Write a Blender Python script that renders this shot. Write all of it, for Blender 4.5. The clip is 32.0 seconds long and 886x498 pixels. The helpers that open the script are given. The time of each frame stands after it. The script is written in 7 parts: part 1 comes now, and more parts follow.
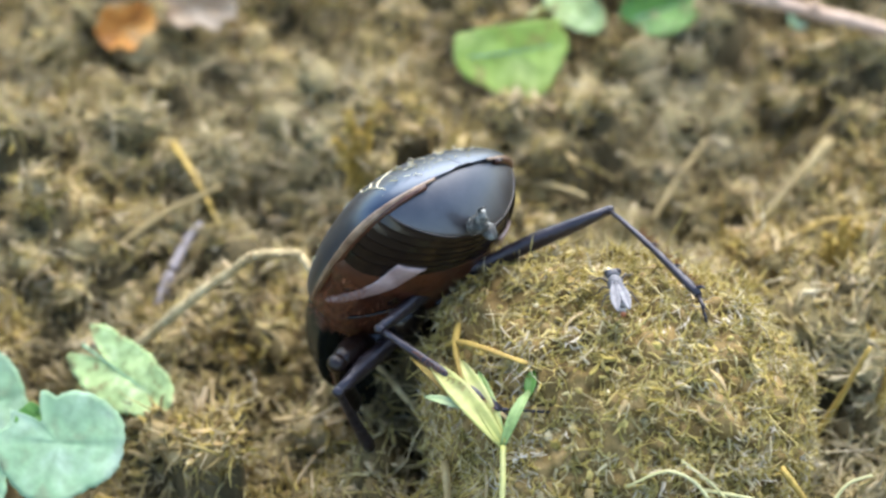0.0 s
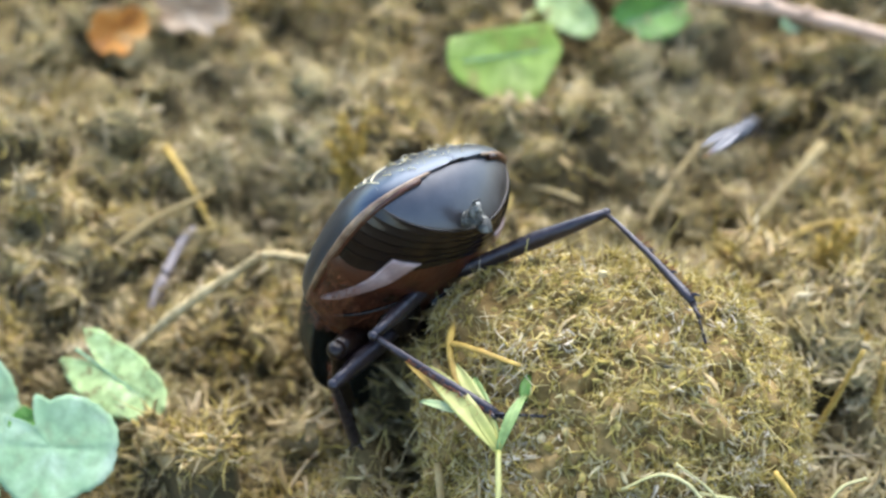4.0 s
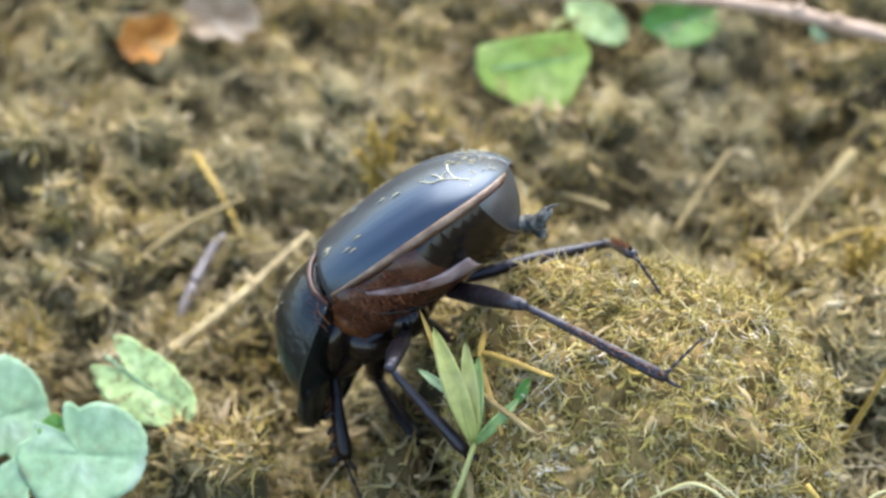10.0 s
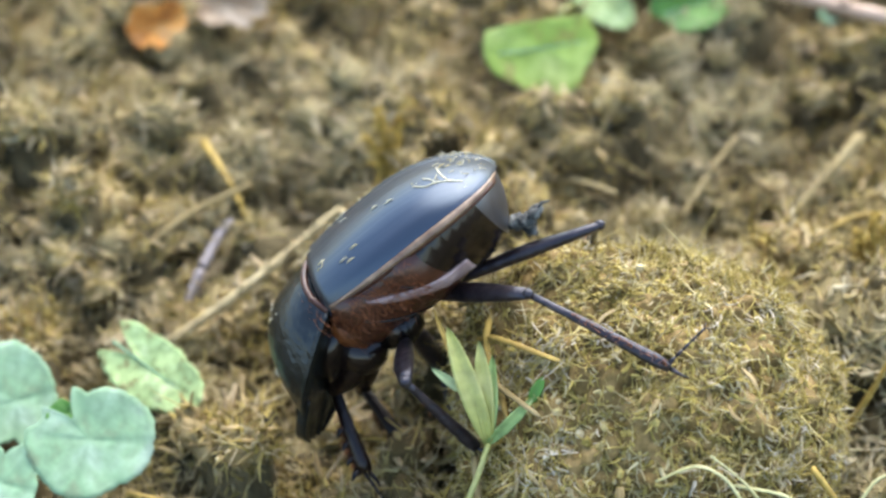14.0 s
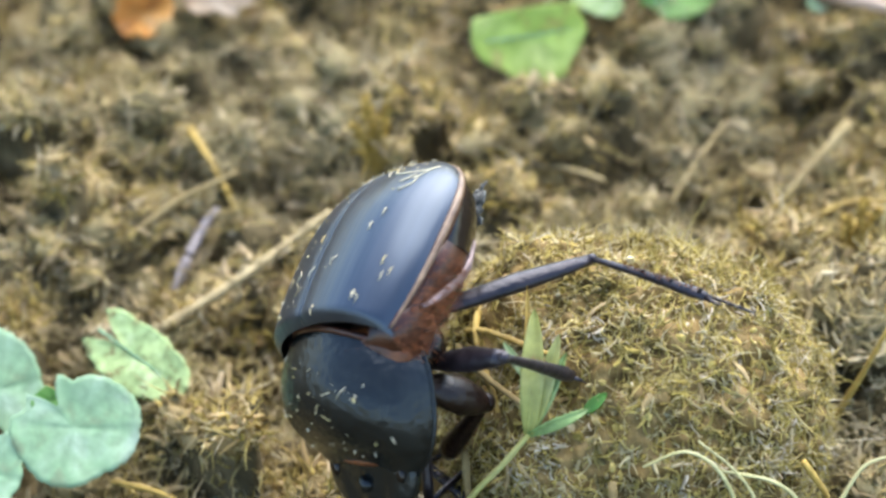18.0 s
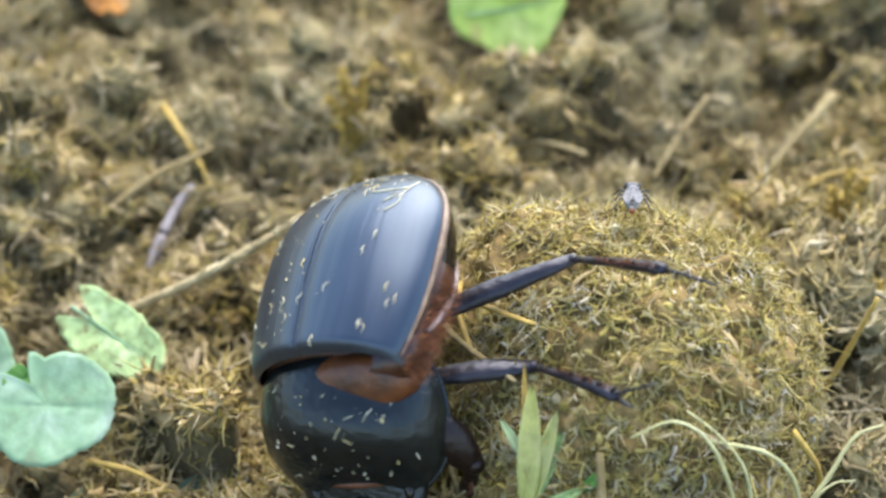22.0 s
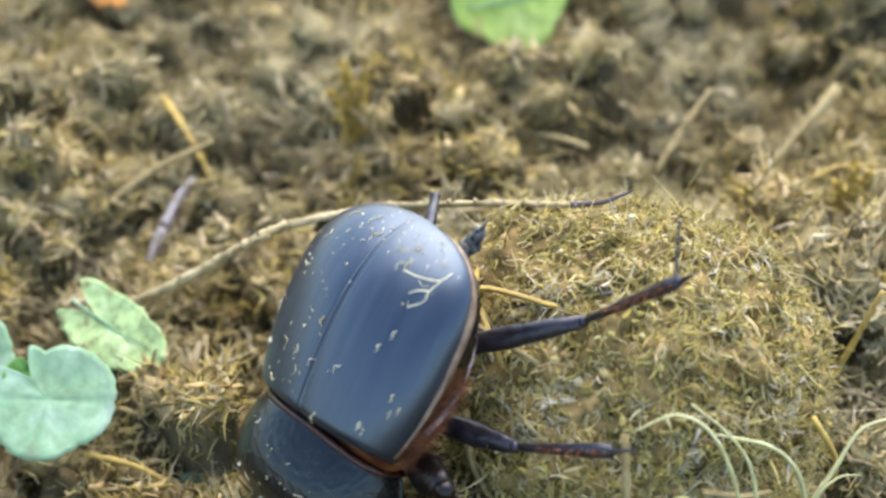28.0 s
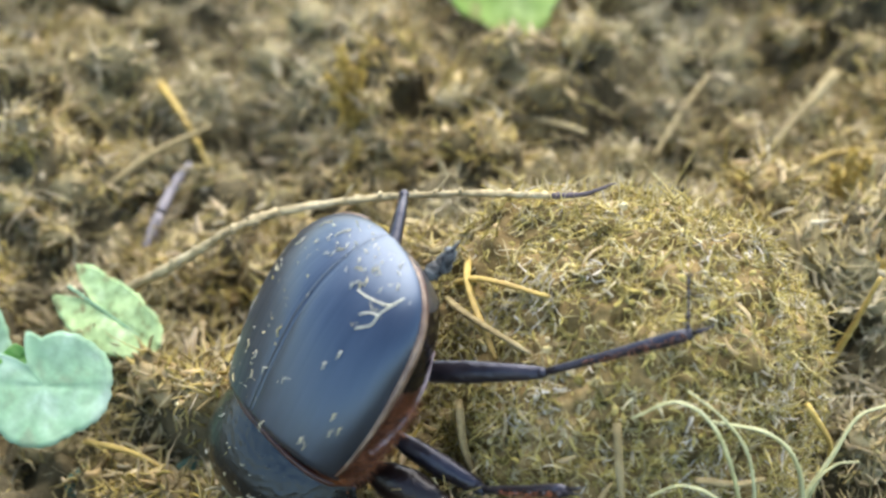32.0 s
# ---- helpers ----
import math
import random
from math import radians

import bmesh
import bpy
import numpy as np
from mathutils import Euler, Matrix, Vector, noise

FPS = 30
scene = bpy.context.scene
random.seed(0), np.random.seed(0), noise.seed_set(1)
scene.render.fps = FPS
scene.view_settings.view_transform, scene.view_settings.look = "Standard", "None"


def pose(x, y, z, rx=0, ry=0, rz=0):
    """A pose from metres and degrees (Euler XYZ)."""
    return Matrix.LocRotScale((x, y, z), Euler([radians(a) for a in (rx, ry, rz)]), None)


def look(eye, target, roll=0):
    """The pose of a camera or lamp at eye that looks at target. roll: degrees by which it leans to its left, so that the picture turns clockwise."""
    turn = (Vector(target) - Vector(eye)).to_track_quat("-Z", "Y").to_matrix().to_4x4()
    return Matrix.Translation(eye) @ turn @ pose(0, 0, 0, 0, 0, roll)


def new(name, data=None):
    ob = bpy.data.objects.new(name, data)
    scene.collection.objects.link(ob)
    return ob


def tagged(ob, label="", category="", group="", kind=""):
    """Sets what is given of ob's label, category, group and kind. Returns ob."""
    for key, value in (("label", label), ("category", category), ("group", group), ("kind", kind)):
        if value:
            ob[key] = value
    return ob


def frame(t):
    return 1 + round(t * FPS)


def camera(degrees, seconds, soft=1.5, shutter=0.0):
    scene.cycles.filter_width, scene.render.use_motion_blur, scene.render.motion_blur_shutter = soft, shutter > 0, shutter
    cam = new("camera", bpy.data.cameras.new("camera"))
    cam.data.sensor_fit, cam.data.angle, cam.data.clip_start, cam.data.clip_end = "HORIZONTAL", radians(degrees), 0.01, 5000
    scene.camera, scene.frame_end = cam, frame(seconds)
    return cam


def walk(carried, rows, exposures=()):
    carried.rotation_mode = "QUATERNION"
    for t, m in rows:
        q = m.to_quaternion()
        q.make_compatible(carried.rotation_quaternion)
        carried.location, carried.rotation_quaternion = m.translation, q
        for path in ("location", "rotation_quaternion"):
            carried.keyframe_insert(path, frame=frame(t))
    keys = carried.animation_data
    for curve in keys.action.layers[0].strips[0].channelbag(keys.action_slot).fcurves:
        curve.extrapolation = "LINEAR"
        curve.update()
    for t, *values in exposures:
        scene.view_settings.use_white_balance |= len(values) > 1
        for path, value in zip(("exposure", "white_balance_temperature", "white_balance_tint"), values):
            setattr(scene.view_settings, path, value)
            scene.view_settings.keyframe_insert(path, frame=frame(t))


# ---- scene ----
MM = 0.001


def at(x, y, z, rx=0, ry=0, rz=0):
    """A pose from millimetres and degrees."""
    return pose(x * MM, y * MM, z * MM, rx, ry, rz)


# ---- camera, light ----
cam = camera(24.0, 32.0, soft=2.7, shutter=0.5)
walk(cam, [
    (0, at(0.162, -125.552, 150.004, 48.036, 0.005, -0.015)), (0.5, at(0.138, -125.557, 149.945, 48.090, -0.081, 0.065)),
    (1, at(0.097, -125.561, 149.895, 48.140, -0.055, 0.037)), (1.5, at(0.049, -125.564, 149.866, 48.141, -0.076, -0.084)),
    (2, at(0.016, -125.564, 149.853, 48.141, -0.170, -0.168)), (2.5, at(0.003, -125.567, 149.838, 48.148, -0.208, -0.152)),
    (3, at(-0.005, -125.578, 149.813, 48.166, -0.127, -0.221)), (3.5, at(-0.020, -125.597, 149.776, 48.190, -0.112, -0.234)),
    (5.5, at(-0.130, -125.580, 149.522, 48.233, -0.058, -0.179)), (6, at(-0.113, -125.549, 149.639, 48.216, -0.051, -0.123)),
    (6.5, at(-0.091, -125.532, 149.767, 48.182, -0.069, -0.070)), (7, at(-0.071, -125.529, 149.873, 48.161, -0.068, -0.071)),
    (7.5, at(-0.063, -125.539, 149.922, 48.145, -0.071, -0.070)), (8, at(-0.073, -125.550, 149.909, 48.150, -0.027, -0.074)),
    (8.5, at(-0.093, -125.545, 149.875, 48.342, -0.000, 0.093)), (9, at(-0.104, -125.516, 149.869, 48.468, 0.184, 0.256)),
    (9.5, at(-0.094, -125.480, 149.907, 48.442, 0.320, 0.373)), (10, at(-0.078, -125.462, 149.967, 48.349, 0.348, 0.419)),
    (10.5, at(-0.069, -125.464, 150.017, 48.303, 0.359, 0.375)), (11, at(-0.060, -125.475, 150.048, 48.232, 0.254, 0.510)),
    (11.5, at(-0.025, -125.493, 150.073, 48.160, 0.283, 0.521)), (12, at(0.062, -125.528, 150.094, 47.976, 0.339, 0.641)),
    (12.5, at(0.205, -125.583, 150.095, 47.968, 0.452, 0.767)), (13, at(0.395, -125.654, 150.064, 47.988, 0.504, 0.781)),
    (13.5, at(0.602, -125.734, 149.997, 48.013, 0.551, 0.796)), (14, at(0.788, -125.817, 149.906, 48.010, 0.769, 0.618)),
    (14.5, at(0.927, -125.895, 149.810, 48.029, 0.841, 0.539)), (16.5, at(1.176, -126.048, 149.182, 48.136, 0.841, 0.688)),
    (17, at(1.194, -126.007, 149.017, 48.166, 0.890, 0.698)), (17.5, at(1.224, -125.967, 148.813, 48.131, 0.740, 0.487)),
    (18, at(1.262, -125.931, 148.555, 47.960, 0.701, 0.393)), (18.5, at(1.296, -125.895, 148.201, 47.725, 0.674, 0.291)),
    (19, at(1.305, -125.852, 147.694, 47.682, 0.716, 0.262)), (19.5, at(1.266, -125.789, 147.024, 47.757, 0.783, -0.000)),
    (20, at(1.163, -125.689, 146.271, 47.755, 0.629, -0.328)), (20.5, at(0.999, -125.542, 145.537, 47.799, 0.550, -0.461)),
    (21, at(0.802, -125.357, 144.894, 47.887, 0.535, -0.466)), (21.5, at(0.615, -125.142, 144.355, 47.968, 0.528, -0.450)),
    (22, at(0.473, -124.908, 143.890, 48.034, 0.497, -0.443)), (22.5, at(0.379, -124.688, 143.483, 48.055, 0.451, -0.555)),
    (23, at(0.319, -124.529, 143.167, 48.076, 0.442, -0.555)), (23.5, at(0.296, -124.444, 142.968, 48.093, 0.506, -0.558)),
    (24, at(0.312, -124.405, 142.856, 48.108, 0.573, -0.525)), (24.5, at(0.348, -124.384, 142.793, 48.121, 0.501, -0.413)),
    (25, at(0.366, -124.371, 142.771, 48.090, 0.502, -0.403)), (25.5, at(0.347, -124.366, 142.799, 48.051, 0.548, -0.470)),
    (27.5, at(0.239, -124.457, 143.038, 47.974, 0.521, -0.477)), (28, at(0.303, -124.397, 142.984, 47.945, 0.500, -0.427)),
    (28.5, at(0.364, -124.303, 142.947, 47.905, 0.485, -0.370)), (29, at(0.399, -124.181, 142.942, 47.719, 0.507, -0.392)),
    (29.5, at(0.410, -124.036, 142.973, 47.605, 0.543, -0.410)), (30, at(0.425, -123.886, 143.025, 47.494, 0.521, -0.387)),
    (30.5, at(0.453, -123.770, 143.063, 47.423, 0.461, -0.334)), (31, at(0.471, -123.726, 143.055, 47.419, 0.463, -0.329)),
    (31.5, at(0.463, -123.752, 143.003, 47.432, 0.496, -0.377)), (32, at(0.435, -123.809, 142.933, 47.451, 0.472, -0.455)),
])
cam.data.dof.use_dof = True
cam.data.dof.focus_distance = 0.172
cam.data.dof.aperture_fstop = 27.0
scene.view_settings.exposure = 1.9

world = bpy.data.worlds.new("sky")
scene.world = world
world.use_nodes = True
sky = world.node_tree.nodes.new("ShaderNodeTexSky")
sky.sky_type, sky.sun_disc = "NISHITA", False
sky.sun_elevation, sky.sun_rotation = radians(52), radians(15)
sky.air_density, sky.dust_density = 1.2, 1.2
back = world.node_tree.nodes["Background"]
back.inputs["Strength"].default_value = 0.15
world.node_tree.links.new(sky.outputs["Color"], back.inputs["Color"])
sun_lamp = bpy.data.lights.new("sun", "SUN")
sun_lamp.energy, sun_lamp.angle, sun_lamp.color = 2.2, radians(75), (1.0, 0.925, 0.85)
sun = new("sun", sun_lamp)
sun.matrix_basis = look((0.22, 0.8, 1.1), (0, 0, 0))


# ---- materials ----
def material(name, colors, scale=300.0, rough=0.7, bump=0.3, grain=1500.0, metal=0.0, island=False, spec=0.5, coat=0.0, through_light=0.0, depth=0.0004, tint=None, patch=0.55, single=False, stretch=None, drift=None):
    """Colours mixed by coarse noise (or by island), finer grain over it, and a fine relief."""
    m = bpy.data.materials.new(name)
    m.use_nodes = True
    t = m.node_tree
    b = t.nodes["Principled BSDF"]
    co = t.nodes.new("ShaderNodeTexCoord")
    n1 = t.nodes.new("ShaderNodeTexNoise")
    n1.inputs["Scale"].default_value, n1.inputs["Detail"].default_value = scale, 4.0
    n2 = t.nodes.new("ShaderNodeTexNoise")
    n2.inputs["Scale"].default_value, n2.inputs["Detail"].default_value = grain, 3.0
    ramp = t.nodes.new("ShaderNodeValToRGB")
    e = ramp.color_ramp.elements
    for i, c in enumerate(colors):
        lo, hi = (0.0, 1.0) if island else (0.3, 0.7)
        p = lo + (hi - lo) * i / max(1, len(colors) - 1)
        el = e[i] if i < 2 and len(colors) > 1 else (e[0] if len(colors) == 1 else e.new(p))
        el.position, el.color = p, (*c, 1)
    for i in range(len(colors), len(e)):
        e[i].color = (*colors[-1], 1)
    place = co.outputs["Object"]
    if stretch:
        mp = t.nodes.new("ShaderNodeMapping")
        mp.inputs["Scale"].default_value = stretch
        t.links.new(place, mp.inputs["Vector"])
        place = mp.outputs["Vector"]
    t.links.new(place, n1.inputs["Vector"])
    t.links.new(place, n2.inputs["Vector"])
    if island:
        g = t.nodes.new("ShaderNodeObjectInfo" if single else "ShaderNodeNewGeometry")
        add = t.nodes.new("ShaderNodeMath")
        add.operation = "MULTIPLY_ADD"
        add.inputs[1].default_value, add.inputs[2].default_value = patch, -0.5 * patch
        add2 = t.nodes.new("ShaderNodeMath")
        t.links.new(n1.outputs["Fac"], add.inputs[0])
        t.links.new(add.outputs[0], add2.inputs[0])
        t.links.new(g.outputs["Random"] if single else g.outputs["Random Per Island"], add2.inputs[1])
        t.links.new(add2.outputs[0], ramp.inputs["Fac"])
    else:
        t.links.new(n1.outputs["Fac"], ramp.inputs["Fac"])
    colour = ramp.outputs["Color"]
    if drift:
        # wide patches that lean to a greyer moss
        wide = t.nodes.new("ShaderNodeTexNoise")
        wide.inputs["Scale"].default_value, wide.inputs["Detail"].default_value = 55.0, 2.0
        t.links.new(co.outputs["Object"], wide.inputs["Vector"])
        share = t.nodes.new("ShaderNodeMapRange")
        share.inputs["From Min"].default_value, share.inputs["From Max"].default_value, share.inputs["To Max"].default_value = 0.4, 0.65, 0.7
        t.links.new(wide.outputs["Fac"], share.inputs["Value"])
        blend = t.nodes.new("ShaderNodeMixRGB")
        blend.inputs["Color2"].default_value = (*drift, 1)
        t.links.new(share.outputs["Result"], blend.inputs["Fac"])
        t.links.new(colour, blend.inputs["Color1"])
        colour = blend.outputs["Color"]
    mix = t.nodes.new("ShaderNodeMixRGB")
    mix.blend_type = "OVERLAY"
    mix.inputs["Fac"].default_value = 0.45
    t.links.new(colour, mix.inputs["Color1"])
    t.links.new(n2.outputs["Fac"], mix.inputs["Color2"])
    t.links.new(mix.outputs["Color"], b.inputs["Base Color"])
    rr = t.nodes.new("ShaderNodeMapRange")
    rr.inputs["To Min"].default_value, rr.inputs["To Max"].default_value = max(0.02, rough * 0.75), min(1, rough * 1.25)
    t.links.new(n1.outputs["Fac"], rr.inputs["Value"])
    t.links.new(rr.outputs["Result"], b.inputs["Roughness"])
    b.inputs["Metallic"].default_value = metal
    b.inputs["Specular IOR Level"].default_value = spec
    b.inputs["Coat Weight"].default_value = coat
    if tint:
        b.inputs["Specular Tint"].default_value = (*tint, 1)
    if bump:
        bp = t.nodes.new("ShaderNodeBump")
        bp.inputs["Strength"].default_value, bp.inputs["Distance"].default_value = bump, depth
        t.links.new(n2.outputs["Fac"], bp.inputs["Height"])
        t.links.new(bp.outputs["Normal"], b.inputs["Normal"])
    if through_light:
        tr = t.nodes.new("ShaderNodeBsdfTranslucent")
        t.links.new(mix.outputs["Color"], tr.inputs["Color"])
        mx = t.nodes.new("ShaderNodeMixShader")
        mx.inputs["Fac"].default_value = through_light
        t.links.new(b.outputs["BSDF"], mx.inputs[1])
        t.links.new(tr.outputs["BSDF"], mx.inputs[2])
        t.links.new(mx.outputs["Shader"], t.nodes["Material Output"].inputs["Surface"])
    return m


SOIL = material("dung soil", [(0.029, 0.023, 0.0097), (0.0728, 0.0567, 0.0243), (0.138, 0.108, 0.0529)], 260, 0.95, 0.6, 1400, spec=0.2)
CLOD = material("matted clod", [(0.0531, 0.0402, 0.0148), (0.127, 0.0959, 0.0365), (0.223, 0.171, 0.0722), (0.317, 0.251, 0.12)], 200, 0.92, 0.9, 1200, spec=0.2, island=True, drift=(0.18, 0.16, 0.085))
CLOD_PIECE = material("single matted clod", [(0.0465, 0.0343, 0.0126), (0.111, 0.0819, 0.0311), (0.196, 0.146, 0.0616), (0.279, 0.214, 0.103)], 200, 0.92, 0.9, 1200, spec=0.2, island=True, single=True)
LITTER = material("moss fibres", [(0.108, 0.08, 0.0213), (0.41, 0.315, 0.0757), (0.291, 0.22, 0.0873), (0.454, 0.37, 0.213), (0.356, 0.27, 0.0825), (0.497, 0.39, 0.126), (0.518, 0.45, 0.31)], 150, 0.85, 0.0, 900, island=True, spec=0.15, through_light=0.2, patch=1.2, drift=(0.375, 0.33, 0.19))
SCRAP = material("leaf scraps", [(0.18, 0.122, 0.0452), (0.311, 0.22, 0.0866), (0.422, 0.308, 0.143), (0.512, 0.389, 0.226)], 150, 0.85, 0.3, 1300, island=True, spec=0.2, through_light=0.15, depth=0.0001, patch=1.4, drift=(0.395, 0.35, 0.23))
CRUMB = material("dung crumbs", [(0.108, 0.0795, 0.0299), (0.192, 0.143, 0.0598), (0.252, 0.191, 0.0878), (0.312, 0.235, 0.114), (0.48, 0.387, 0.249)], 60, 0.9, 0.0, 900, island=True, spec=0.2)
BALL = material("ball dung", [(0.0794, 0.0536, 0.0163), (0.179, 0.122, 0.0423), (0.278, 0.197, 0.0852)], 300, 0.92, 0.6, 1600, spec=0.2)
BALL_FIBRE = material("ball fibres", [(0.152, 0.12, 0.0316), (0.513, 0.412, 0.116), (0.327, 0.268, 0.0975), (0.523, 0.449, 0.269), (0.436, 0.352, 0.11), (0.567, 0.47, 0.171), (0.589, 0.53, 0.415)], 170, 0.85, 0.0, 900, island=True, spec=0.12, through_light=0.2, patch=1.0)
# bluish specular tint puts the blue of the mirrored sky into the gloss
SHELL = material("black shell", [(0.007, 0.009, 0.013), (0.014, 0.018, 0.025)], 700, 0.34, 0.12, 2200, spec=1.0, tint=(0.62, 0.78, 1.0), depth=0.0001, stretch=(0.1, 1.0, 1.0))
TAIL = material("tail shell", [(0.012, 0.012, 0.014), (0.024, 0.024, 0.027)], 500, 0.38, 0.08, 2200, spec=1.0, tint=(0.9, 0.93, 1.0), depth=0.0001)
PITTED = material("pitted shell", [(0.004, 0.005, 0.005), (0.009, 0.011, 0.01)], 700, 0.24, 0.6, 1500, spec=0.4, tint=(0.8, 0.9, 1.0), depth=0.0002)
BELLY = material("black belly", [(0.004, 0.003, 0.003), (0.009, 0.005, 0.004)], 500, 0.2, 0.12, 1500, spec=0.35, depth=0.0002)
CHEST = material("red brown chest", [(0.012, 0.0041, 0.00256), (0.051, 0.0152, 0.0064), (0.03, 0.00936, 0.00512)], 350, 0.3, 0.3, 1600, spec=0.45, depth=0.0002)
MEMBRANE = material("orange brown membrane", [(0.042, 0.0122, 0.0042), (0.154, 0.0476, 0.0112)], 450, 0.42, 0.35, 1500, depth=0.0003)
TAN = material("tan shell edge", [(0.07, 0.035, 0.02), (0.25, 0.175, 0.11)], 450, 0.4, 0.1, 1500)
ROSE = material("pale rose plate", [(0.151, 0.0913, 0.0842), (0.276, 0.203, 0.19)], 400, 0.4, 0.1, 1200)
LEGS = material("blue black leg", [(0.006, 0.005, 0.007), (0.02, 0.015, 0.017)], 600, 0.36, 0.6, 1300, spec=0.5, tint=(0.82, 0.86, 1.0), depth=0.0002)
FRONT = material("dark brown front leg", [(0.0025, 0.0015, 0.0015), (0.009, 0.004, 0.003)], 500, 0.32, 0.6, 1300, spec=0.3, depth=0.0002)
HAIR = material("red hair", [(0.0878, 0.0253, 0.00784), (0.254, 0.0829, 0.0216)], 300, 0.6, 0.0, 900, island=True)
SPECK = material("pale specks", [(0.35, 0.32, 0.2), (0.55, 0.52, 0.38), (0.42, 0.34, 0.12)], 300, 0.7, 0.2, 1200, island=True)
GREY = material("grey dirt", [(0.02, 0.022, 0.022), (0.04, 0.043, 0.04), (0.26, 0.27, 0.25)], 900, 0.8, 0.6, 2200)
LEAF_PALE = material("pale green leaf", [(0.19, 0.23, 0.127), (0.21, 0.343, 0.19), (0.255, 0.382, 0.233), (0.332, 0.446, 0.325)], 260, 0.7, 0.5, 900, depth=0.00012, through_light=0.12, spec=0.3)
LEAF_SPOT = material("spotted green leaf", [(0.216, 0.16, 0.0645), (0.31, 0.411, 0.167), (0.378, 0.491, 0.213), (0.458, 0.543, 0.284)], 560, 0.7, 0.5, 1100, through_light=0.1, depth=0.00012, spec=0.3)
LEAF_LOW = material("blue green leaflet", [(0.05, 0.09, 0.05), (0.11, 0.18, 0.12)], 200, 0.7, 0.3, 800, through_light=0.1, spec=0.3)
LEAF_BRIGHT = material("bright green leaf", [(0.3, 0.21, 0.06), (0.27, 0.39, 0.06), (0.33, 0.45, 0.1), (0.4, 0.48, 0.16)], 170, 0.55, 0.3, 700, through_light=0.3, depth=0.0001)
LEAF_DARK = material("dark green leaf", [(0.06, 0.17, 0.025), (0.13, 0.32, 0.045)], 150, 0.45, 0.25, 700, through_light=0.3, depth=0.0001)
LEAF_DEAD = material("orange dead leaf", [(0.15, 0.075, 0.03), (0.525, 0.213, 0.036), (0.65, 0.312, 0.072), (0.525, 0.413, 0.264)], 260, 0.7, 0.4, 600, through_light=0.2)
LEAF_TAN = material("tan dead leaf", [(0.24, 0.14, 0.07), (0.4, 0.29, 0.18), (0.48, 0.4, 0.3)], 230, 0.7, 0.4, 700, through_light=0.2)
BLADE = material("grass blade", [(0.26, 0.28, 0.06), (0.36, 0.38, 0.11), (0.45, 0.45, 0.2)], 160, 0.5, 0.3, 900, through_light=0.25)
SPRIG_GREEN = material("sprig green", [(0.15, 0.25, 0.07), (0.24, 0.36, 0.12), (0.3, 0.4, 0.16)], 260, 0.5, 0.3, 1100, through_light=0.25)
SPRIG_PALE = material("sprig pale", [(0.3, 0.4, 0.17), (0.42, 0.5, 0.27)], 260, 0.5, 0.3, 1100, through_light=0.25)
STRAND = material("pale grass strand", [(0.34, 0.33, 0.13), (0.44, 0.43, 0.23)], 260, 0.6, 0.3, 900, through_light=0.15)
STRAW = material("dry straw", [(0.14, 0.105, 0.042), (0.22, 0.17, 0.075), (0.29, 0.235, 0.12)], 260, 0.75, 0.5, 1200, spec=0.2)
FROND = material("old moss", [(0.216, 0.143, 0.03), (0.486, 0.338, 0.072), (0.621, 0.468, 0.144)], 200, 0.85, 0.0, 900, island=True, spec=0.15, through_light=0.2)
STRAW_GOLD = material("golden straw", [(0.24, 0.155, 0.03), (0.4, 0.28, 0.06)], 260, 0.7, 0.4, 1200)
BARK = material("twig bark", [(0.2, 0.15, 0.065), (0.35, 0.275, 0.135), (0.46, 0.385, 0.225)], 500, 0.8, 0.6, 1700)
PINK_STEM = material("pinkish stem", [(0.3, 0.19, 0.12), (0.45, 0.33, 0.24)], 200, 0.6, 0.3, 900)
MAUVE = material("mauve grey bud", [(0.13, 0.11, 0.105), (0.26, 0.23, 0.225)], 300, 0.6, 0.3, 900)
TIP = material("withered tip", [(0.05, 0.035, 0.035), (0.12, 0.09, 0.09)], 500, 0.7, 0.5, 1700)
FLY_GREY = material("fly grey", [(0.05, 0.05, 0.055), (0.13, 0.13, 0.14)], 900, 0.6, 0.3, 2500)
FLY_BAND = material("fly pale band", [(0.22, 0.22, 0.209), (0.303, 0.303, 0.286)], 900, 0.6, 0.2, 2500)
FLY_DARK = material("fly dark", [(0.01, 0.01, 0.012), (0.03, 0.02, 0.02)], 900, 0.4, 0.2, 2500)
WING = material("fly wing", [(0.28, 0.28, 0.3), (0.4, 0.4, 0.42)], 900, 0.25, 0.2, 1500, through_light=0.6)


# ---- mesh tools, in millimetres ----
def mesh(name, verts, faces, mat, smooth=True):
    """A mesh from points and faces (an array of equal faces, or a list of mixed ones)."""
    me = bpy.data.meshes.new(name)
    verts = np.asarray(verts, float) * MM
    if isinstance(faces, np.ndarray):
        n, k = faces.shape
        me.vertices.add(len(verts))
        me.vertices.foreach_set("co", verts.ravel())
        me.loops.add(n * k)
        me.loops.foreach_set("vertex_index", faces.ravel().astype(np.int32))
        me.polygons.add(n)
        me.polygons.foreach_set("loop_start", np.arange(0, n * k, k, dtype=np.int32))
        me.update(calc_edges=True)
        me.validate()
    else:
        me.from_pydata([tuple(v) for v in verts], [], faces)
    me.polygons.foreach_set("use_smooth", [smooth] * len(me.polygons))
    me.materials.append(mat)
    return me


def part(name, shape, mat, parent=None, label="", m=None, smooth=True):
    """One mesh object, under a thing or a part."""
    ob = new(name, mesh(name, shape[0], shape[1], mat, smooth))
    if parent is not None:
        ob.parent = parent
    if m is not None:
        ob.matrix_basis = m
    if label:
        ob["label"] = label
    return ob


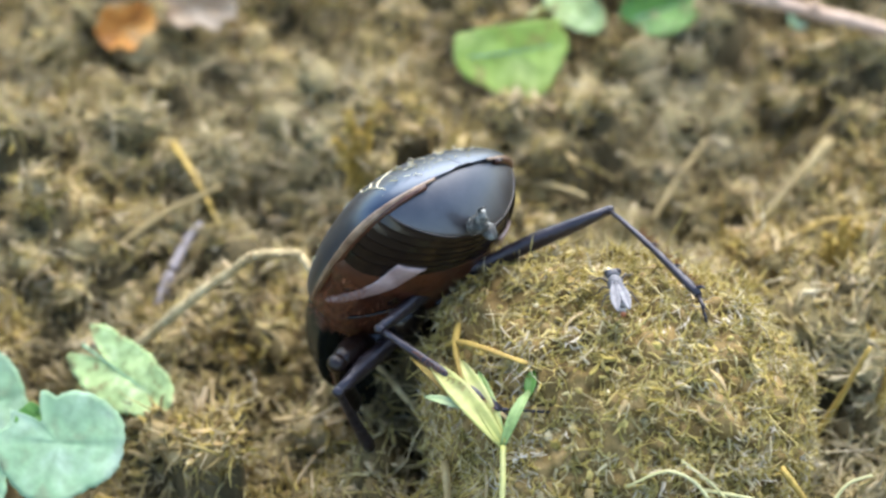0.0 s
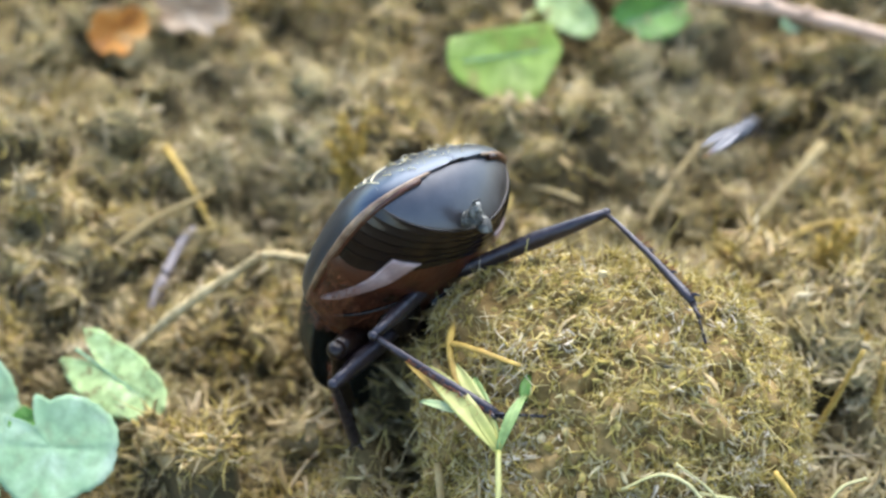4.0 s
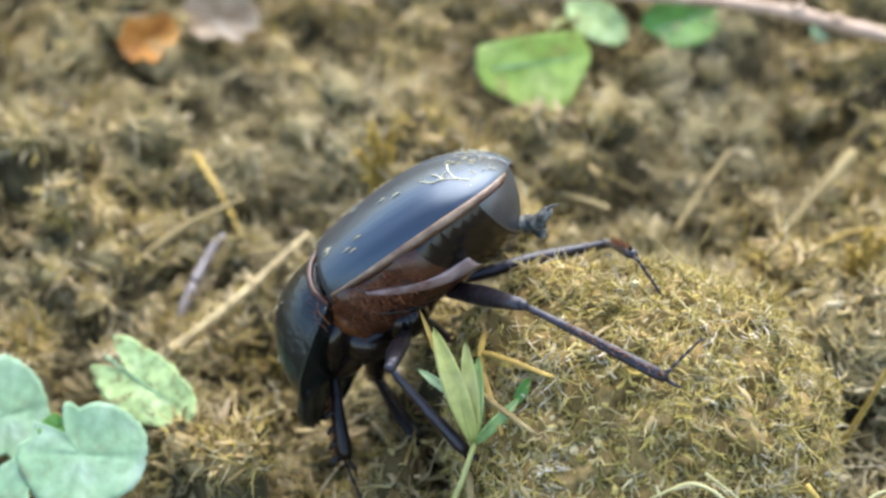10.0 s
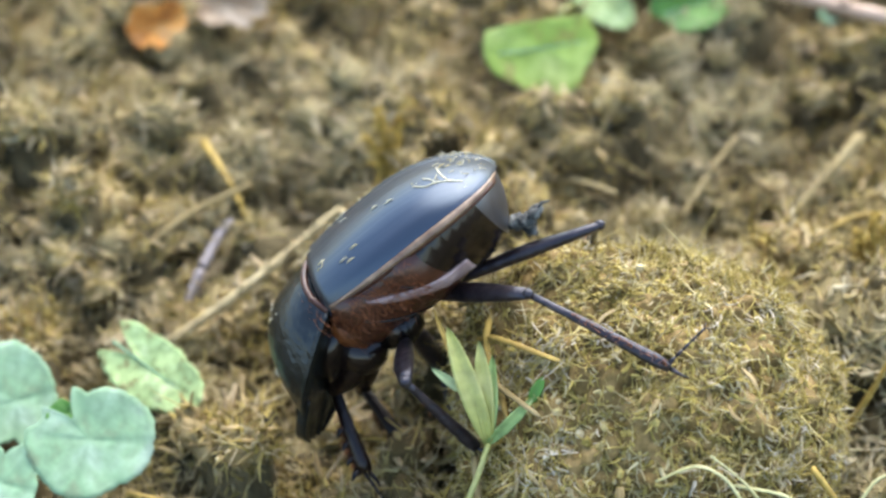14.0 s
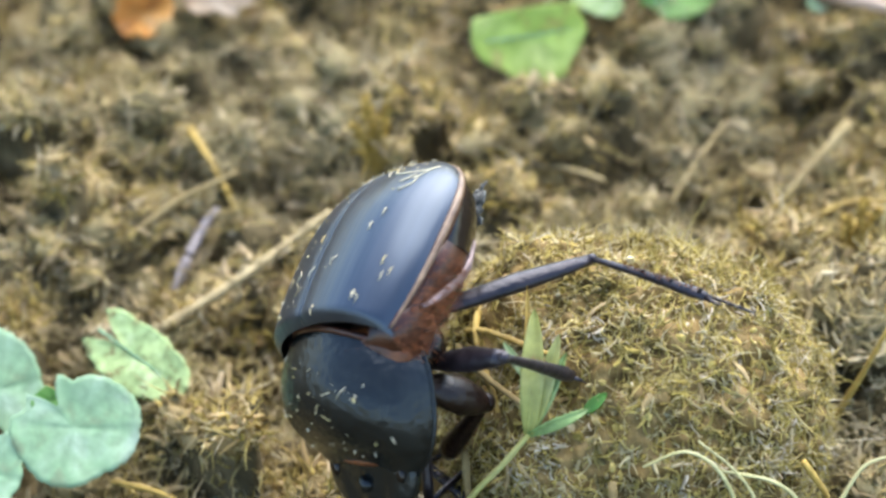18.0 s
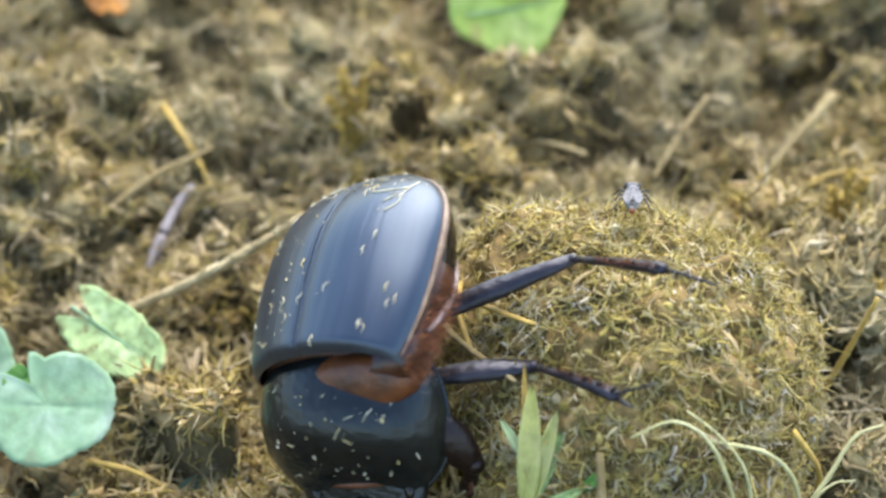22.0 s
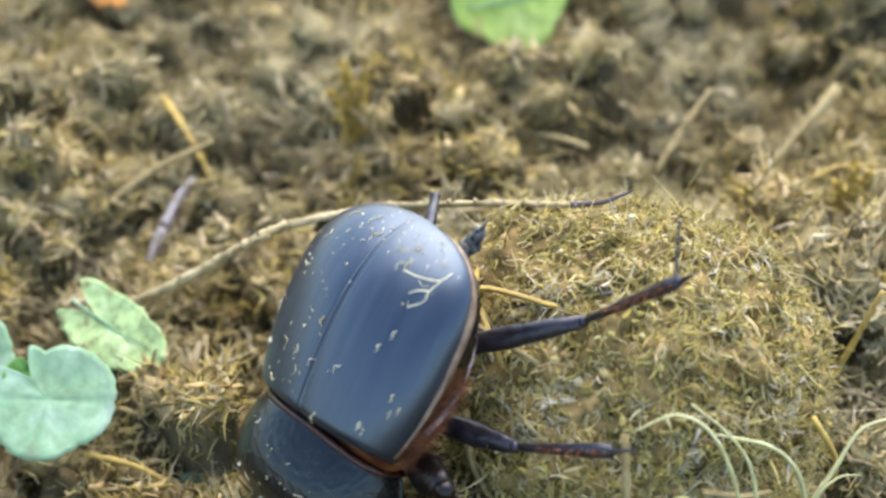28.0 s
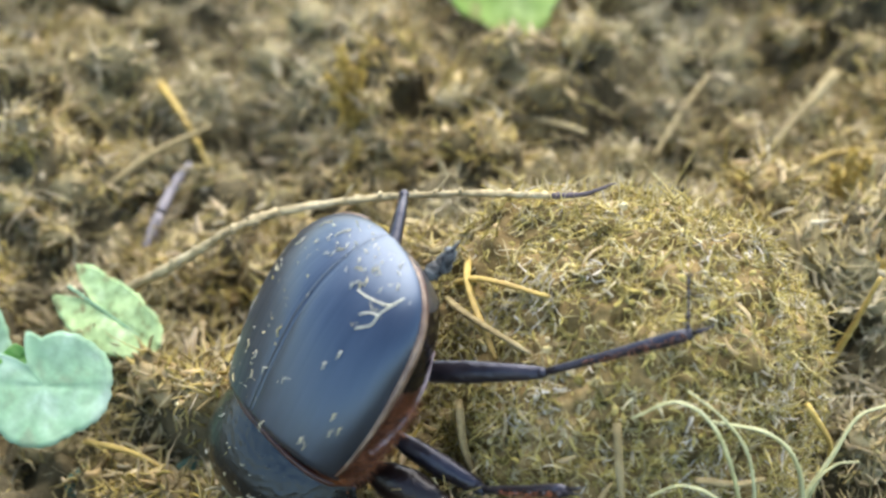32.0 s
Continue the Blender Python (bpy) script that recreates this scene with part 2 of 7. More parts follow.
def joined(shapes):
    verts, faces = [], []
    for v, f in shapes:
        k = len(verts)
        verts.extend([tuple(p) for p in v])
        faces.extend([tuple(i + k for i in q) for q in f])
    return verts, faces


def moved(shape, m):
    """The shape under a matrix in millimetres."""
    return [tuple(m @ Vector(p)) for p in shape[0]], shape[1]


def tube(path, radii, sides=8, flat=1.0, up=(0, 0, 1), lumps=0.0, seed=0):
    """A round or flattened tube along points, its ends closed."""
    rng = random.Random(seed)
    pts = [Vector(p) for p in path]
    verts, faces = [], []
    n = len(pts)
    ref = Vector(up)
    for i, p in enumerate(pts):
        d = (pts[min(i + 1, n - 1)] - pts[max(i - 1, 0)]).normalized()
        side = d.cross(ref)
        if side.length < 1e-4:
            side = d.cross(Vector((1, 0.3, 0)))
        side.normalize()
        top = side.cross(d).normalized()
        r = radii[i] if isinstance(radii, (list, tuple)) else radii
        for k in range(sides):
            a = 2 * math.pi * k / sides
            q = r * (1 + lumps * rng.uniform(-1, 1))
            verts.append(tuple(p + side * math.cos(a) * q + top * math.sin(a) * q * flat))
    for i in range(n - 1):
        for k in range(sides):
            a, b = i * sides + k, i * sides + (k + 1) % sides
            faces.append((a, b, b + sides, a + sides))
    faces.append(tuple(range(sides - 1, -1, -1)))
    faces.append(tuple((n - 1) * sides + k for k in range(sides)))
    return verts, faces


def smooth_path(points, steps=6):
    """Catmull-Rom through the points."""
    p = [Vector(q) for q in points]
    p = [p[0] * 2 - p[1], *p, p[-1] * 2 - p[-2]]
    res = []
    for i in range(1, len(p) - 2):
        for k in range(steps):
            t = k / steps
            a, b, c, d = p[i - 1], p[i], p[i + 1], p[i + 2]
            res.append(0.5 * (2 * b + (c - a) * t + (2 * a - 5 * b + 4 * c - d) * t * t + (3 * b - a - 3 * c + d) * t ** 3))
    res.append(p[-2])
    return res


def blob(center, size, rings=8, sides=12, rough=0.0, seed=0, freq=0.6):
    """A closed rounded lump, uneven by noise."""
    c, s = Vector(center), Vector(size)
    off = Vector((seed * 7.3, seed * 3.1, seed * 5.7))
    verts, faces = [], []

    def put(d):
        k = 1 + rough * noise.noise(d * (freq / 0.6) * 1.6 + off)
        verts.append(tuple(c + Vector((d.x * s.x, d.y * s.y, d.z * s.z)) * k))

    put(Vector((0, 0, 1)))
    for i in range(1, rings):
        a = math.pi * i / rings
        for k in range(sides):
            b = 2 * math.pi * k / sides
            put(Vector((math.sin(a) * math.cos(b), math.sin(a) * math.sin(b), math.cos(a))))
    put(Vector((0, 0, -1)))
    last = len(verts) - 1
    for k in range(sides):
        faces.append((0, 1 + k, 1 + (k + 1) % sides))
        faces.append((last, last - sides + (k + 1) % sides, last - sides + k))
    for i in range(rings - 2):
        for k in range(sides):
            a, b = 1 + i * sides + k, 1 + i * sides + (k + 1) % sides
            faces.append((a, a + sides, b + sides, b))
    return verts, faces


def sheet(nu, nv, fn, thick=None):
    """An open sheet fn(u, v) over the unit square; with thick (a vector or a number along z) a closed one."""
    verts = [Vector(fn(i / nu, j / nv)) for i in range(nu + 1) for j in range(nv + 1)]
    w = nv + 1
    faces = [(i * w + j, (i + 1) * w + j, (i + 1) * w + j + 1, i * w + j + 1) for i in range(nu) for j in range(nv)]
    if thick is not None:
        n = len(verts)
        low = Vector((0, 0, -thick)) if isinstance(thick, (int, float)) else Vector(thick)
        verts += [v + low for v in verts]
        faces += [tuple(k + n for k in reversed(f)) for f in faces]
        rim = [j for j in range(w)] + [i * w + nv for i in range(1, nu + 1)] + [nu * w + j for j in range(nv - 1, -1, -1)] + [i * w for i in range(nu - 1, 0, -1)]
        for a, b in zip(rim, rim[1:] + rim[:1]):
            faces.append((a, b, b + n, a + n))
    return [tuple(v) for v in verts], faces


def strands(root, way, length, radius, rng, curl=0.5, flat=1.0, rings=4, sides=3):
    """Many thin bent strands at once: arrays of roots, directions, lengths and radii."""
    n = len(root)
    way = way / np.linalg.norm(way, axis=1)[:, None]
    ref = rng.normal(size=(n, 3))
    side = np.cross(way, ref)
    side /= np.linalg.norm(side, axis=1)[:, None]
    top = np.cross(way, side)
    bend = rng.normal(size=(n, 1)) * curl
    sway = rng.normal(size=(n, 1)) * curl * 0.6
    verts = np.empty((n, rings, sides, 3))
    for i in range(rings):
        s = i / (rings - 1)
        c = root + length[:, None] * (way * s + side * bend * s * s + top * sway * (s * s - s ** 3))
        r = radius * (1 - 0.65 * s * s)
        for k in range(sides):
            a = 2 * math.pi * k / sides
            verts[:, i, k] = c + r[:, None] * (side * math.cos(a) + top * math.sin(a) * flat)
    base = np.arange(n)[:, None] * rings * sides
    quads = []
    for i in range(rings - 1):
        for k in range(sides):
            a, b = i * sides + k, i * sides + (k + 1) % sides
            quads.append(np.concatenate([base + a, base + b, base + b + sides, base + a + sides], axis=1))
    return verts.reshape(-1, 3), np.concatenate(quads)


GOLD = (1 + 5 ** 0.5) / 2
ICO = np.array([(-1, GOLD, 0), (1, GOLD, 0), (-1, -GOLD, 0), (1, -GOLD, 0), (0, -1, GOLD), (0, 1, GOLD), (0, -1, -GOLD), (0, 1, -GOLD), (GOLD, 0, -1), (GOLD, 0, 1), (-GOLD, 0, -1), (-GOLD, 0, 1)]) / 1.9
ICO_FACES = np.array([(0, 11, 5), (0, 5, 1), (0, 1, 7), (0, 7, 10), (0, 10, 11), (1, 5, 9), (5, 11, 4), (11, 10, 2), (10, 7, 6), (7, 1, 8), (3, 9, 4), (3, 4, 2), (3, 2, 6), (3, 6, 8), (3, 8, 9), (4, 9, 5), (2, 4, 11), (6, 2, 10), (8, 6, 7), (9, 8, 1)])


def crumbs(center, size, rng):
    """Many small uneven lumps at once."""
    n = len(center)
    stretch = rng.uniform(0.45, 1.3, (n, 1, 3))
    jitter = rng.uniform(0.7, 1.25, (n, 12, 1))
    v = center[:, None, :] + ICO[None] * stretch * jitter * size[:, None, None]
    f = ICO_FACES[None] + np.arange(n)[:, None, None] * 12
    return v.reshape(-1, 3), f.reshape(-1, 3)


# ---- ground ----
BALL_AT, BALL_R = Vector((16.0, 0.0, 14.0)), 17.0
BULGE, SHOULDER = Vector((-0.73, 0.47, 0.49)), Vector((-0.5, 0.3, 0.81))
GX, GY, STEP = (-80.0, 80.0), (-50.0, 130.0), 0.5


def ground_heights():
    rng = np.random.default_rng(5)
    xs, ys = np.arange(GX[0], GX[1] + 0.01, STEP), np.arange(GY[0], GY[1] + 0.01, STEP)
    h = np.empty((len(xs), len(ys)))
    for i, x in enumerate(xs):
        for j, y in enumerate(ys):
            h[i, j] = 2.2 * noise.noise((x * 0.035, y * 0.035, 3.0)) + 1.6 * noise.noise((x * 0.09, y * 0.09, 9.0))
    h += 1.0
    # clods of every size, piled on one another
    for size, count, tall in ((9.0, 50, 0.5), (5.0, 240, 0.95), (2.7, 900, 1.05), (1.4, 2600, 1.0)):
        px, py = rng.uniform(GX[0] + 8, GX[1] - 8, count), rng.uniform(GY[0] + 8, GY[1] - 8, count)
        rs = size * rng.uniform(0.6, 1.4, count)
        turn, thin = rng.uniform(0, 3.14, count), rng.uniform(0.55, 1.0, count)
        for x, y, r, a, q in zip(px, py, rs, turn, thin):
            i0, i1 = int((x - r - GX[0]) / STEP), int((x + r - GX[0]) / STEP) + 2
            j0, j1 = int((y - r - GY[0]) / STEP), int((y + r - GY[0]) / STEP) + 2
            dx, dy = xs[i0:i1, None] - x, ys[None, j0:j1] - y
            u, w = (dx * math.cos(a) + dy * math.sin(a)) / r, (dy * math.cos(a) - dx * math.sin(a)) / (r * q)
            d = u * u + w * w
            cap = np.sqrt(np.clip(1 - d, 0, 1)) * r * tall
            foot = h[min(int((x - GX[0]) / STEP), len(xs) - 1), min(int((y - GY[0]) / STEP), len(ys) - 1)]
            z = foot + cap - r * 0.18
            h[i0:i1, j0:j1] = np.where(d < 1, np.maximum(h[i0:i1, j0:j1], z), h[i0:i1, j0:j1])
    h += 2.4 - np.median(h)
    # hollows and mounds that the place has
    for x, y, r, k in HOLLOWS:
        d = ((xs[:, None] - x) ** 2 + (ys[None] - y) ** 2) / (r * r)
        h += k * np.exp(-d * 1.4)
    return xs, ys, h


HOLLOWS = [(36, 6, 9, 7.0), (30, 18, 9, 6.0), (38, -8, 8, 4.0), (36, 26, 9, 3.0), (20, 24, 8, 3.0), (16, -22, 9, 3.0), (33, -12, 7, 3.0), (-10, 3, 12, 6.0), (-19, 15, 8, -5.0), (-6, -7, 9, 4.0), (2, -13, 8, 6.0), (-17, -8, 8, 4.0), (-9, 20, 8, -4.0), (-19, 47, 7, -6.0), (-4, 34, 8, -4.0), (-14, 42, 6, -2.5), (-30, 10, 9, 3.0), (16, 0, 15, -4.0), (30, 46, 6, -3.0), (-8, 76, 9, -3.5), (-6, 52, 7, 3.0), (8, 60, 7, -2.0)]
XS, YS, HEIGHT = ground_heights()


def ground_z(x, y):
    fx = np.clip((np.asarray(x) - GX[0]) / STEP, 0, len(XS) - 1.01)
    fy = np.clip((np.asarray(y) - GY[0]) / STEP, 0, len(YS) - 1.01)
    i, j = fx.astype(int), fy.astype(int)
    a, b = fx - i, fy - j
    return HEIGHT[i, j] * (1 - a) * (1 - b) + HEIGHT[i + 1, j] * a * (1 - b) + HEIGHT[i, j + 1] * (1 - a) * b + HEIGHT[i + 1, j + 1] * a * b


def build_ground():
    # the fine middle, and rings of coarse land round it out to the horizon, all one sheet
    far = [120, 200, 400, 1000, 4000, 20000, 200000]
    gx = np.concatenate([[-v + GX[0] for v in reversed(far)], XS, [v + GX[1] for v in far]])
    gy = np.concatenate([[-v + GY[0] for v in reversed(far)], YS, [v + GY[1] for v in far]])
    k = len(far)
    z = np.pad(HEIGHT, k, mode="edge")
    fade = np.ones_like(z)
    for r in range(k):
        s = 0.6 * (r / k)
        fade[r], fade[-1 - r] = s, s
        fade[:, r], fade[:, -1 - r] = np.minimum(fade[:, r], s), np.minimum(fade[:, -1 - r], s)
    z = z * fade
    v = np.stack([np.repeat(gx, len(gy)), np.tile(gy, len(gx)), z.ravel()], 1)
    n, w = len(gx), len(gy)
    i, j = np.meshgrid(np.arange(n - 1), np.arange(w - 1), indexing="ij")
    a = (i * w + j).ravel()
    f = np.stack([a, a + w, a + w + 1, a + 1], 1)
    return tagged(part("ground", (v, f), SOIL), "uneven olive-brown ground of dung, moss and soil crumbs", "ground", kind="structure")


def scatter(n, rng):
    """Places over the part of the ground that is seen, denser in front."""
    y = -14 + 112 * rng.uniform(0, 1, n) ** 1.15
    half = 46 + np.maximum(y, 0) * 0.2
    x = rng.uniform(-1, 1, n) * half
    keep = (x - BALL_AT.x) ** 2 + (y - BALL_AT.y) ** 2 > 13.0 ** 2
    # thinned where the beetle digs and behind it, where bared soil stands for shade
    for cx, cy, r in ((-19, 14, 8), (-18, 36, 8)):
        keep &= ((x - cx) ** 2 + (y - cy) ** 2 > r * r) | (rng.uniform(0, 1, n) < 0.4)
    # little lies under the leaves
    for cx, cy, r in ((8, 61, 8), (-36, -7, 7), (-34, 4, 6), (-30, 13, 5), (-42, 8, 5)):
        keep &= ((x - cx) ** 2 + (y - cy) ** 2 > r * r) | (rng.uniform(0, 1, n) < 0.12)
    return x[keep], y[keep]


def round_ball(level):
    bm = bmesh.new()
    bmesh.ops.create_icosphere(bm, subdivisions=level, radius=1)
    v = np.array([tuple(p.co) for p in bm.verts])
    f = np.array([[p.index for p in q.verts] for q in bm.faces])
    bm.free()
    return v, f


def build_clods(rng):
    """Lumps of dung piled on the ground; returns points on them and the way out there."""
    ball, faces = round_ball(2)
    x, y = scatter(1350, rng)
    n = len(x)
    r = np.clip(rng.gamma(4.0, 0.42, n), 0.6, 2.7)
    z = ground_z(x, y) + r * rng.uniform(-0.25, 0.35, n)
    verts = np.empty((n, len(ball), 3))
    for k in range(n):
        off = Vector((k * 1.7, k * 0.9, k * 2.3))
        bump = np.array([1 + 0.5 * noise.noise(Vector(p) * 1.3 + off) + 0.35 * noise.noise(Vector(p) * 3.1 + off) for p in ball]) * rng.uniform(0.76, 1.24, len(ball))
        turn = rng.uniform(0, 6.28)
        q = ball * bump[:, None] * (r[k] * rng.uniform(0.75, 1.35), r[k] * rng.uniform(0.65, 1.0), r[k] * rng.uniform(0.55, 0.9))
        c, s = math.cos(turn), math.sin(turn)
        verts[k] = np.stack([q[:, 0] * c - q[:, 1] * s + x[k], q[:, 0] * s + q[:, 1] * c + y[k], q[:, 2] + z[k]], 1)
    near = np.argsort(np.hypot(x - 2, y - 4))
    for k in near[:300]:
        middle = verts[k].mean(0)
        part("clod", (verts[k] - middle, faces), CLOD_PIECE, ground, m=at(*middle))
    rest = verts[near[300:]]
    f = faces[None] + np.arange(len(rest))[:, None, None] * len(ball)
    tagged(part("dung_clods", (rest.reshape(-1, 3), f.reshape(-1, 3)), CLOD), "matted olive-brown clods of dung and moss piled on the ground", "clods", kind="stuff")
    pick = rng.integers(0, len(ball), (n, 112))
    out = ball[pick]
    at_points = np.take_along_axis(verts, pick[:, :, None].repeat(3, 2), 1)
    keep = out[:, :, 2] > -0.35
    return at_points[keep], out[keep]


def build_litter():
    rng = np.random.default_rng(11)
    spots, out = build_clods(rng)
    n = len(spots)
    way = np.cross(out, rng.normal(size=(n, 3))) + out * rng.normal(0.15, 0.35, (n, 1))
    # fewer fibres in two patches by the beetle, so darker clods show
    keep = rng.uniform(0, 1, n) < np.where(((spots[:, 0] + 16) ** 2 + (spots[:, 1] - 6) ** 2 < 150) | ((spots[:, 0] + 27) ** 2 + (spots[:, 1] - 2) ** 2 < 144), 0.75, 1.0)
    spots, way = spots[keep], way[keep]
    n = len(spots)
    half = n // 2
    tagged(part("clod_fibres", strands(spots[:half], way[:half], rng.gamma(2.4, 0.4, half) + 0.4, rng.uniform(0.08, 0.22, half), rng, 0.6), LITTER), "short olive moss fibres matted over the clods", "moss", kind="stuff")
    tagged(part("clod_flakes", strands(spots[half:], way[half:], rng.uniform(0.6, 2.2, n - half), rng.uniform(0.13, 0.42, n - half), rng, 0.9, 0.45, 3), LITTER), "olive-brown flat plant scraps matted over the clods", "moss", kind="stuff")
    big = rng.choice(n, 15000, replace=False)
    tagged(part("leaf_scraps", strands(spots[big], way[big] * (1, 1, 0.8), rng.gamma(3.0, 0.4, 15000) + 0.5, rng.uniform(0.2, 0.58, 15000), rng, 0.6, 0.45, 5, 4), SCRAP), "curled straw-coloured leaf scraps lying among the clods", "leaf scraps", kind="stuff")
    x, y = scatter(13000, rng)
    x, y = np.concatenate([x, rng.uniform(-33, -4, 5000)]), np.concatenate([y, rng.uniform(-9, 16, 5000)])
    n = len(x)
    root = np.stack([x, y, ground_z(x, y) - 0.1], 1)
    way = rng.normal(size=(n, 3)) * (1, 1, 0.5) + (0, 0, 0.25)
    tagged(part("moss_fibres", strands(root, way, rng.gamma(2.6, 0.45, n) + 0.4, rng.uniform(0.07, 0.19, n), rng, 0.5), LITTER), "tangled olive-yellow moss and plant fibres lying on the ground", "moss", kind="stuff")
    x, y = scatter(9000, rng)
    size = np.clip(rng.gamma(2.2, 0.09, len(x)) + 0.08, 0, 0.42)
    c = np.stack([x, y, ground_z(x, y) + size * 0.25], 1)
    tagged(part("dung_crumbs", crumbs(c, size, rng), CRUMB, smooth=False), "loose olive-brown dung crumbs scattered over the ground", "crumbs", kind="stuff")


ground = build_ground()
build_litter()


# ---- dung ball ----
def build_ball():
    rng = np.random.default_rng(23)
    ball = new("dung_ball")
    ball.matrix_basis = at(*BALL_AT)
    tagged(ball, "rough round olive-yellow ball of dung and chopped plant fibres", "dung ball")

    def skin(d):
        swell = 0.19 * math.exp(-((Vector(d) - BULGE).length / 0.36) ** 2) + 0.07 * math.exp(-((Vector(d) - SHOULDER).length / 0.3) ** 2)
        return BALL_R * (0.965 + swell + 0.085 * noise.noise(Vector(d) * 1.8) + 0.07 * noise.noise(Vector(d) * 5.0) + 0.07 * noise.noise(Vector(d) * 11.0) + 0.032 * noise.noise(Vector(d) * 27.0))

    nr, ns = 150, 300
    verts, faces = [], []
    for i in range(nr + 1):
        a = math.pi * (0.004 + 0.992 * i / nr)
        for k in range(ns):
            b = 2 * math.pi * k / ns
            d = Vector((math.sin(a) * math.cos(b), math.sin(a) * math.sin(b), math.cos(a)))
            verts.append(tuple(d * skin(d)))
    for i in range(nr):
        for k in range(ns):
            p, q = i * ns + k, i * ns + (k + 1) % ns
            faces.append((p, p + ns, q + ns, q))
    faces += [tuple(range(ns - 1, -1, -1)), tuple(nr * ns + k for k in range(ns))]
    faces[-2:] = [tuple(reversed(f)) for f in faces[-2:]]
    part("core", (verts, faces), BALL, ball)
    # lumps pressed into the ball, with fibres standing on them
    lump, lump_faces = round_ball(1)
    n = 1000
    d = rng.normal(size=(n, 3))
    d /= np.linalg.norm(d, axis=1)[:, None]
    lumps = np.empty((n, len(lump), 3))
    for k in range(n):
        r, off = min(1.5, rng.gamma(4.0, 0.18) + 0.3), Vector((k * 1.3, k * 0.7, k * 2.1))
        q = lump * np.array([1 + 0.5 * noise.noise(Vector(p) * 1.4 + off) for p in lump])[:, None] * rng.uniform(0.86, 1.14, (len(lump), 1)) * r * rng.uniform(0.6, 1.3, (1, 3))
        q -= d[k] * (q @ d[k])[:, None] * 0.4
        lumps[k] = q + d[k] * (skin(d[k]) - 0.2 * r)
    faces = lump_faces[None] + np.arange(n)[:, None, None] * len(lump)
    part("lumpy_crust", (lumps.reshape(-1, 3), faces.reshape(-1, 3)), BALL, ball, "matted olive-brown crust")["kind"] = "stuff"
    spots = lumps.reshape(-1, 3)
    out = spots / np.linalg.norm(spots, axis=1)[:, None]
    high = np.linalg.norm(spots, axis=1) - np.array([skin(q) for q in out])
    # thick on the lumps, thin on the shaded underside
    weight = np.clip(high + 0.35, 0.02, 1.0) * np.where(out[:, 2] - 0.9 * out[:, 1] > -0.3, 1.0, 0.25)
    pick = rng.choice(len(spots), 25000, p=weight / weight.sum())
    spots, out = spots[pick] + rng.normal(0, 0.08, (25000, 3)), out[pick]
    part("moss_cover", strands(spots, np.cross(out, rng.normal(size=spots.shape)) + out * rng.normal(0.12, 0.3, (25000, 1)), rng.gamma(2.2, 0.28, 25000) + 0.25, rng.uniform(0.045, 0.12, 25000), rng, 0.9), BALL_FIBRE, ball, "yellow-olive moss fibres")["kind"] = "stuff"
    n = 9000
    d = rng.normal(size=(n, 3))
    d /= np.linalg.norm(d, axis=1)[:, None]
    r = np.array([skin(q) for q in d])
    t = np.cross(d, rng.normal(size=(n, 3)))
    t /= np.linalg.norm(t, axis=1)[:, None]
    way = t + d * rng.normal(0.04, 0.14, (n, 1))
    part("fibre_cover", strands(d * (r - 0.1)[:, None], way, rng.gamma(2.2, 0.38, n) + 0.3, rng.uniform(0.045, 0.12, n), rng, 0.8), BALL_FIBRE, ball, "yellow plant fibres")["kind"] = "stuff"
    n = 10000
    d = rng.normal(size=(n, 3))
    d /= np.linalg.norm(d, axis=1)[:, None]
    r = np.array([skin(q) for q in d])
    way = np.cross(d, rng.normal(size=(n, 3))) + d * rng.normal(0.1, 0.25, (n, 1))
    part("flake_cover", strands(d * (r - 0.05)[:, None], way, rng.uniform(0.5, 1.5, n), rng.uniform(0.1, 0.28, n), rng, 0.8, 0.45, 4), BALL_FIBRE, ball, "flat scraps of chopped leaves")["kind"] = "stuff"
    for k in range(60):
        d = Vector(rng.normal(size=3)).normalized()
        if d.y > 0.75 or d.z < -0.5:
            d = -d
        side = d.cross(Vector(rng.normal(size=3))).normalized()
        half, rise = rng.uniform(0.7, 1.7), skin(d) + rng.uniform(0.35, 0.7)
        path = smooth_path([d * (rise - 0.25) - side * half, d * (rise + 0.1) + side.cross(d) * rng.normal(0, 0.25), d * (rise - 0.15) + side * half], 3)
        part("leaf_shred", tube(path, [0.08, 0.16, 0.22, 0.24, 0.22, 0.16, 0.07], 6, 0.3, d, 0.2, k), SCRAP, ball)
    n = 2500
    d = rng.normal(size=(n, 3))
    d /= np.linalg.norm(d, axis=1)[:, None]
    r = np.array([skin(q) for q in d])
    part("crumb_cover", crumbs(d * r[:, None], np.clip(rng.gamma(2.0, 0.09, n) + 0.1, 0, 0.45), rng), BALL_FIBRE, ball, "pale dung crumbs", smooth=False)["kind"] = "stuff"
    return ball


dung_ball = build_ball()


# ---- beetle: +x to the head, +y to its left, +z its back ----
def shell_half_width(x):
    if x < 0:
        return 9.1 * max(0.0, 1 - (-x / 9.6) ** 3.3) ** 0.47
    return 9.1 - 1.5 * (x / 8.4) ** 2.2


def shell_height(x):
    if x < 0:
        return 4.7 * max(0.0, 1 - (-x / 9.6) ** 2.2) ** 0.7
    return 4.7 - 0.75 * (x / 8.4) ** 2


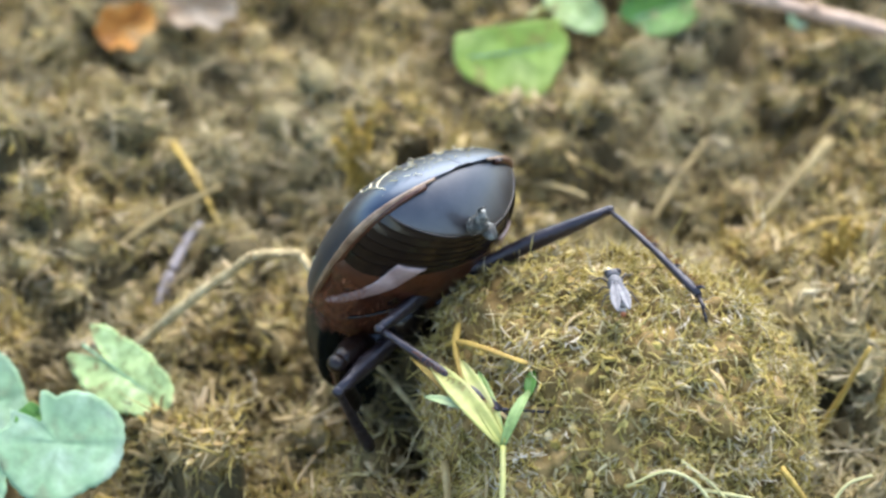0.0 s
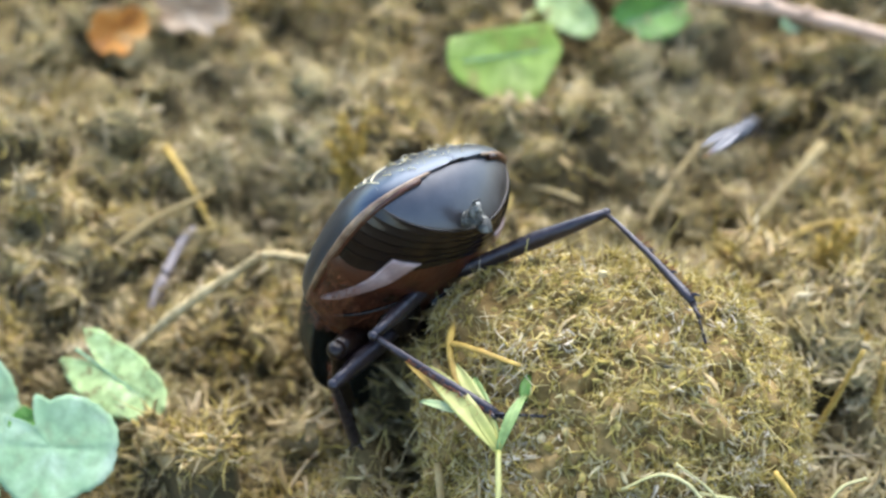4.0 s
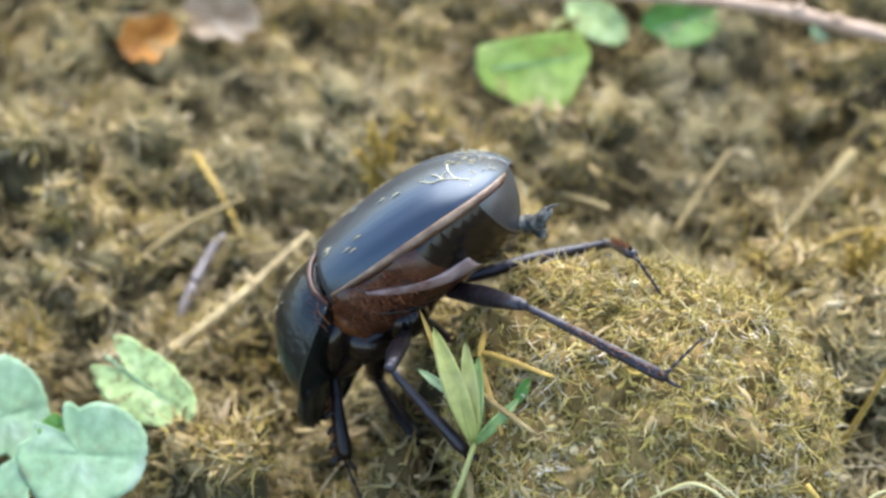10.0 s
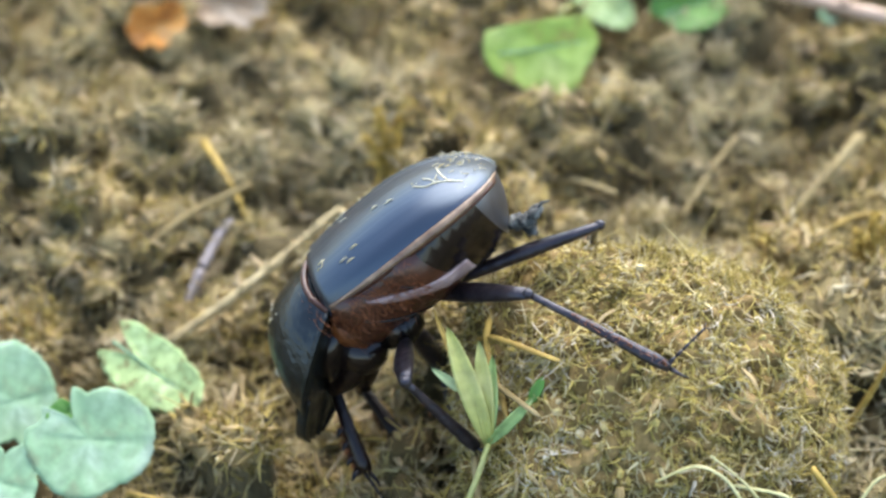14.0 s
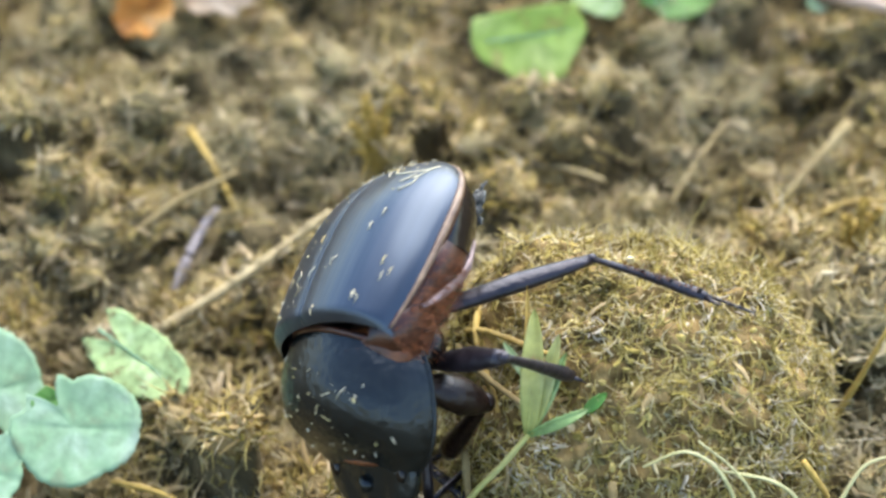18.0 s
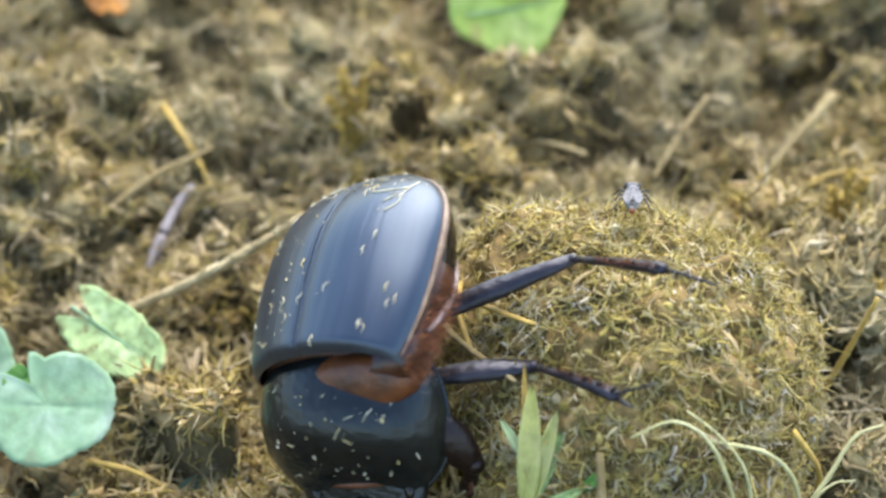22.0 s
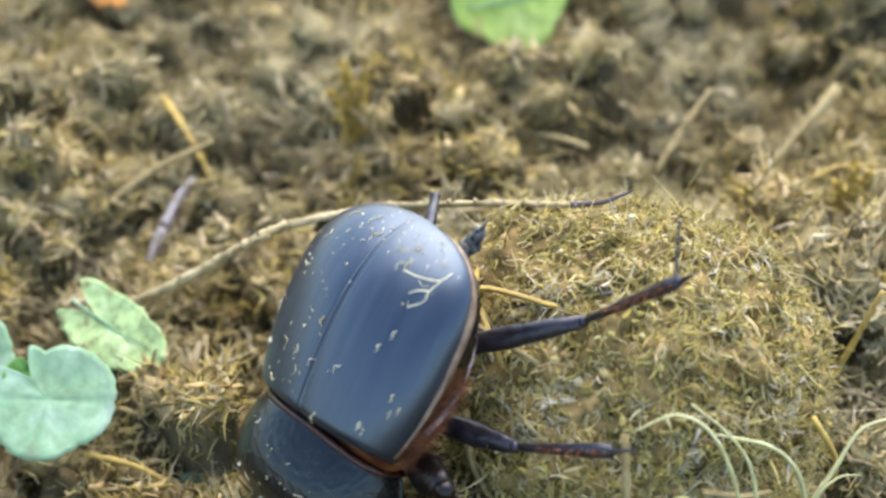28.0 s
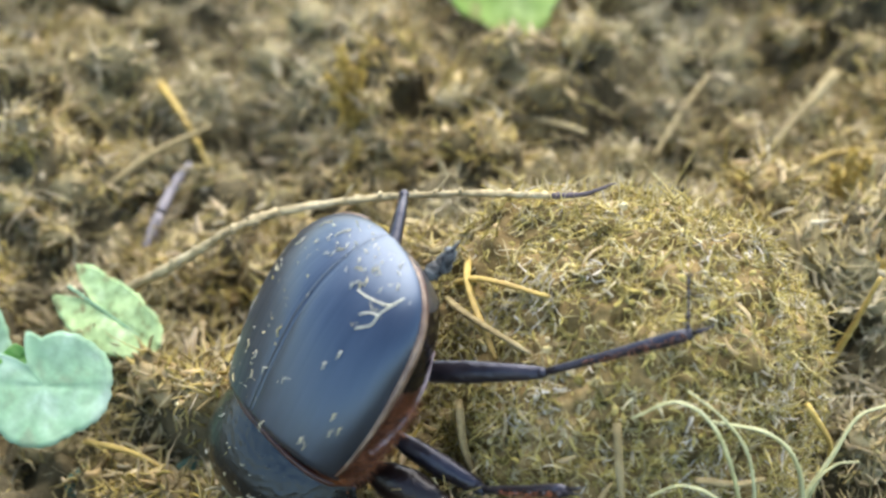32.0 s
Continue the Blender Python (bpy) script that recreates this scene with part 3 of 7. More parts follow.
def elytron(side):
    def at_point(u, v):
        x = 8.4 - 17.97 * u
        w, h = shell_half_width(x), shell_height(x)
        s = v
        y = w * (0.004 + 0.996 * s)
        z = 1.3 + h * max(0.0, 1 - s ** 2.1) ** (1 / 2.0)
        # fine grooves along the wing case, and a raised seam
        if 0.04 < v < 0.97:
            z -= 0.012 * (0.5 + 0.5 * math.cos(2 * math.pi * v * 8)) ** 6 * (1 - u ** 6)
        z += 0.12 * math.exp(-(v / 0.02) ** 2) - 0.16 * math.exp(-(v / 0.05) ** 2) - 0.03 * math.exp(-((v - 0.085) / 0.014) ** 2)
        if u < 0.04:
            z -= 0.9 * (1 - u / 0.04) ** 2
        return (x, side * y, z)

    v, f = sheet(72, 110, at_point)
    return v, (f if side < 0 else [tuple(reversed(q)) for q in f])


def flank(x, a, out=0.0):
    """A point on the underside at the angle a (0 the left margin, pi/2 the keel)."""
    w = shell_half_width(x) * 0.985 + out
    sharp = 0.75 + 0.6 * max(0.0, min(1.0, (-x - 1) / 6.0))
    return Vector((x, math.cos(a) * w, 1.35 - abs(math.sin(a)) ** sharp * (belly_depth(x) + 1.35 + out)))


def belly_ring(x, n=22):
    return [flank(x, math.pi * k / n) for k in range(n + 1)]


def loft(rings, ends=True):
    """Joins rings of points into one body, flat across the top."""
    n = len(rings[0])
    verts = [p for r in rings for p in r]
    faces = []
    for i in range(len(rings) - 1):
        for k in range(n):
            a, b = i * n + k, i * n + (k + 1) % n
            faces.append((a, b, b + n, a + n))
    if ends:
        faces.append(tuple(range(n - 1, -1, -1)))
        faces.append(tuple((len(rings) - 1) * n + k for k in range(n)))
    return verts, faces


def belly_depth(x):
    if x < -3:
        return 4.6 * max(0.02, 1 - ((-x - 3) / 7.2) ** 2.2) ** 0.6
    return 4.6 + 0.25 * math.sin(min(1.0, (x + 3) / 3.0) * 1.57)


def hind_tibia(length, wide, teeth):
    """Tibia with spurs, the tarsus behind it."""
    shapes = [tube([(0, 0, 0), (length * 0.12, 0, 0.1), (length * 0.5, 0, 0.15), (length * 0.9, 0, 0), (length, 0, -0.1)], [wide * 0.5, wide * 0.55, wide * 0.75, wide, wide * 0.75], 10, 0.75)]
    for k in range(teeth):
        x = length * (0.45 + 0.5 * k / max(1, teeth - 1))
        shapes.append(tube([(x, 0, wide * 0.3), (x + 0.35, 0, wide * 0.95), (x + 0.75, 0, wide * 1.25)], [wide * 0.42, wide * 0.25, 0.04], 6))
    shapes.append(tube([(length, 0, -wide * 0.4), (length + 0.9, 0, -wide * 0.8), (length + 1.7, 0.1, -wide * 0.9)], [0.22, 0.15, 0.03], 6))
    return joined(shapes)


def tarsus(x, rise):
    """Five short segments and two claws."""
    shapes, p = [], Vector((x, 0, 0.1))
    d = Vector((0.75, 0.1, rise)).normalized()
    for k in range(5):
        q = p + d * (0.8 if k else 1.0)
        shapes.append(tube([p, p + (q - p) * 0.6, q], [0.12, 0.18 - 0.015 * k, 0.11], 6))
        p = q
    for s in (-1, 1):
        shapes.append(tube([p, p + d * 0.3 + Vector((0, s * 0.2, 0.05)), p + d * 0.45 + Vector((0.05, s * 0.3, -0.2))], [0.08, 0.06, 0.02], 5))
    return joined(shapes)


def leg(beetle, name, femur_length, tibia_length, thick, teeth, rise, mat=LEGS, loose_foot=False):
    L = femur_length
    femur = part(name, joined([tube([(-0.6, 0, 0), (0.4, 0, 0), (L * 0.3, 0, 0.1), (L * 0.6, 0, 0.15), (L * 0.88, 0, 0), (L, 0, 0)], [thick * 0.35, thick * 0.5, thick * 0.9, thick * 1.05, thick * 0.75, thick * 0.55], 12, 0.72), blob((L, 0, 0), (thick * 0.55, thick * 0.5, thick * 0.5))]), mat, beetle)
    bare = joined([hind_tibia(tibia_length, thick * 0.62, teeth)] + ([] if loose_foot else [tarsus(tibia_length - 0.3, rise)]))
    rng = np.random.default_rng(7)
    n = 70
    root = np.stack([rng.uniform(0.3, 0.95, n) * tibia_length, rng.normal(0, 0.12, n), np.full(n, thick * 0.35)], 1)
    way = np.stack([rng.normal(0.5, 0.2, n), rng.normal(0, 0.25, n), np.full(n, 0.8)], 1)
    hair = strands(root, way, rng.uniform(0.5, 1.0, n), np.full(n, 0.035), rng, 0.25)
    shin = part("tibia", joined([bare, (hair[0], hair[1].tolist())]), mat, femur, "slender spiny shin with red hair")
    shin.data.materials.append(HAIR)
    for poly in shin.data.polygons[len(bare[1]):]:
        poly.material_index = 1
    if loose_foot:
        return femur, shin, part("foot", tarsus(0.0, 0.0), mat, femur, "thin segmented foot with two claws")
    return femur, shin


def build_beetle():
    beetle = new("dung_beetle")
    tagged(beetle, "glossy blue-black dung beetle with red-brown chest, digging beside the ball", "beetle")
    part("left_wing_case", elytron(1), SHELL, beetle, "grooved glossy black wing case")
    part("right_wing_case", elytron(-1), SHELL, beetle, "grooved glossy black wing case")
    # the rim that runs under the edge of each wing case
    for s in (1, -1):
        line = [(8.0 - 17.3 * k / 40, s * (shell_half_width(8.0 - 17.3 * k / 40) + 0.02), 1.2) for k in range(41)]
        part("wing_case_edge", tube(line, [0.1 + 0.2 * math.sin(math.pi * (k / 40) ** 1.5) for k in range(41)], 8, 1.25), TAN, beetle, "tan edge of the wing case")
    # abdomen plates, long at the margin and crowded together at the keel
    margin = [-0.4, -1.8, -3.0, -4.1, -5.1, -5.9, -6.6]
    keel = [-3.0, -3.8, -4.5, -5.2, -5.8, -6.4, -6.9]
    for i in range(6):
        rings = []
        for k in range(6):
            f = i + k / 5 * 1.05
            lo = min(int(f), 5)
            ring = []
            for q in range(31):
                a = math.pi * q / 30
                bend = math.sin(a) ** 1.3
                x0 = margin[lo] + (keel[lo] - margin[lo]) * bend
                x1 = margin[lo + 1] + (keel[lo + 1] - margin[lo + 1]) * bend
                ring.append(flank(x0 + (x1 - x0) * (f - lo), a, 0.05 + 0.07 * (k / 5) ** 3))
            rings.append(ring)
        part("abdomen_plate", loft(rings, False), BELLY, beetle)
    rings = []
    for k in range(14):
        x = 8.9 - 12.1 * k / 13
        bulge = (1 + 0.03 * math.sin(k * 0.9)) * (1 if k else 0.93)
        rings.append([(p[0], p[1] * bulge, p[2] * bulge) for p in belly_ring(x)])
    chest = part("chest", loft(rings), CHEST, beetle, "shiny dark red-brown chest")
    # plate seams of the chest
    for a0, a1, x0, x1 in ((0.35, 1.2, 6.5, 1.5), (0.25, 0.9, 2.2, -2.8)):
        for s in (1, -1):
            pts = [flank(x0 + (x1 - x0) * k / 10, a0 + (a1 - a0) * k / 10, 0.05) for k in range(11)]
            part("chest_seam", tube([(p.x, s * p.y, p.z) for p in pts], 0.16, 6), BELLY, beetle)
    for s in (1, -1):
        def plate_point(u, v, s=s):
            p = flank(5.2 - 8.6 * u, 0.16 + 0.72 * u + (v - 0.5) * (0.04 + 0.3 * u), 0.2 + 0.1 * math.sin(math.pi * v))
            return (p.x, s * p.y, p.z)

        part("pale_plate", sheet(20, 8, plate_point, (0, -0.35 * s, 0.2)), ROSE, beetle, "pale rose side plate")
        line = [(7.0 - 15.9 * k / 40, s * (shell_half_width(7.0 - 15.9 * k / 40) - 0.35), 0.95) for k in range(41)]
        part("red_margin", tube(line, [0.3 + 0.15 * math.sin(math.pi * k / 40) for k in range(41)], 8, 0.9), CHEST, beetle, "dark red margin under the wing case")

    # tail plate that closes the hind end, from the last abdomen plate up to the wing cases
    def tail_point(u, v):
        a = math.pi * u
        low = flank(-6.6 - 0.3 * math.sin(a) ** 1.3, a, 0.2 * math.sin(a) - 0.1)
        y = math.cos(a) * 7.5
        high = Vector((-9.6 * max(0.0, 1 - (abs(y) / 9.1) ** 2.13) ** 0.303 + 0.45, y, 1.5))
        p = low.lerp(high, v)
        p.x -= 0.6 * math.sin(math.pi * v) ** 0.8 * math.sin(a)
        return p

    part("rear_plate", sheet(40, 20, tail_point, (0.5, 0, 0)), TAIL, beetle, "smooth grey-black tail plate")
    part("rear_plate_rim", tube([tail_point(0.03 + 0.94 * k / 30, 0.0) for k in range(31)], 0.13, 6), BELLY, beetle)
    part("dirt_clump", joined([blob((-8.1, 1.3, -3.5), (0.9, 0.8, 0.7), 8, 10, 0.5, 3, 1.2), blob((-8.9, 1.5, -3.9), (0.9, 0.8, 0.7), 8, 10, 0.5, 4, 1.2), blob((-9.8, 1.9, -3.7), (0.8, 0.6, 0.5), 8, 10, 0.6, 6, 1.2), blob((-8.6, 0.8, -4.6), (0.6, 0.7, 0.8), 8, 10, 0.5, 8, 1.2), tube([(-9.9, 1.9, -3.7), (-10.8, 2.3, -3.3), (-11.5, 2.2, -3.6)], [0.22, 0.16, 0.08], 6)]), GREY, beetle, "clump of grey dirt on the tail")
    part("waist", blob((8.3, 0, -1.2), (2.6, 6.8, 3.6), 16, 28, 0.1, 5), MEMBRANE, beetle, "orange-brown membrane")
    for s in (1, -1):
        part("middle_hip", blob((5.2, s * 2.6, -4.3), (2.3, 2.2, 1.9), 10, 14, 0.15, 6), BELLY, beetle)
        part("front_hip", blob((9.0, s * 2.8, -4.0), (2.4, 2.6, 2.3), 10, 14, 0.15, 7), BELLY, beetle)
    # red hair on the flanks
    rng = np.random.default_rng(3)
    root, way = [], []
    for k in range(1000):
        s = 1 if k % 3 else -1
        x, a = rng.uniform(0.5, 8.8), rng.uniform(0.12, 1.0) if k % 4 == 0 else rng.uniform(0.03, 0.5)
        p = flank(x, a, -0.05)
        root.append((p.x, s * p.y, p.z))
        way.append((rng.normal(-0.3, 0.4), s * (0.7 + rng.normal(0, 0.3)), -0.5 + rng.normal(0, 0.4)))
    n = len(root)
    part("hair_fringe", strands(np.array(root), np.array(way), rng.uniform(0.4, 1.3, n), rng.uniform(0.018, 0.034, n), rng, 0.3), HAIR, beetle, "fine red hair")["kind"] = "stuff"

    # shield behind the head, hinged at the waist
    def shield_point(u, v):
        # origin at the middle of the hind edge
        x = 10.6 * u
        w = 7.9 * math.sqrt(max(0.0, 1 - abs((u - 0.42) / 0.7) ** 2.5))
        h = 4.3 + 2.3 * math.sin(math.pi * min(1, u * 1.1)) - 2.6 * u ** 2.4
        s = v * 2 - 1
        back = 1.7 * (1 - s * s) * (1 - u) ** 2
        front = -1.2 * (1 - s * s) * u ** 4
        return (x - back + front, w * s, -4.2 + h * max(0.0, 1 - abs(s) ** 2.2) ** 0.5)

    top = sheet(30, 44, shield_point)
    under = sheet(30, 44, lambda u, v: (shield_point(u, v)[0], shield_point(u, v)[1] * 0.98, -4.22 - (shield_point(u, v)[2] + 4.2) * 0.06))
    wall = sheet(1, 44, lambda u, v: (shield_point(0, v)[0], shield_point(0, v)[1] * (1 - 0.02 * u), -4.2 + (shield_point(0, v)[2] + 4.2) * (1 - 1.06 * u) - 0.02 * u))
    pronotum = part("shield", joined([(top[0], [tuple(reversed(f)) for f in top[1]]), under, wall]), PITTED, beetle, "pitted black neck shield with pale specks")
    edge = [shield_point(k / 20, 0) for k in range(21)]
    for s in (1, -1):
        part("shield_rim", tube([(p[0], s * abs(p[1]), p[2]) for p in edge], 0.2, 6), PITTED, pronotum)
    rear = [shield_point(0, k / 24) for k in range(25)]
    part("rear_rim", tube(rear, 0.3, 8), CHEST, pronotum, "red-brown hind rim")
    part("throat", blob((3.8, 0, -4.6), (4.6, 5.3, 2.2), 12, 20, 0.12, 9), BELLY, pronotum, "black underside of the neck")

    def head_point(u, v):
        x = 5.2 * u
        w = 5.2 * math.sqrt(max(0.0, 1 - (u * 0.97) ** 2.6)) + 0.1
        s = v * 2 - 1
        return (9.0 + x, w * s, -3.6 + 0.8 * (1 - u) * (1 - s * s) + 0.15 * math.cos(s * 9) * u)

    head = part("head", sheet(16, 24, head_point, 0.9), PITTED, pronotum, "flat black shovel-like head")
    part("horn", tube([(11.2, 0, -3.3), (11.7, 0, -2.9), (12.0, 0, -2.7)], [0.9, 0.6, 0.2], 8), PITTED, pronotum)
    part("head_joint", tube([(9.5 - 0.02 * y * y, y, -2.75 - 0.03 * y * y) for y in (-4, -3, -2, -1, 0, 1, 2, 3, 4)], 0.35, 8), MEMBRANE, pronotum, "orange joint behind the head")
    for s in (1, -1):
        part("eye", blob((10.3, s * 4.1, -3.35), (0.8, 0.45, 0.3)), BELLY, pronotum)
        part("neck_hair", strands(np.array([(0.2 + 0.03 * k, s * (2 + 0.3 * (k % 22)), -0.1 - 0.012 * (k % 22) ** 2) for k in range(60)]), np.array([(-0.7, s * 0.3, 0.4)] * 60) + np.random.default_rng(4).normal(size=(60, 3)) * 0.25, np.full(60, 0.9), np.full(60, 0.03), np.random.default_rng(6), 0.3), HAIR, pronotum)["kind"] = "stuff"
    pronotum.matrix_basis = at(8.3, 0, 4.0, 0, 40, 0)

    # pale bits stuck to the back
    rng = random.Random(8)

    def on_shell(x, s, lift=0.06):
        w, h = shell_half_width(x), shell_height(x)
        return Vector((x, w * s, 1.3 + h * max(0.0, 1 - abs(s) ** 2.1) ** (1 / 2.0) + lift))

    root_bits = []
    for line in (((-7.1, 0.88), (-6.2, 0.78), (-5.8, 0.6), (-5.7, 0.42)), ((-6.3, 0.8), (-5.2, 0.73), (-4.3, 0.72), (-3.4, 0.62)), ((-5.2, 0.73), (-4.9, 0.64), (-4.4, 0.58))):
        root_bits.append(tube(smooth_path([on_shell(x, s) for x, s in line], 4), 0.065, 6))
    part("root_fibre", joined(root_bits), SPECK, beetle, "pale forked root fibre stuck to the wing case")
    bits = []
    for k in range(80):
        s = rng.uniform(-0.97, 0.9)
        if s > 0.1 and rng.random() < 0.5:
            s = -s
        x = rng.uniform(-8.8, 7.5)
        p = on_shell(x, s)
        if k % 4 == 0:
            a = rng.uniform(0, 6.28)
            q = on_shell(x + 0.6 * math.cos(a), max(-0.98, min(0.98, s + 0.07 * math.sin(a))))
            r = on_shell(x + 0.9 * math.cos(a + 0.6), max(-0.98, min(0.98, s + 0.1 * math.sin(a + 0.6))))
            bits.append(tube([p, q, r], rng.uniform(0.025, 0.05), 5))
        else:
            size = rng.uniform(0.03, 0.07) if k % 6 else rng.uniform(0.08, 0.13)
            bits.append(blob(p, (size * rng.uniform(0.7, 1.6), size, size * 0.6), 6, 8, 0.9, k, 1.5))
    for x, s in ((4.7, 0.86), (4.2, 0.9), (3.4, 0.82), (6.6, 0.7), (-6.0, 0.42), (-5.6, 0.34), (-1.0, 0.62), (0.4, 0.55)):
        p = on_shell(x, s)
        bits.append(tube([p + Vector((-0.45, 0.15, -0.02)), p + Vector((-0.1, -0.08, 0.02)), p + Vector((0.1, 0.1, 0)), p + Vector((0.4, -0.12, -0.02))], [0.03, 0.08, 0.05, 0.03], 6, lumps=0.4, seed=int(x * 10)))
    for k in range(45):
        x, s = rng.uniform(-9.3, -6.2), rng.uniform(-0.6, 0.97)
        p, d = on_shell(x, s), Vector((rng.uniform(-1, 1), rng.uniform(-1, 1), rng.uniform(0, 0.5)))
        bits.append(tube([p, p + d * 0.4, p + d * 0.6 + Vector((0.2, 0.1, 0.1))], [0.035, 0.045, 0.02], 5))
    part("stuck_specks", joined(bits), SPECK, beetle, "pale specks of plant debris")["kind"] = "stuff"
    bits = []
    for k in range(60):
        u, v = rng.uniform(0.05, 0.92), rng.uniform(0.08, 0.92)
        if k % 3:
            u, v = 0.15 + 0.75 * u, 0.15 + 0.7 * rng.random()
        p = Vector(shield_point(u, v)) + Vector((0, 0, 0.03))
        if k % 5 == 0:
            q = Vector(shield_point(min(0.95, u + rng.uniform(-0.06, 0.06)), min(0.95, v + rng.uniform(-0.05, 0.05)))) + Vector((0, 0, 0.06))
            bits.append(tube([p, (p + q) / 2 + Vector((rng.uniform(-0.15, 0.15), 0.1, 0.08)), q], [0.03, 0.05, 0.03], 5))
        else:
            size = rng.uniform(0.03, 0.075) if k % 7 else rng.uniform(0.1, 0.16)
            bits.append(blob(p, (size * rng.uniform(0.7, 1.7), size, size * 0.6), 6, 8, 0.9, k, 1.5))
    part("shield_specks", joined(bits), SPECK, pronotum, "pale specks of plant debris")["kind"] = "stuff"
    legs = {}
    for s, side in ((1, "LEFT"), (-1, "RIGHT")):
        legs["HIND_" + side] = leg(beetle, "hind_leg", 16.2, 13.0, 0.92, 3, 0.5, loose_foot=True)
        legs["MID_" + side] = leg(beetle, "middle_leg", 9.5, 10.0, 1.05, 4, 0.3)
        legs["FRONT_" + side] = leg(beetle, "front_leg", 7.0, 8.0, 1.75, 4, -0.2, FRONT)
    return beetle, pronotum, legs


dung_beetle, neck_shield, beetle_legs = build_beetle()


# ---- plants and litter that can be told apart ----
def leaf_shape(rx, ry, notch=(), teeth=0, cup=0.1, seed=0, thick=0.14, fold=0.0, cut=9.0):
    """A closed thin leaf, its outline from an ellipse with notches (angle, width, depth) and teeth."""
    nr, nt = 10, 72
    top, faces = [], []

    def edge(a):
        k = 1 + 0.06 * noise.noise((math.cos(a) * 1.5 + seed, math.sin(a) * 1.5, seed * 2.7)) * 2
        if teeth:
            k += 0.035 * abs(math.sin(a * teeth / 2))
        for at_angle, wide, deep in notch:
            d = abs((math.degrees(a) - at_angle + 180) % 360 - 180)
            if d < wide:
                k *= 1 - deep * (1 - d / wide) ** 0.8
        return k

    for i in range(nr + 1):
        for j in range(nt):
            a = 2 * math.pi * j / nt
            r = (i / nr) * edge(a)
            x, y = rx * r * math.cos(a), min(ry * r * math.sin(a), cut * (i / nr) + 0.12 * ry * r * math.sin(a))
            rr = (i / nr)
            z = cup * rx * rr * rr + 0.06 * rx * noise.noise((x * 0.35 + seed, y * 0.35, 1.0)) - 0.1 * math.exp(-(y / 0.25) ** 2) + fold * abs(y)
            z += 0.05 * math.sin(a * 7) * rr
            top.append((x, y, z))
    n = len(top)
    verts = top + [(x, y, z - thick) for x, y, z in top]
    for i in range(nr):
        for j in range(nt):
            p, q = i * nt + j, i * nt + (j + 1) % nt
            faces.append((p, p + nt, q + nt, q) if i else (p, p + nt, q + nt))
            faces.append(tuple(n + k for k in ((q, q + nt, p + nt, p) if i else (q + nt, p + nt, p))))
    for j in range(nt):
        p, q = nr * nt + j, nr * nt + (j + 1) % nt
        faces.append((p, p + n, q + n, q))
    # the ring of the centre closes on one point each side
    centre = {j: 0 for j in range(nt)}
    centre.update({n + j: n for j in range(nt)})
    faces = [tuple(dict.fromkeys(centre.get(k, k) for k in f)) for f in faces]
    return verts, [f for f in faces if len(f) > 2]


def leaf(name, m, shape, mat, label, category, stem=None, veins=0, rx=4.0, group=""):
    thing = new(name)
    thing.matrix_basis = m
    tagged(thing, label, category, group)
    part("blade", shape, mat, thing)
    inv = m.inverted()
    if stem:
        pts = [inv @ (Vector(p) * MM) / MM for p in stem]
        part("stalk", tube(smooth_path(pts, 5), [0.35] * (5 * (len(pts) - 1)) + [0.22], 8), BLADE, thing)
    if veins:
        part("midrib", tube([(rx * (-0.85 + 1.6 * k / 8), 0, 0.1 + 0.1 * rx * abs(-0.85 + 1.6 * k / 8) ** 2) for k in range(9)], [0.16 - 0.012 * k for k in range(9)], 6), LEAF_PALE, thing)
    return thing


# pale seedling leaves by the camera's near side
leaf("seedling_leaf", at(-34.4, 2.2, 11.6, 36, 4, 0), leaf_shape(5.6, 5.0, ((128, 17, 0.6), (158, 15, 0.18), (95, 12, 0.12)), 26, 0.05, 1), LEAF_PALE, "round pale green seedling leaf with a toothed edge", "leaf", ((-35, 5, 11.2), (-36, 8, 8), (-36, 10, 2)), group="seedling leaves")
leaf("seedling_leaf", at(-42.2, 8.2, 10.4, 38, 0, 20), leaf_shape(3.9, 5.4, ((250, 25, 0.3),), 22, 0.06, 2), LEAF_PALE, "oval pale green seedling leaf", "leaf", ((-41, 9, 8), (-40, 10, 3)), group="seedling leaves")
leaf("seedling_leaf", at(-42.4, -0.8, 9.2, 30, 0, -20), leaf_shape(3.6, 4.0, ((100, 25, 0.4),), 18, 0.06, 3), LEAF_PALE, "small round pale green seedling leaf", "leaf", ((-41, 3, 7), (-40, 6, 2)), group="seedling leaves")
leaf("seedling_leaf", at(-36.5, 4.3, 12.9, 34, 0, 30), leaf_shape(1.9, 1.5, ((60, 30, 0.4),), 0, 0.05, 4), LEAF_DARK, "small dark green leaf under the pale ones", "leaf", ((-36.9, 7.4, 9), (-37, 10, 2)), group="seedling leaves")
leaf("notched_leaf", at(-30.0, 11.8, 11.0, 34, 8, -38), leaf_shape(6.2, 3.3, ((176, 30, 0.82), (60, 14, 0.1), (110, 10, 0.1)), 18, 0.04, 5, fold=0.03), LEAF_SPOT, "pale green leaf with brown specks and a deep notch", "leaf", ((-33, 14, 10), (-35, 15, 5), (-35, 15, 1)), 1, 5.5)
leaf("low_leaf", at(-21.0, -1.2, 4.2, 20, 10, 10), leaf_shape(2.2, 1.5, ((90, 25, 0.3), (200, 20, 0.3)), 14, 0.05, 6), LEAF_LOW, "half-buried blue-green leaflet on the ground", "leaf", ((-21, -1, 4.8), (-20, 0, 1)))
leaf("low_leaf", at(-31.5, -1.6, 3.4, 15, -5, 40), leaf_shape(1.9, 1.3, (), 12, 0.05, 7), LEAF_LOW, "dark green leaflet lying low on the ground", "leaf")
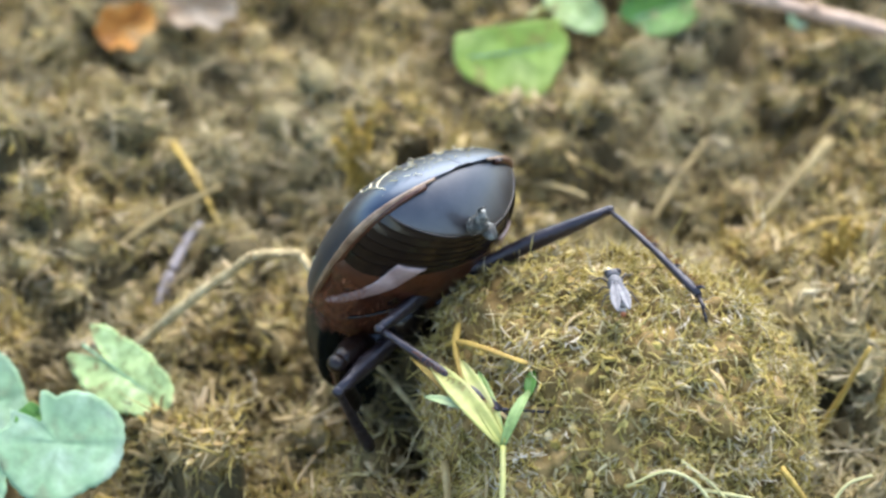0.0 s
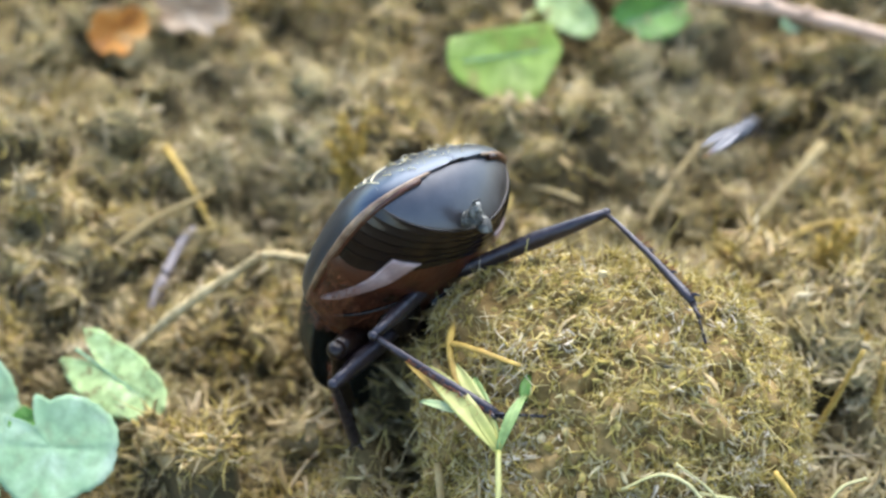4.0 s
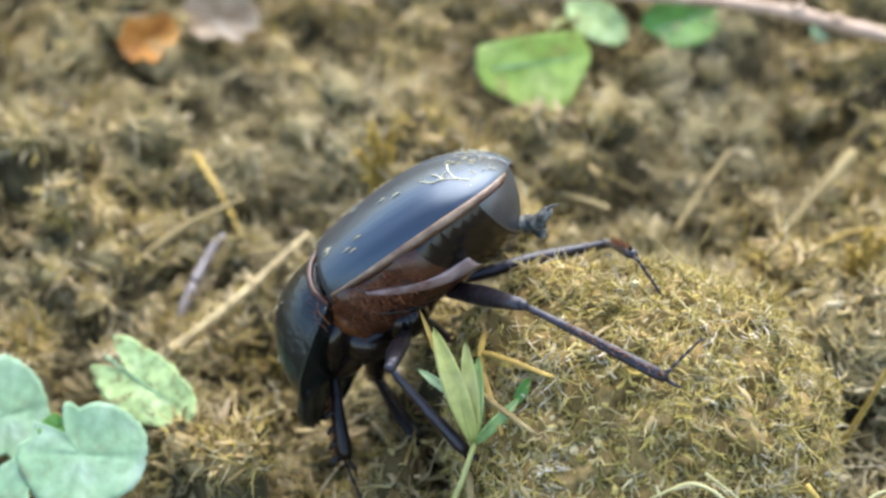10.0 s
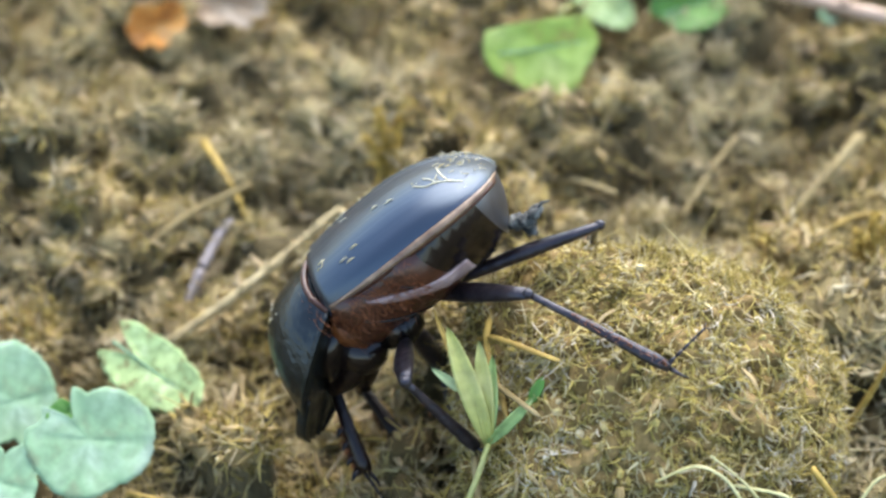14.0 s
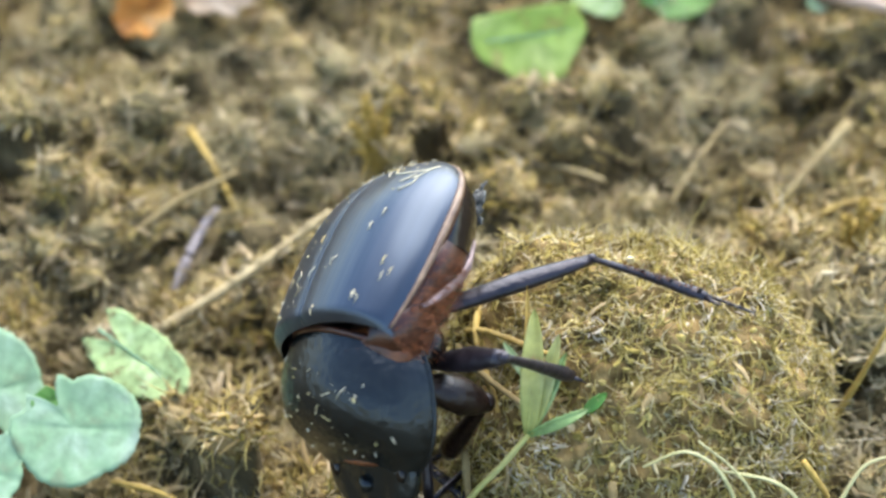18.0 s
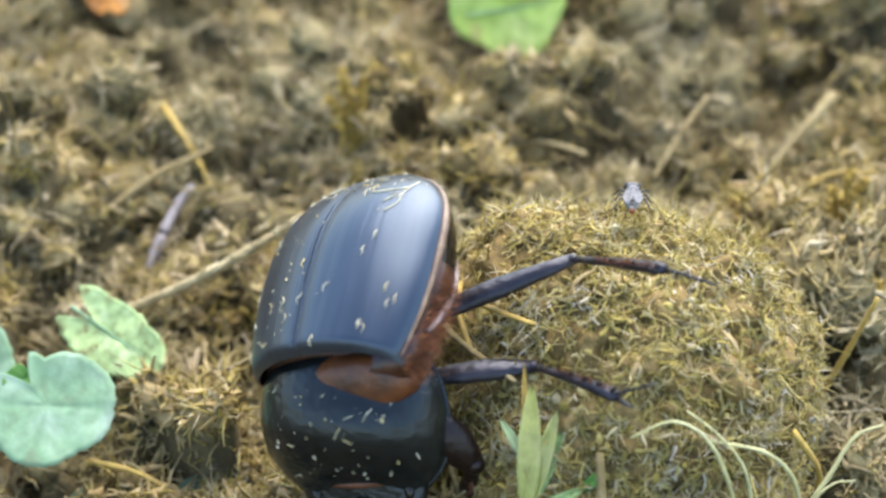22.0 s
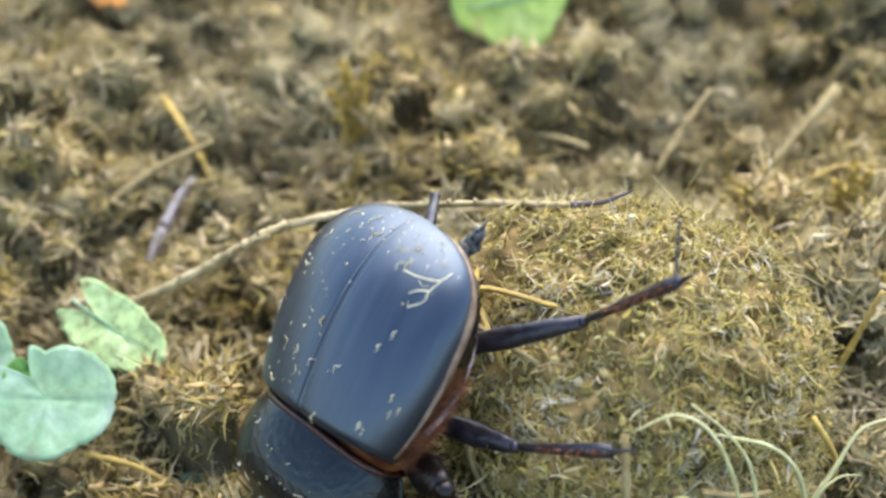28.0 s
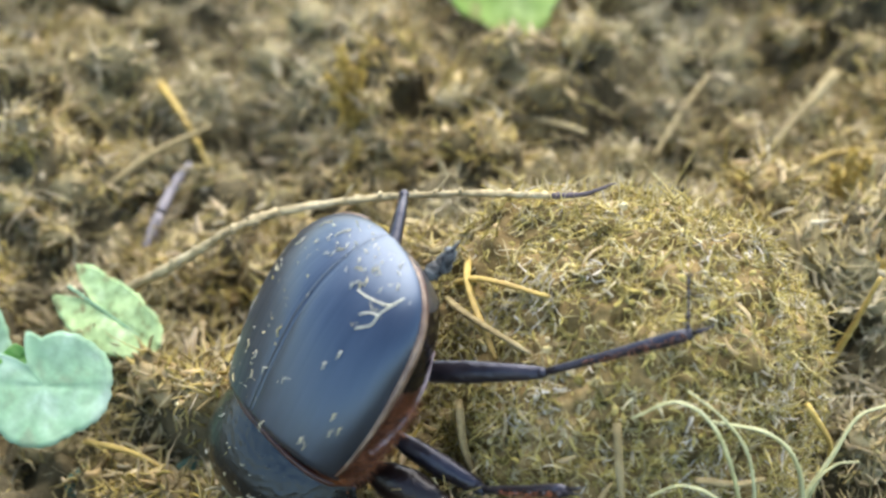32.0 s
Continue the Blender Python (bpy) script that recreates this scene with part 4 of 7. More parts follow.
# leaves at the far side
leaf("broad_leaf", at(8.1, 60.3, 12.2, 44, -4, 8), leaf_shape(6.3, 6.0, ((222, 40, 0.14), (318, 40, 0.16), (20, 12, 0.06)), 0, 0.06, 8, fold=0.02, cut=2.4), LEAF_BRIGHT, "broad bright green leaf leaning over the dung", "leaf", ((10, 70, 10), (12, 74, 8), (14, 76, 1)), 1, 6.0, "far leaves")
leaf("broad_leaf", at(25.0, 72.5, 9.0, 40, 0, 30), leaf_shape(5.2, 3.4, ((200, 30, 0.2),), 0, 0.15, 9, fold=0.25), LEAF_DARK, "folded bright green leaf", "leaf", ((22, 74, 8), (20, 76, 1)), 1, 4.6, "far leaves")
leaf("broad_leaf", at(15.6, 72.0, 9.5, 40, 0, -50), leaf_shape(5.0, 2.2, (), 0, 0.1, 10), LEAF_SPOT, "narrow pale green leaf", "leaf", ((14, 74, 7), (14, 76, 1)), 0, 4.0, "far leaves")
leaf("broad_leaf", at(46.2, 71.0, 5.0, 35, 0, 0), leaf_shape(1.6, 1.3, (), 0, 0.1, 11), LEAF_PALE, "tiny blue-green leaf on the ground", "leaf", group="far leaves")
leaf("broad_leaf", at(42.5, 76.5, 5.0, 35, 0, 30), leaf_shape(1.7, 1.2, (), 0, 0.1, 12), LEAF_PALE, "tiny blue-green leaf on the ground", "leaf", group="far leaves")
leaf("broad_leaf", at(52.0, 86.0, 5.5, 30, 0, 30), leaf_shape(4.6, 2.8, (), 0, 0.1, 13), LEAF_PALE, "blue-green leaf lying on the ground", "leaf", group="far leaves")
leaf("dead_leaf", at(-36.6, 71.4, 7.6, 50, -12, 20), leaf_shape(3.6, 3.0, ((300, 24, 0.35), (240, 16, 0.25), (60, 20, 0.3)), 12, 0.3, 14, fold=0.3), LEAF_DEAD, "crumpled orange-brown dead leaf", "leaf", group="dead leaves")
leaf("dead_leaf", at(-28.6, 75.0, 7.8, 44, 8, -6), leaf_shape(4.6, 3.2, ((280, 22, 0.3), (200, 18, 0.3), (330, 14, 0.3)), 14, 0.22, 15, fold=0.2), LEAF_TAN, "curled tan dead leaf", "leaf", group="dead leaves")


def stick(name, points, radius, mat, label, category="straw", group="", sides=8, knots=0, seed=0, flat=1.0, ends=(1.0, 0.6)):
    """A straw or twig along points of the place."""
    base = Vector(points[0])
    path = smooth_path([Vector(p) - base for p in points], 7)
    n = len(path)
    radii = [radius * (ends[0] + (ends[1] - ends[0]) * k / (n - 1)) for k in range(n)]
    ob = part(name, tube(path, radii, sides, flat, lumps=0.12, seed=seed), mat, m=at(*base))
    tagged(ob, label, category, group)
    rng = random.Random(seed + 50)
    for k in range(knots):
        p = path[rng.randrange(2, n - 1)]
        part("knot", blob(p + Vector((0, 0, radius * 0.7)), (radius * rng.uniform(0.8, 1.5), radius * 0.9, radius * 0.9), 5, 8, 0.3, k), mat, ob)
    return ob


stick("pale_straw", [(-34.5, 33.2, 6.1), (-29, 37.7, 7.9), (-23.1, 41.6, 8.5)], 0.5, STRAW, "thick pale dry straw lying on the dung", group="loose straws", seed=1)
stick("thin_twig", [(-29.2, 50.5, 7.2), (-26.5, 45, 7.4), (-24.2, 41, 5.6), (-22.0, 37.2, 3.0)], 0.4, STRAW_GOLD, "thin brownish twig standing in the dung", "twig", knots=3, seed=2)
stick("mauve_bud", [(-25.2, 38.6, 6.0), (-26.4, 36.4, 5.6), (-27.8, 32.8, 4.6)], 0.6, MAUVE, "mauve-grey plant bud with a pale tip", "bud", seed=3, ends=(0.6, 1.0))
stick("mauve_bud", [(-27.9, 32.5, 4.6), (-29.0, 29.5, 3.0), (-30.2, 27.0, 1.0)], 0.6, MAUVE, "dull mauve plant stem sunk in the dung", "stem", seed=4)
stick("pale_straw", [(22.2, 40.5, 4.2), (25.6, 46, 6.2), (28.8, 51.4, 6.6)], 0.38, STRAW, "pale dry straw leaning on the dung", group="loose straws", seed=5)
stick("pale_straw", [(31.2, 36.0, 5.0), (36.4, 41.6, 8.0), (41.6, 48.0, 9.4)], 0.55, STRAW, "thick frayed straw leaning on the dung", group="loose straws", seed=6, ends=(0.6, 1.2))
stick("pale_straw", [(34.4, 32.2, 8.5), (39, 34.8, 9.5), (44.2, 36, 8.9)], 0.4, STRAW_GOLD, "pale golden straw lying on the dung", group="loose straws", seed=7)
stick("pale_straw", [(35, 33.4, 9.1), (40, 27.6, 7.5), (44.8, 24.4, 5.9)], 0.55, STRAW, "pale straw slanting down the dung", group="loose straws", seed=8)
stick("golden_straw", [(34.6, 6.2, 8.0), (36.8, 7.0, 13.6), (38.6, 8.0, 18.0)], 0.34, STRAW_GOLD, "thin golden straw standing beside the ball", group="standing straws", seed=9)
stick("golden_straw", [(38.9, 16.4, 8.0), (38.6, 20, 12.6), (39.4, 23.0, 16.0)], 0.3, STRAW_GOLD, "thin golden straw standing beside the ball", group="standing straws", knots=4, seed=10)
stick("golden_straw", [(36.2, 14.0, 8.0), (35.4, 15.4, 13.0), (37.2, 17.4, 17.0)], 0.22, STRAW_GOLD, "thin bent golden straw beside the ball", group="standing straws", knots=2, seed=11)
stick("golden_straw", [(40.2, 7.0, 7.0), (40.8, 8.4, 12.0), (41.0, 9.0, 15.4)], 0.4, STRAW_GOLD, "short golden straw beside the ball", group="standing straws", knots=3, seed=12)
stick("grey_stick", [(38.4, 20, 4.9), (43, 22.8, 6.3), (49, 26.2, 6.9)], 0.9, STRAW, "greyish dry stick half sunk in the dung", "stick", seed=13)
stick("pale_straw", [(-26.2, 1.2, 3.8), (-24.2, 3.6, 6.2), (-22.4, 6.0, 7.6)], 0.42, STRAW, "pale dry straw lying on the moss", group="loose straws", seed=14)
stick("red_stem", [(-31.4, 0.6, 6.2), (-27, -1.0, 6.4), (-24, -2.6, 5.8), (-20.4, -4.6, 4.2)], 0.3, STRAW_GOLD, "thin reddish stem lying on the moss", "stem", seed=15)
stick("pink_stem", [(4.0, 72.6, 12.8), (16.9, 71.6, 13.6), (33.3, 71.2, 12.2), (44, 67.8, 11.6), (58, 63.0, 10.6), (68, 59.6, 10.2)], 0.85, PINK_STEM, "long pinkish-brown plant stem lying across the leaves", "stem", seed=16, ends=(0.8, 1.1), knots=3)
stick("pale_straw", [(-3.4, 62.0, 4.4), (-1.2, 57.0, 6.0), (0.6, 52.8, 5.0)], 0.55, STRAW_GOLD, "brownish straw lying on the dung", group="loose straws", seed=18)
stick("pale_straw", [(10.0, 46.0, 5.4), (13.4, 42.0, 7.6), (15.2, 40.4, 8.0)], 0.45, STRAW, "pale straw behind the ball", group="loose straws", seed=19)
for k, pts in enumerate((((14.8, -14.9, 25.1), (18.3, -14.4, 26.3), (21.4, -15.4, 24.0), (23.6, -17.4, 17.0), (24.4, -17.8, 6.0)),
                         ((19.2, -13.4, 26.5), (22.0, -14.6, 24.5), (24.0, -15.8, 21.6), (24.8, -17.4, 16.0), (25.2, -17.6, 6.0)),
                         ((21.1, -14.6, 24.3), (25.8, -14.4, 22.5), (28.3, -14.8, 19.0), (29.0, -15.6, 13.0), (28.4, -16.0, 5.0)),
                         ((16.1, -17.9, 19.4), (19.0, -17.8, 20.5), (22.4, -18.2, 17.6), (24.6, -18.6, 6.0)),
                         ((35.6, -10.2, 21.2), (33.3, -10.9, 20.5), (31.2, -13.0, 18.2), (28.6, -15.4, 14.6), (27.6, -16.4, 5.0)),
                         ((33.4, -13.2, 17.9), (31.4, -13.6, 17.9), (29.6, -14.8, 16.0), (28.2, -16.0, 6.0)))):
    stick("grass_strand", pts, (0.24, 0.2, 0.32, 0.24, 0.26, 0.16)[k], STRAND, "curled pale green grass strand in front of the ball", "grass", "grass strands", 7, 0, 30 + k, 0.7, (0.5, 1.1))


def build_frond(m, height, count, seed, label):
    """A feathery tuft of old moss standing up from the dung."""
    rng = np.random.default_rng(seed)
    frond = new("moss_frond")
    frond.matrix_basis = m
    tagged(frond, label, "moss", "moss fronds")
    stems = [smooth_path([(0, 0, -1.5), (dx * 0.4, dy * 0.4, height * 0.5 * k), (dx, dy, height * k)], 6) for dx, dy, k in ((0.0, 0.0, 1.0), (1.9, 0.6, 0.86), (-1.6, -0.5, 0.72))]
    for stem in stems:
        part("stem", tube(stem, [0.3 - 0.018 * k for k in range(13)], 6, lumps=0.2, seed=seed), STRAW_GOLD, frond)
        pick = rng.integers(2, 13, count)
        root = np.array([tuple(stem[k]) for k in pick]) + rng.normal(0, 0.12, (count, 3))
        way = rng.normal(size=(count, 3)) * (1, 1, 0.5) + (0, 0, 0.45)
        part("frond_fibre", strands(root, way, rng.uniform(0.5, 1.7, count) * (1.15 - pick / 18), rng.uniform(0.1, 0.26, count), rng, 0.6, 0.6), FROND, frond)["kind"] = "stuff"


build_frond(at(-8.3, 43.0, 6.0, -14, -8, 0), 9.5, 190, 41, "golden-brown feathery moss frond standing in the dung")
build_frond(at(37.6, 12.6, 9.0, -8, 6, 0), 6.5, 110, 43, "yellow feathery moss frond beside the ball")
build_frond(at(39.4, 30.0, 7.0, -10, 10, 0), 6.0, 110, 44, "pale yellow moss frond standing in the dung")
# short straws caught in the flank of the ball
for k, (a, b, mat) in enumerate((((0.5, 4.0, 20.8), (6.0, -8.2, 25.6), STRAW), ((1.1, -7.0, 19.6), (4.2, -12.8, 13.6), STRAW), ((3.7, 9.0, 23.6), (3.6, -7.0, 24.0), STRAW_GOLD), ((12.0, -14.0, 24.0), (13.2, -17.0, 16.0), STRAW), ((-1.2, 7.9, 22.5), (5.2, 8.6, 24.6), STRAW), ((0.9, 3.9, 21.8), (7.5, -4.9, 28.4), STRAW_GOLD), ((27, -10, 22), (30, -9.6, 14), STRAW_GOLD), ((18, -15.6, 20), (24, -15.2, 19), STRAW))):
    a, b = Vector(a) - BALL_AT, Vector(b) - BALL_AT
    a, b = a.normalized() * max(18.3, a.length), b.normalized() * max(18.3, b.length)
    mid = ((a + b) / 2).normalized() * 18.9
    part("straw_piece", tube(smooth_path([a, mid, b], 5), [0.36, 0.36, 0.36, 0.36, 0.36, 0.32, 0.3, 0.3, 0.28, 0.26, 0.2], 7, 0.7, lumps=0.1, seed=k), mat, dung_ball)


TWIG_KINK, TWIG_MIDDLE = (11.9, -4.9, 11.6), (4.0, 2.1, 0.8)


def knobs(path, count, rng, size=1.0):
    """Small buds along a twig."""
    made = []
    for k in range(count):
        p = path[rng.randrange(1, len(path) - 1)]
        d = Vector((rng.uniform(-0.4, 0.4), rng.uniform(-0.4, 0.4), rng.uniform(-0.2, 0.5)))
        made.append(blob(p + d * 0.7, (rng.uniform(0.2, 0.42) * size, 0.25 * size, rng.uniform(0.2, 0.35) * size), 5, 8, 0.3, k))
    return made


def build_twig():
    """A twig in three pieces: it kinks in the middle, and its far end hangs behind the beetle until it springs up."""
    rng = random.Random(5)
    base = smooth_path([(0.0, 0.0, 0.0), (5.6, -3.2, 5.6), TWIG_KINK], 8)
    middle = smooth_path([(0, 0, 0), (2.0, 1.0, 0.5), TWIG_MIDDLE], 5)
    end = smooth_path([(0, 0, 0), (8.1, -0.2, 2.0), (16.8, -5.2, 6.6), (24.5, -8.8, 9.4)], 8)
    twig = part("bark_twig", tube(base, [0.5 - 0.06 * k / 16 for k in range(17)], 8, lumps=0.3, seed=3), BARK)
    tagged(twig, "thin knobbly light brown twig touching the beetle", "twig")
    for shape in knobs(base, 15, rng):
        part("bud", shape, BARK, twig)
    part("spur", tube([base[11], base[11] + Vector((0.3, 0.1, 0.9)), base[11] + Vector((0.8, 0.1, 1.9))], [0.16, 0.12, 0.05], 6), BARK, twig)
    centre = part("twig_middle", joined([tube(middle, [0.44 - 0.04 * k / 10 for k in range(11)], 8, lumps=0.3, seed=6)] + knobs(middle, 5, rng, 0.9)), BARK, twig)
    spurs = [tube([end[k], end[k] + Vector((0.3, 0.1, 0.9)), end[k] + Vector((0.8, 0.1, 1.9))], [0.16, 0.12, 0.05], 6) for k in (6, 14)]
    far = part("twig_end", joined([tube(end, [0.4 - 0.14 * k / 24 for k in range(25)], 8, lumps=0.3, seed=4)] + knobs(end, 16, rng) + spurs), BARK, centre, "springy far end with a dark withered tip")
    tip = mesh("withered", *tube(smooth_path([end[-1], (27.2, -9.2, 10.0), (29.6, -9.4, 11.4)], 5), [0.26, 0.28, 0.27, 0.25, 0.23, 0.21, 0.19, 0.17, 0.15, 0.12, 0.06], 7, lumps=0.2, seed=8), TIP)
    far.data.materials.append(TIP)
    both = bmesh.new()
    both.from_mesh(far.data)
    bark = len(both.faces)
    both.from_mesh(tip)
    both.faces.ensure_lookup_table()
    for face in both.faces[bark:]:
        face.material_index = 1
    both.to_mesh(far.data)
    both.free()
    return twig, centre, far


def blade_shape(tip, wide, lift):
    """A narrow pointed leaf from the origin to its tip, folded along the middle."""
    tip = Vector(tip)
    side = Vector((-tip.y, tip.x, 0)).normalized()

    def fn(u, v):
        s = v * 2 - 1
        w = wide * math.sin(math.pi * min(1, 0.08 + u * 0.92)) ** 0.7
        return tip * u + side * (w * s) + Vector((0, 0, lift * u * (1 - u) * 4 + 0.35 * wide * abs(s)))

    return sheet(14, 6, fn, 0.1)


def build_sprig():
    sprig = new("grass_sprig")
    tagged(sprig, "yellow-green grass sprig with a fan of pointed blades", "grass")
    part("stem", tube(smooth_path([(0, 0, 0), (-1.4, -2.6, -0.2), (-3.4, -6.0, -1.5), (-4.4, -9, -4)], 5), [0.26] * 15 + [0.3], 7), BLADE, sprig)
    for tip, w, lift, mat in (((-1.7, 10.2, 0.6), 0.95, 0.9, BLADE), ((0.7, 8.6, 0.9), 0.75, 0.5, BLADE), ((1.6, 7.2, 0.3), 0.6, 0.4, SPRIG_GREEN), ((4.4, 3.2, 0.6), 0.5, 0.9, SPRIG_GREEN)):
        part("blade", blade_shape(tip, w, lift), mat, sprig)
    part("blade", moved(blade_shape((-3.0, 3.0, 0.3), 0.42, 0.3), Matrix.Translation((-0.6, 4.0, 0.5))), SPRIG_PALE, sprig, "small pale green blade")
    part("blade", moved(blade_shape((1.5, 2.0, 0.2), 0.5, 0.2), Matrix.Translation((3.9, 2.7, 0.6))), LEAF_DARK, sprig, "small dark green blade")
    part("blade", blade_shape((-2.6, 11.8, -0.3), 0.36, 0.3), STRAW_GOLD, sprig, "dry yellow blade")
    return sprig


def build_fly():
    fly = new("small_fly")
    tagged(fly, "small grey fly with a pale banded abdomen", "fly")
    part("thorax", blob((0.6, 0, 0.75), (0.85, 0.62, 0.6), 10, 14), FLY_GREY, fly)
    part("head", blob((1.65, 0, 0.75), (0.42, 0.6, 0.48), 8, 12), FLY_GREY, fly)
    for s in (1, -1):
        part("eye", blob((1.75, s * 0.42, 0.85), (0.28, 0.26, 0.34), 8, 10), FLY_DARK, fly, "dark red-brown eye")
    for k in range(5):
        r = (0.6, 0.64, 0.6, 0.48, 0.3)[k]
        x = -0.1 - 0.46 * k
        part("abdomen_ring", tube([(x, 0, 0.68), (x - 0.2, 0, 0.67), (x - 0.3, 0, 0.66)], [r * 0.97, r, r * 0.9], 14, 0.85), FLY_DARK, fly)
        part("pale_band", tube([(x - 0.28, 0, 0.66), (x - 0.46, 0, 0.64)], [r * 0.95, r * 0.85], 14, 0.85), FLY_BAND, fly, "pale band")
    part("tail", blob((-2.55, 0, 0.58), (0.3, 0.22, 0.2)), HAIR, fly)
    for s in (1, -1):
        def wing_point(u, v, s=s):
            w = 0.62 * math.sin(math.pi * (0.1 + 0.86 * u)) ** 0.8
            return (0.3 - 3.2 * u, s * (0.12 + 0.3 * u + w * (v - 0.4) * 1.3), 1.22 + 0.12 * u + 0.05 * math.sin(v * 9))
        part("wing", sheet(12, 6, wing_point, 0.03), WING, fly, "clear grey wing")
        for k, (x, dx) in enumerate(((1.1, 0.9), (0.5, 0.1), (0.0, -0.9))):
            part("leg", tube([(x, s * 0.35, 0.45), (x + dx * 0.5, s * 0.95, 0.7), (x + dx, s * 1.35, 0.1), (x + dx * 1.3, s * 1.6, -0.05)], [0.09, 0.08, 0.055, 0.03], 5), FLY_DARK, fly)
    for piece in fly.children:
        piece.data.transform(Matrix.Scale(1.1, 4))
    return fly


bark_twig, twig_middle, twig_end = build_twig()
grass_sprig = build_sprig()
small_fly = build_fly()


# ---- moving things ----
def motions():
    walk(dung_beetle, [
    (0, at(-1.68, 10.69, 28.73, 26.4, 61.5, 156.4)), (0.5, at(-1.66, 10.84, 28.87, 27.3, 61.3, 157.3)), (1, at(-1.84, 11.20, 29.21, 17.5, 62.1, 146.4)),
    (1.5, at(-1.49, 11.09, 29.04, 17.5, 61.3, 146.4)), (2, at(-1.20, 10.94, 28.84, 21.1, 60.8, 150.3)), (2.5, at(-0.76, 10.98, 28.95, 21.2, 60.7, 149.3)),
    (3, at(-0.92, 11.01, 29.04, 22.8, 61.3, 151.4)), (3.5, at(-1.47, 11.06, 29.13, 28.8, 61.5, 158.8)), (5.5, at(-1.72, 10.56, 28.93, 30.8, 66.0, 160.9)),
    (6, at(-1.46, 10.37, 28.81, 33.8, 63.3, 162.1)), (6.5, at(-1.19, 10.32, 28.88, 30.9, 63.9, 159.9)), (7, at(-1.17, 10.13, 28.76, 34.2, 63.0, 163.1)),
    (7.5, at(-1.42, 10.61, 29.37, 45.4, 56.3, 174.3)), (8, at(-2.97, 10.72, 29.46, 44.4, 50.1, 177.9)), (8.5, at(-3.40, 11.31, 30.08, 37.9, 47.5, 171.0)),
    (9, at(-2.38, 11.67, 30.72, 36.1, 36.1, -172.5)), (9.5, at(-1.01, 11.79, 31.15, 35.8, 29.9, -169.0)), (10, at(-3.06, 10.59, 30.26, 36.1, 32.8, -166.1)),
    (10.5, at(-3.31, 9.90, 29.90, 35.6, 35.0, -166.3)), (11, at(-3.65, 9.47, 29.76, 35.4, 35.9, -166.7)), (11.5, at(-3.57, 9.31, 29.85, 36.8, 35.9, -164.9)),
    (12, at(-3.81, 9.08, 29.83, 37.1, 35.3, -164.2)), (12.5, at(-3.56, 9.32, 30.29, 39.6, 33.3, -159.8)), (13, at(-4.21, 8.64, 29.85, 39.3, 33.2, -157.8)),
    (13.5, at(-4.32, 8.36, 29.93, 37.8, 32.8, -158.5)), (14, at(-4.47, 8.07, 30.04, 36.9, 31.3, -158.6)), (14.5, at(-4.55, 7.84, 30.35, 38.0, 28.5, -155.8)),
    (16.5, at(-5.32, 0.21, 33.98, 40.4, 17.7, -128.4)), (17, at(-5.84, -0.43, 33.89, 40.2, 15.4, -126.8)), (17.5, at(-6.08, -1.11, 33.54, 40.6, 17.4, -123.4)),
    (18, at(-5.50, -1.26, 33.62, 45.0, 15.9, -113.0)), (18.5, at(-5.63, -2.15, 32.78, 44.3, 18.4, -112.7)), (19, at(-5.57, -2.30, 32.49, 43.4, 18.3, -112.3)),
    (19.5, at(-5.69, -2.36, 32.12, 41.7, 17.2, -114.9)), (20, at(-5.98, -2.25, 31.76, 41.2, 17.1, -113.5)), (20.5, at(-5.88, -1.97, 31.62, 45.1, 18.0, -108.4)),
    (21, at(-5.91, -2.89, 30.20, 39.2, 17.4, -103.1)), (21.5, at(-5.94, -2.87, 29.86, 37.8, 16.8, -102.4)), (22, at(-5.97, -2.71, 29.74, 36.4, 18.4, -104.0)),
    (22.5, at(-6.06, -2.90, 29.31, 35.3, 24.9, -107.2)), (23, at(-6.91, -3.10, 28.89, 29.9, 32.6, -117.9)), (23.5, at(-7.10, -3.36, 28.57, 29.9, 32.6, -119.1)),
    (24, at(-6.90, -3.17, 28.85, 31.5, 32.7, -118.3)), (24.5, at(-6.31, -4.30, 27.76, 33.1, 32.6, -105.7)), (25, at(-6.20, -4.82, 27.28, 33.3, 31.3, -106.1)),
    (25.5, at(-6.16, -4.84, 27.34, 32.7, 33.6, -107.6)), (27.5, at(-4.90, -4.93, 27.09, 12.9, 48.6, -127.8)), (28, at(-4.67, -5.04, 26.85, 12.0, 47.5, -129.4)),
    (28.5, at(-5.67, -5.08, 26.84, 12.1, 48.6, -127.8)), (29, at(-5.48, -5.36, 26.63, 11.8, 48.0, -129.8)), (29.5, at(-5.44, -5.07, 27.06, 10.2, 45.7, -131.8)),
    (30, at(-6.12, -5.18, 26.97, 12.3, 45.5, -133.2)), (30.5, at(-5.92, -5.30, 26.87, 15.9, 47.0, -133.9)), (31, at(-6.67, -6.24, 25.95, 15.6, 50.1, -137.1)),
    (31.5, at(-6.84, -6.28, 25.98, 13.5, 51.7, -139.4)), (32, at(-7.36, -6.63, 25.61, 10.9, 51.0, -139.9)),
])
    legs = beetle_legs
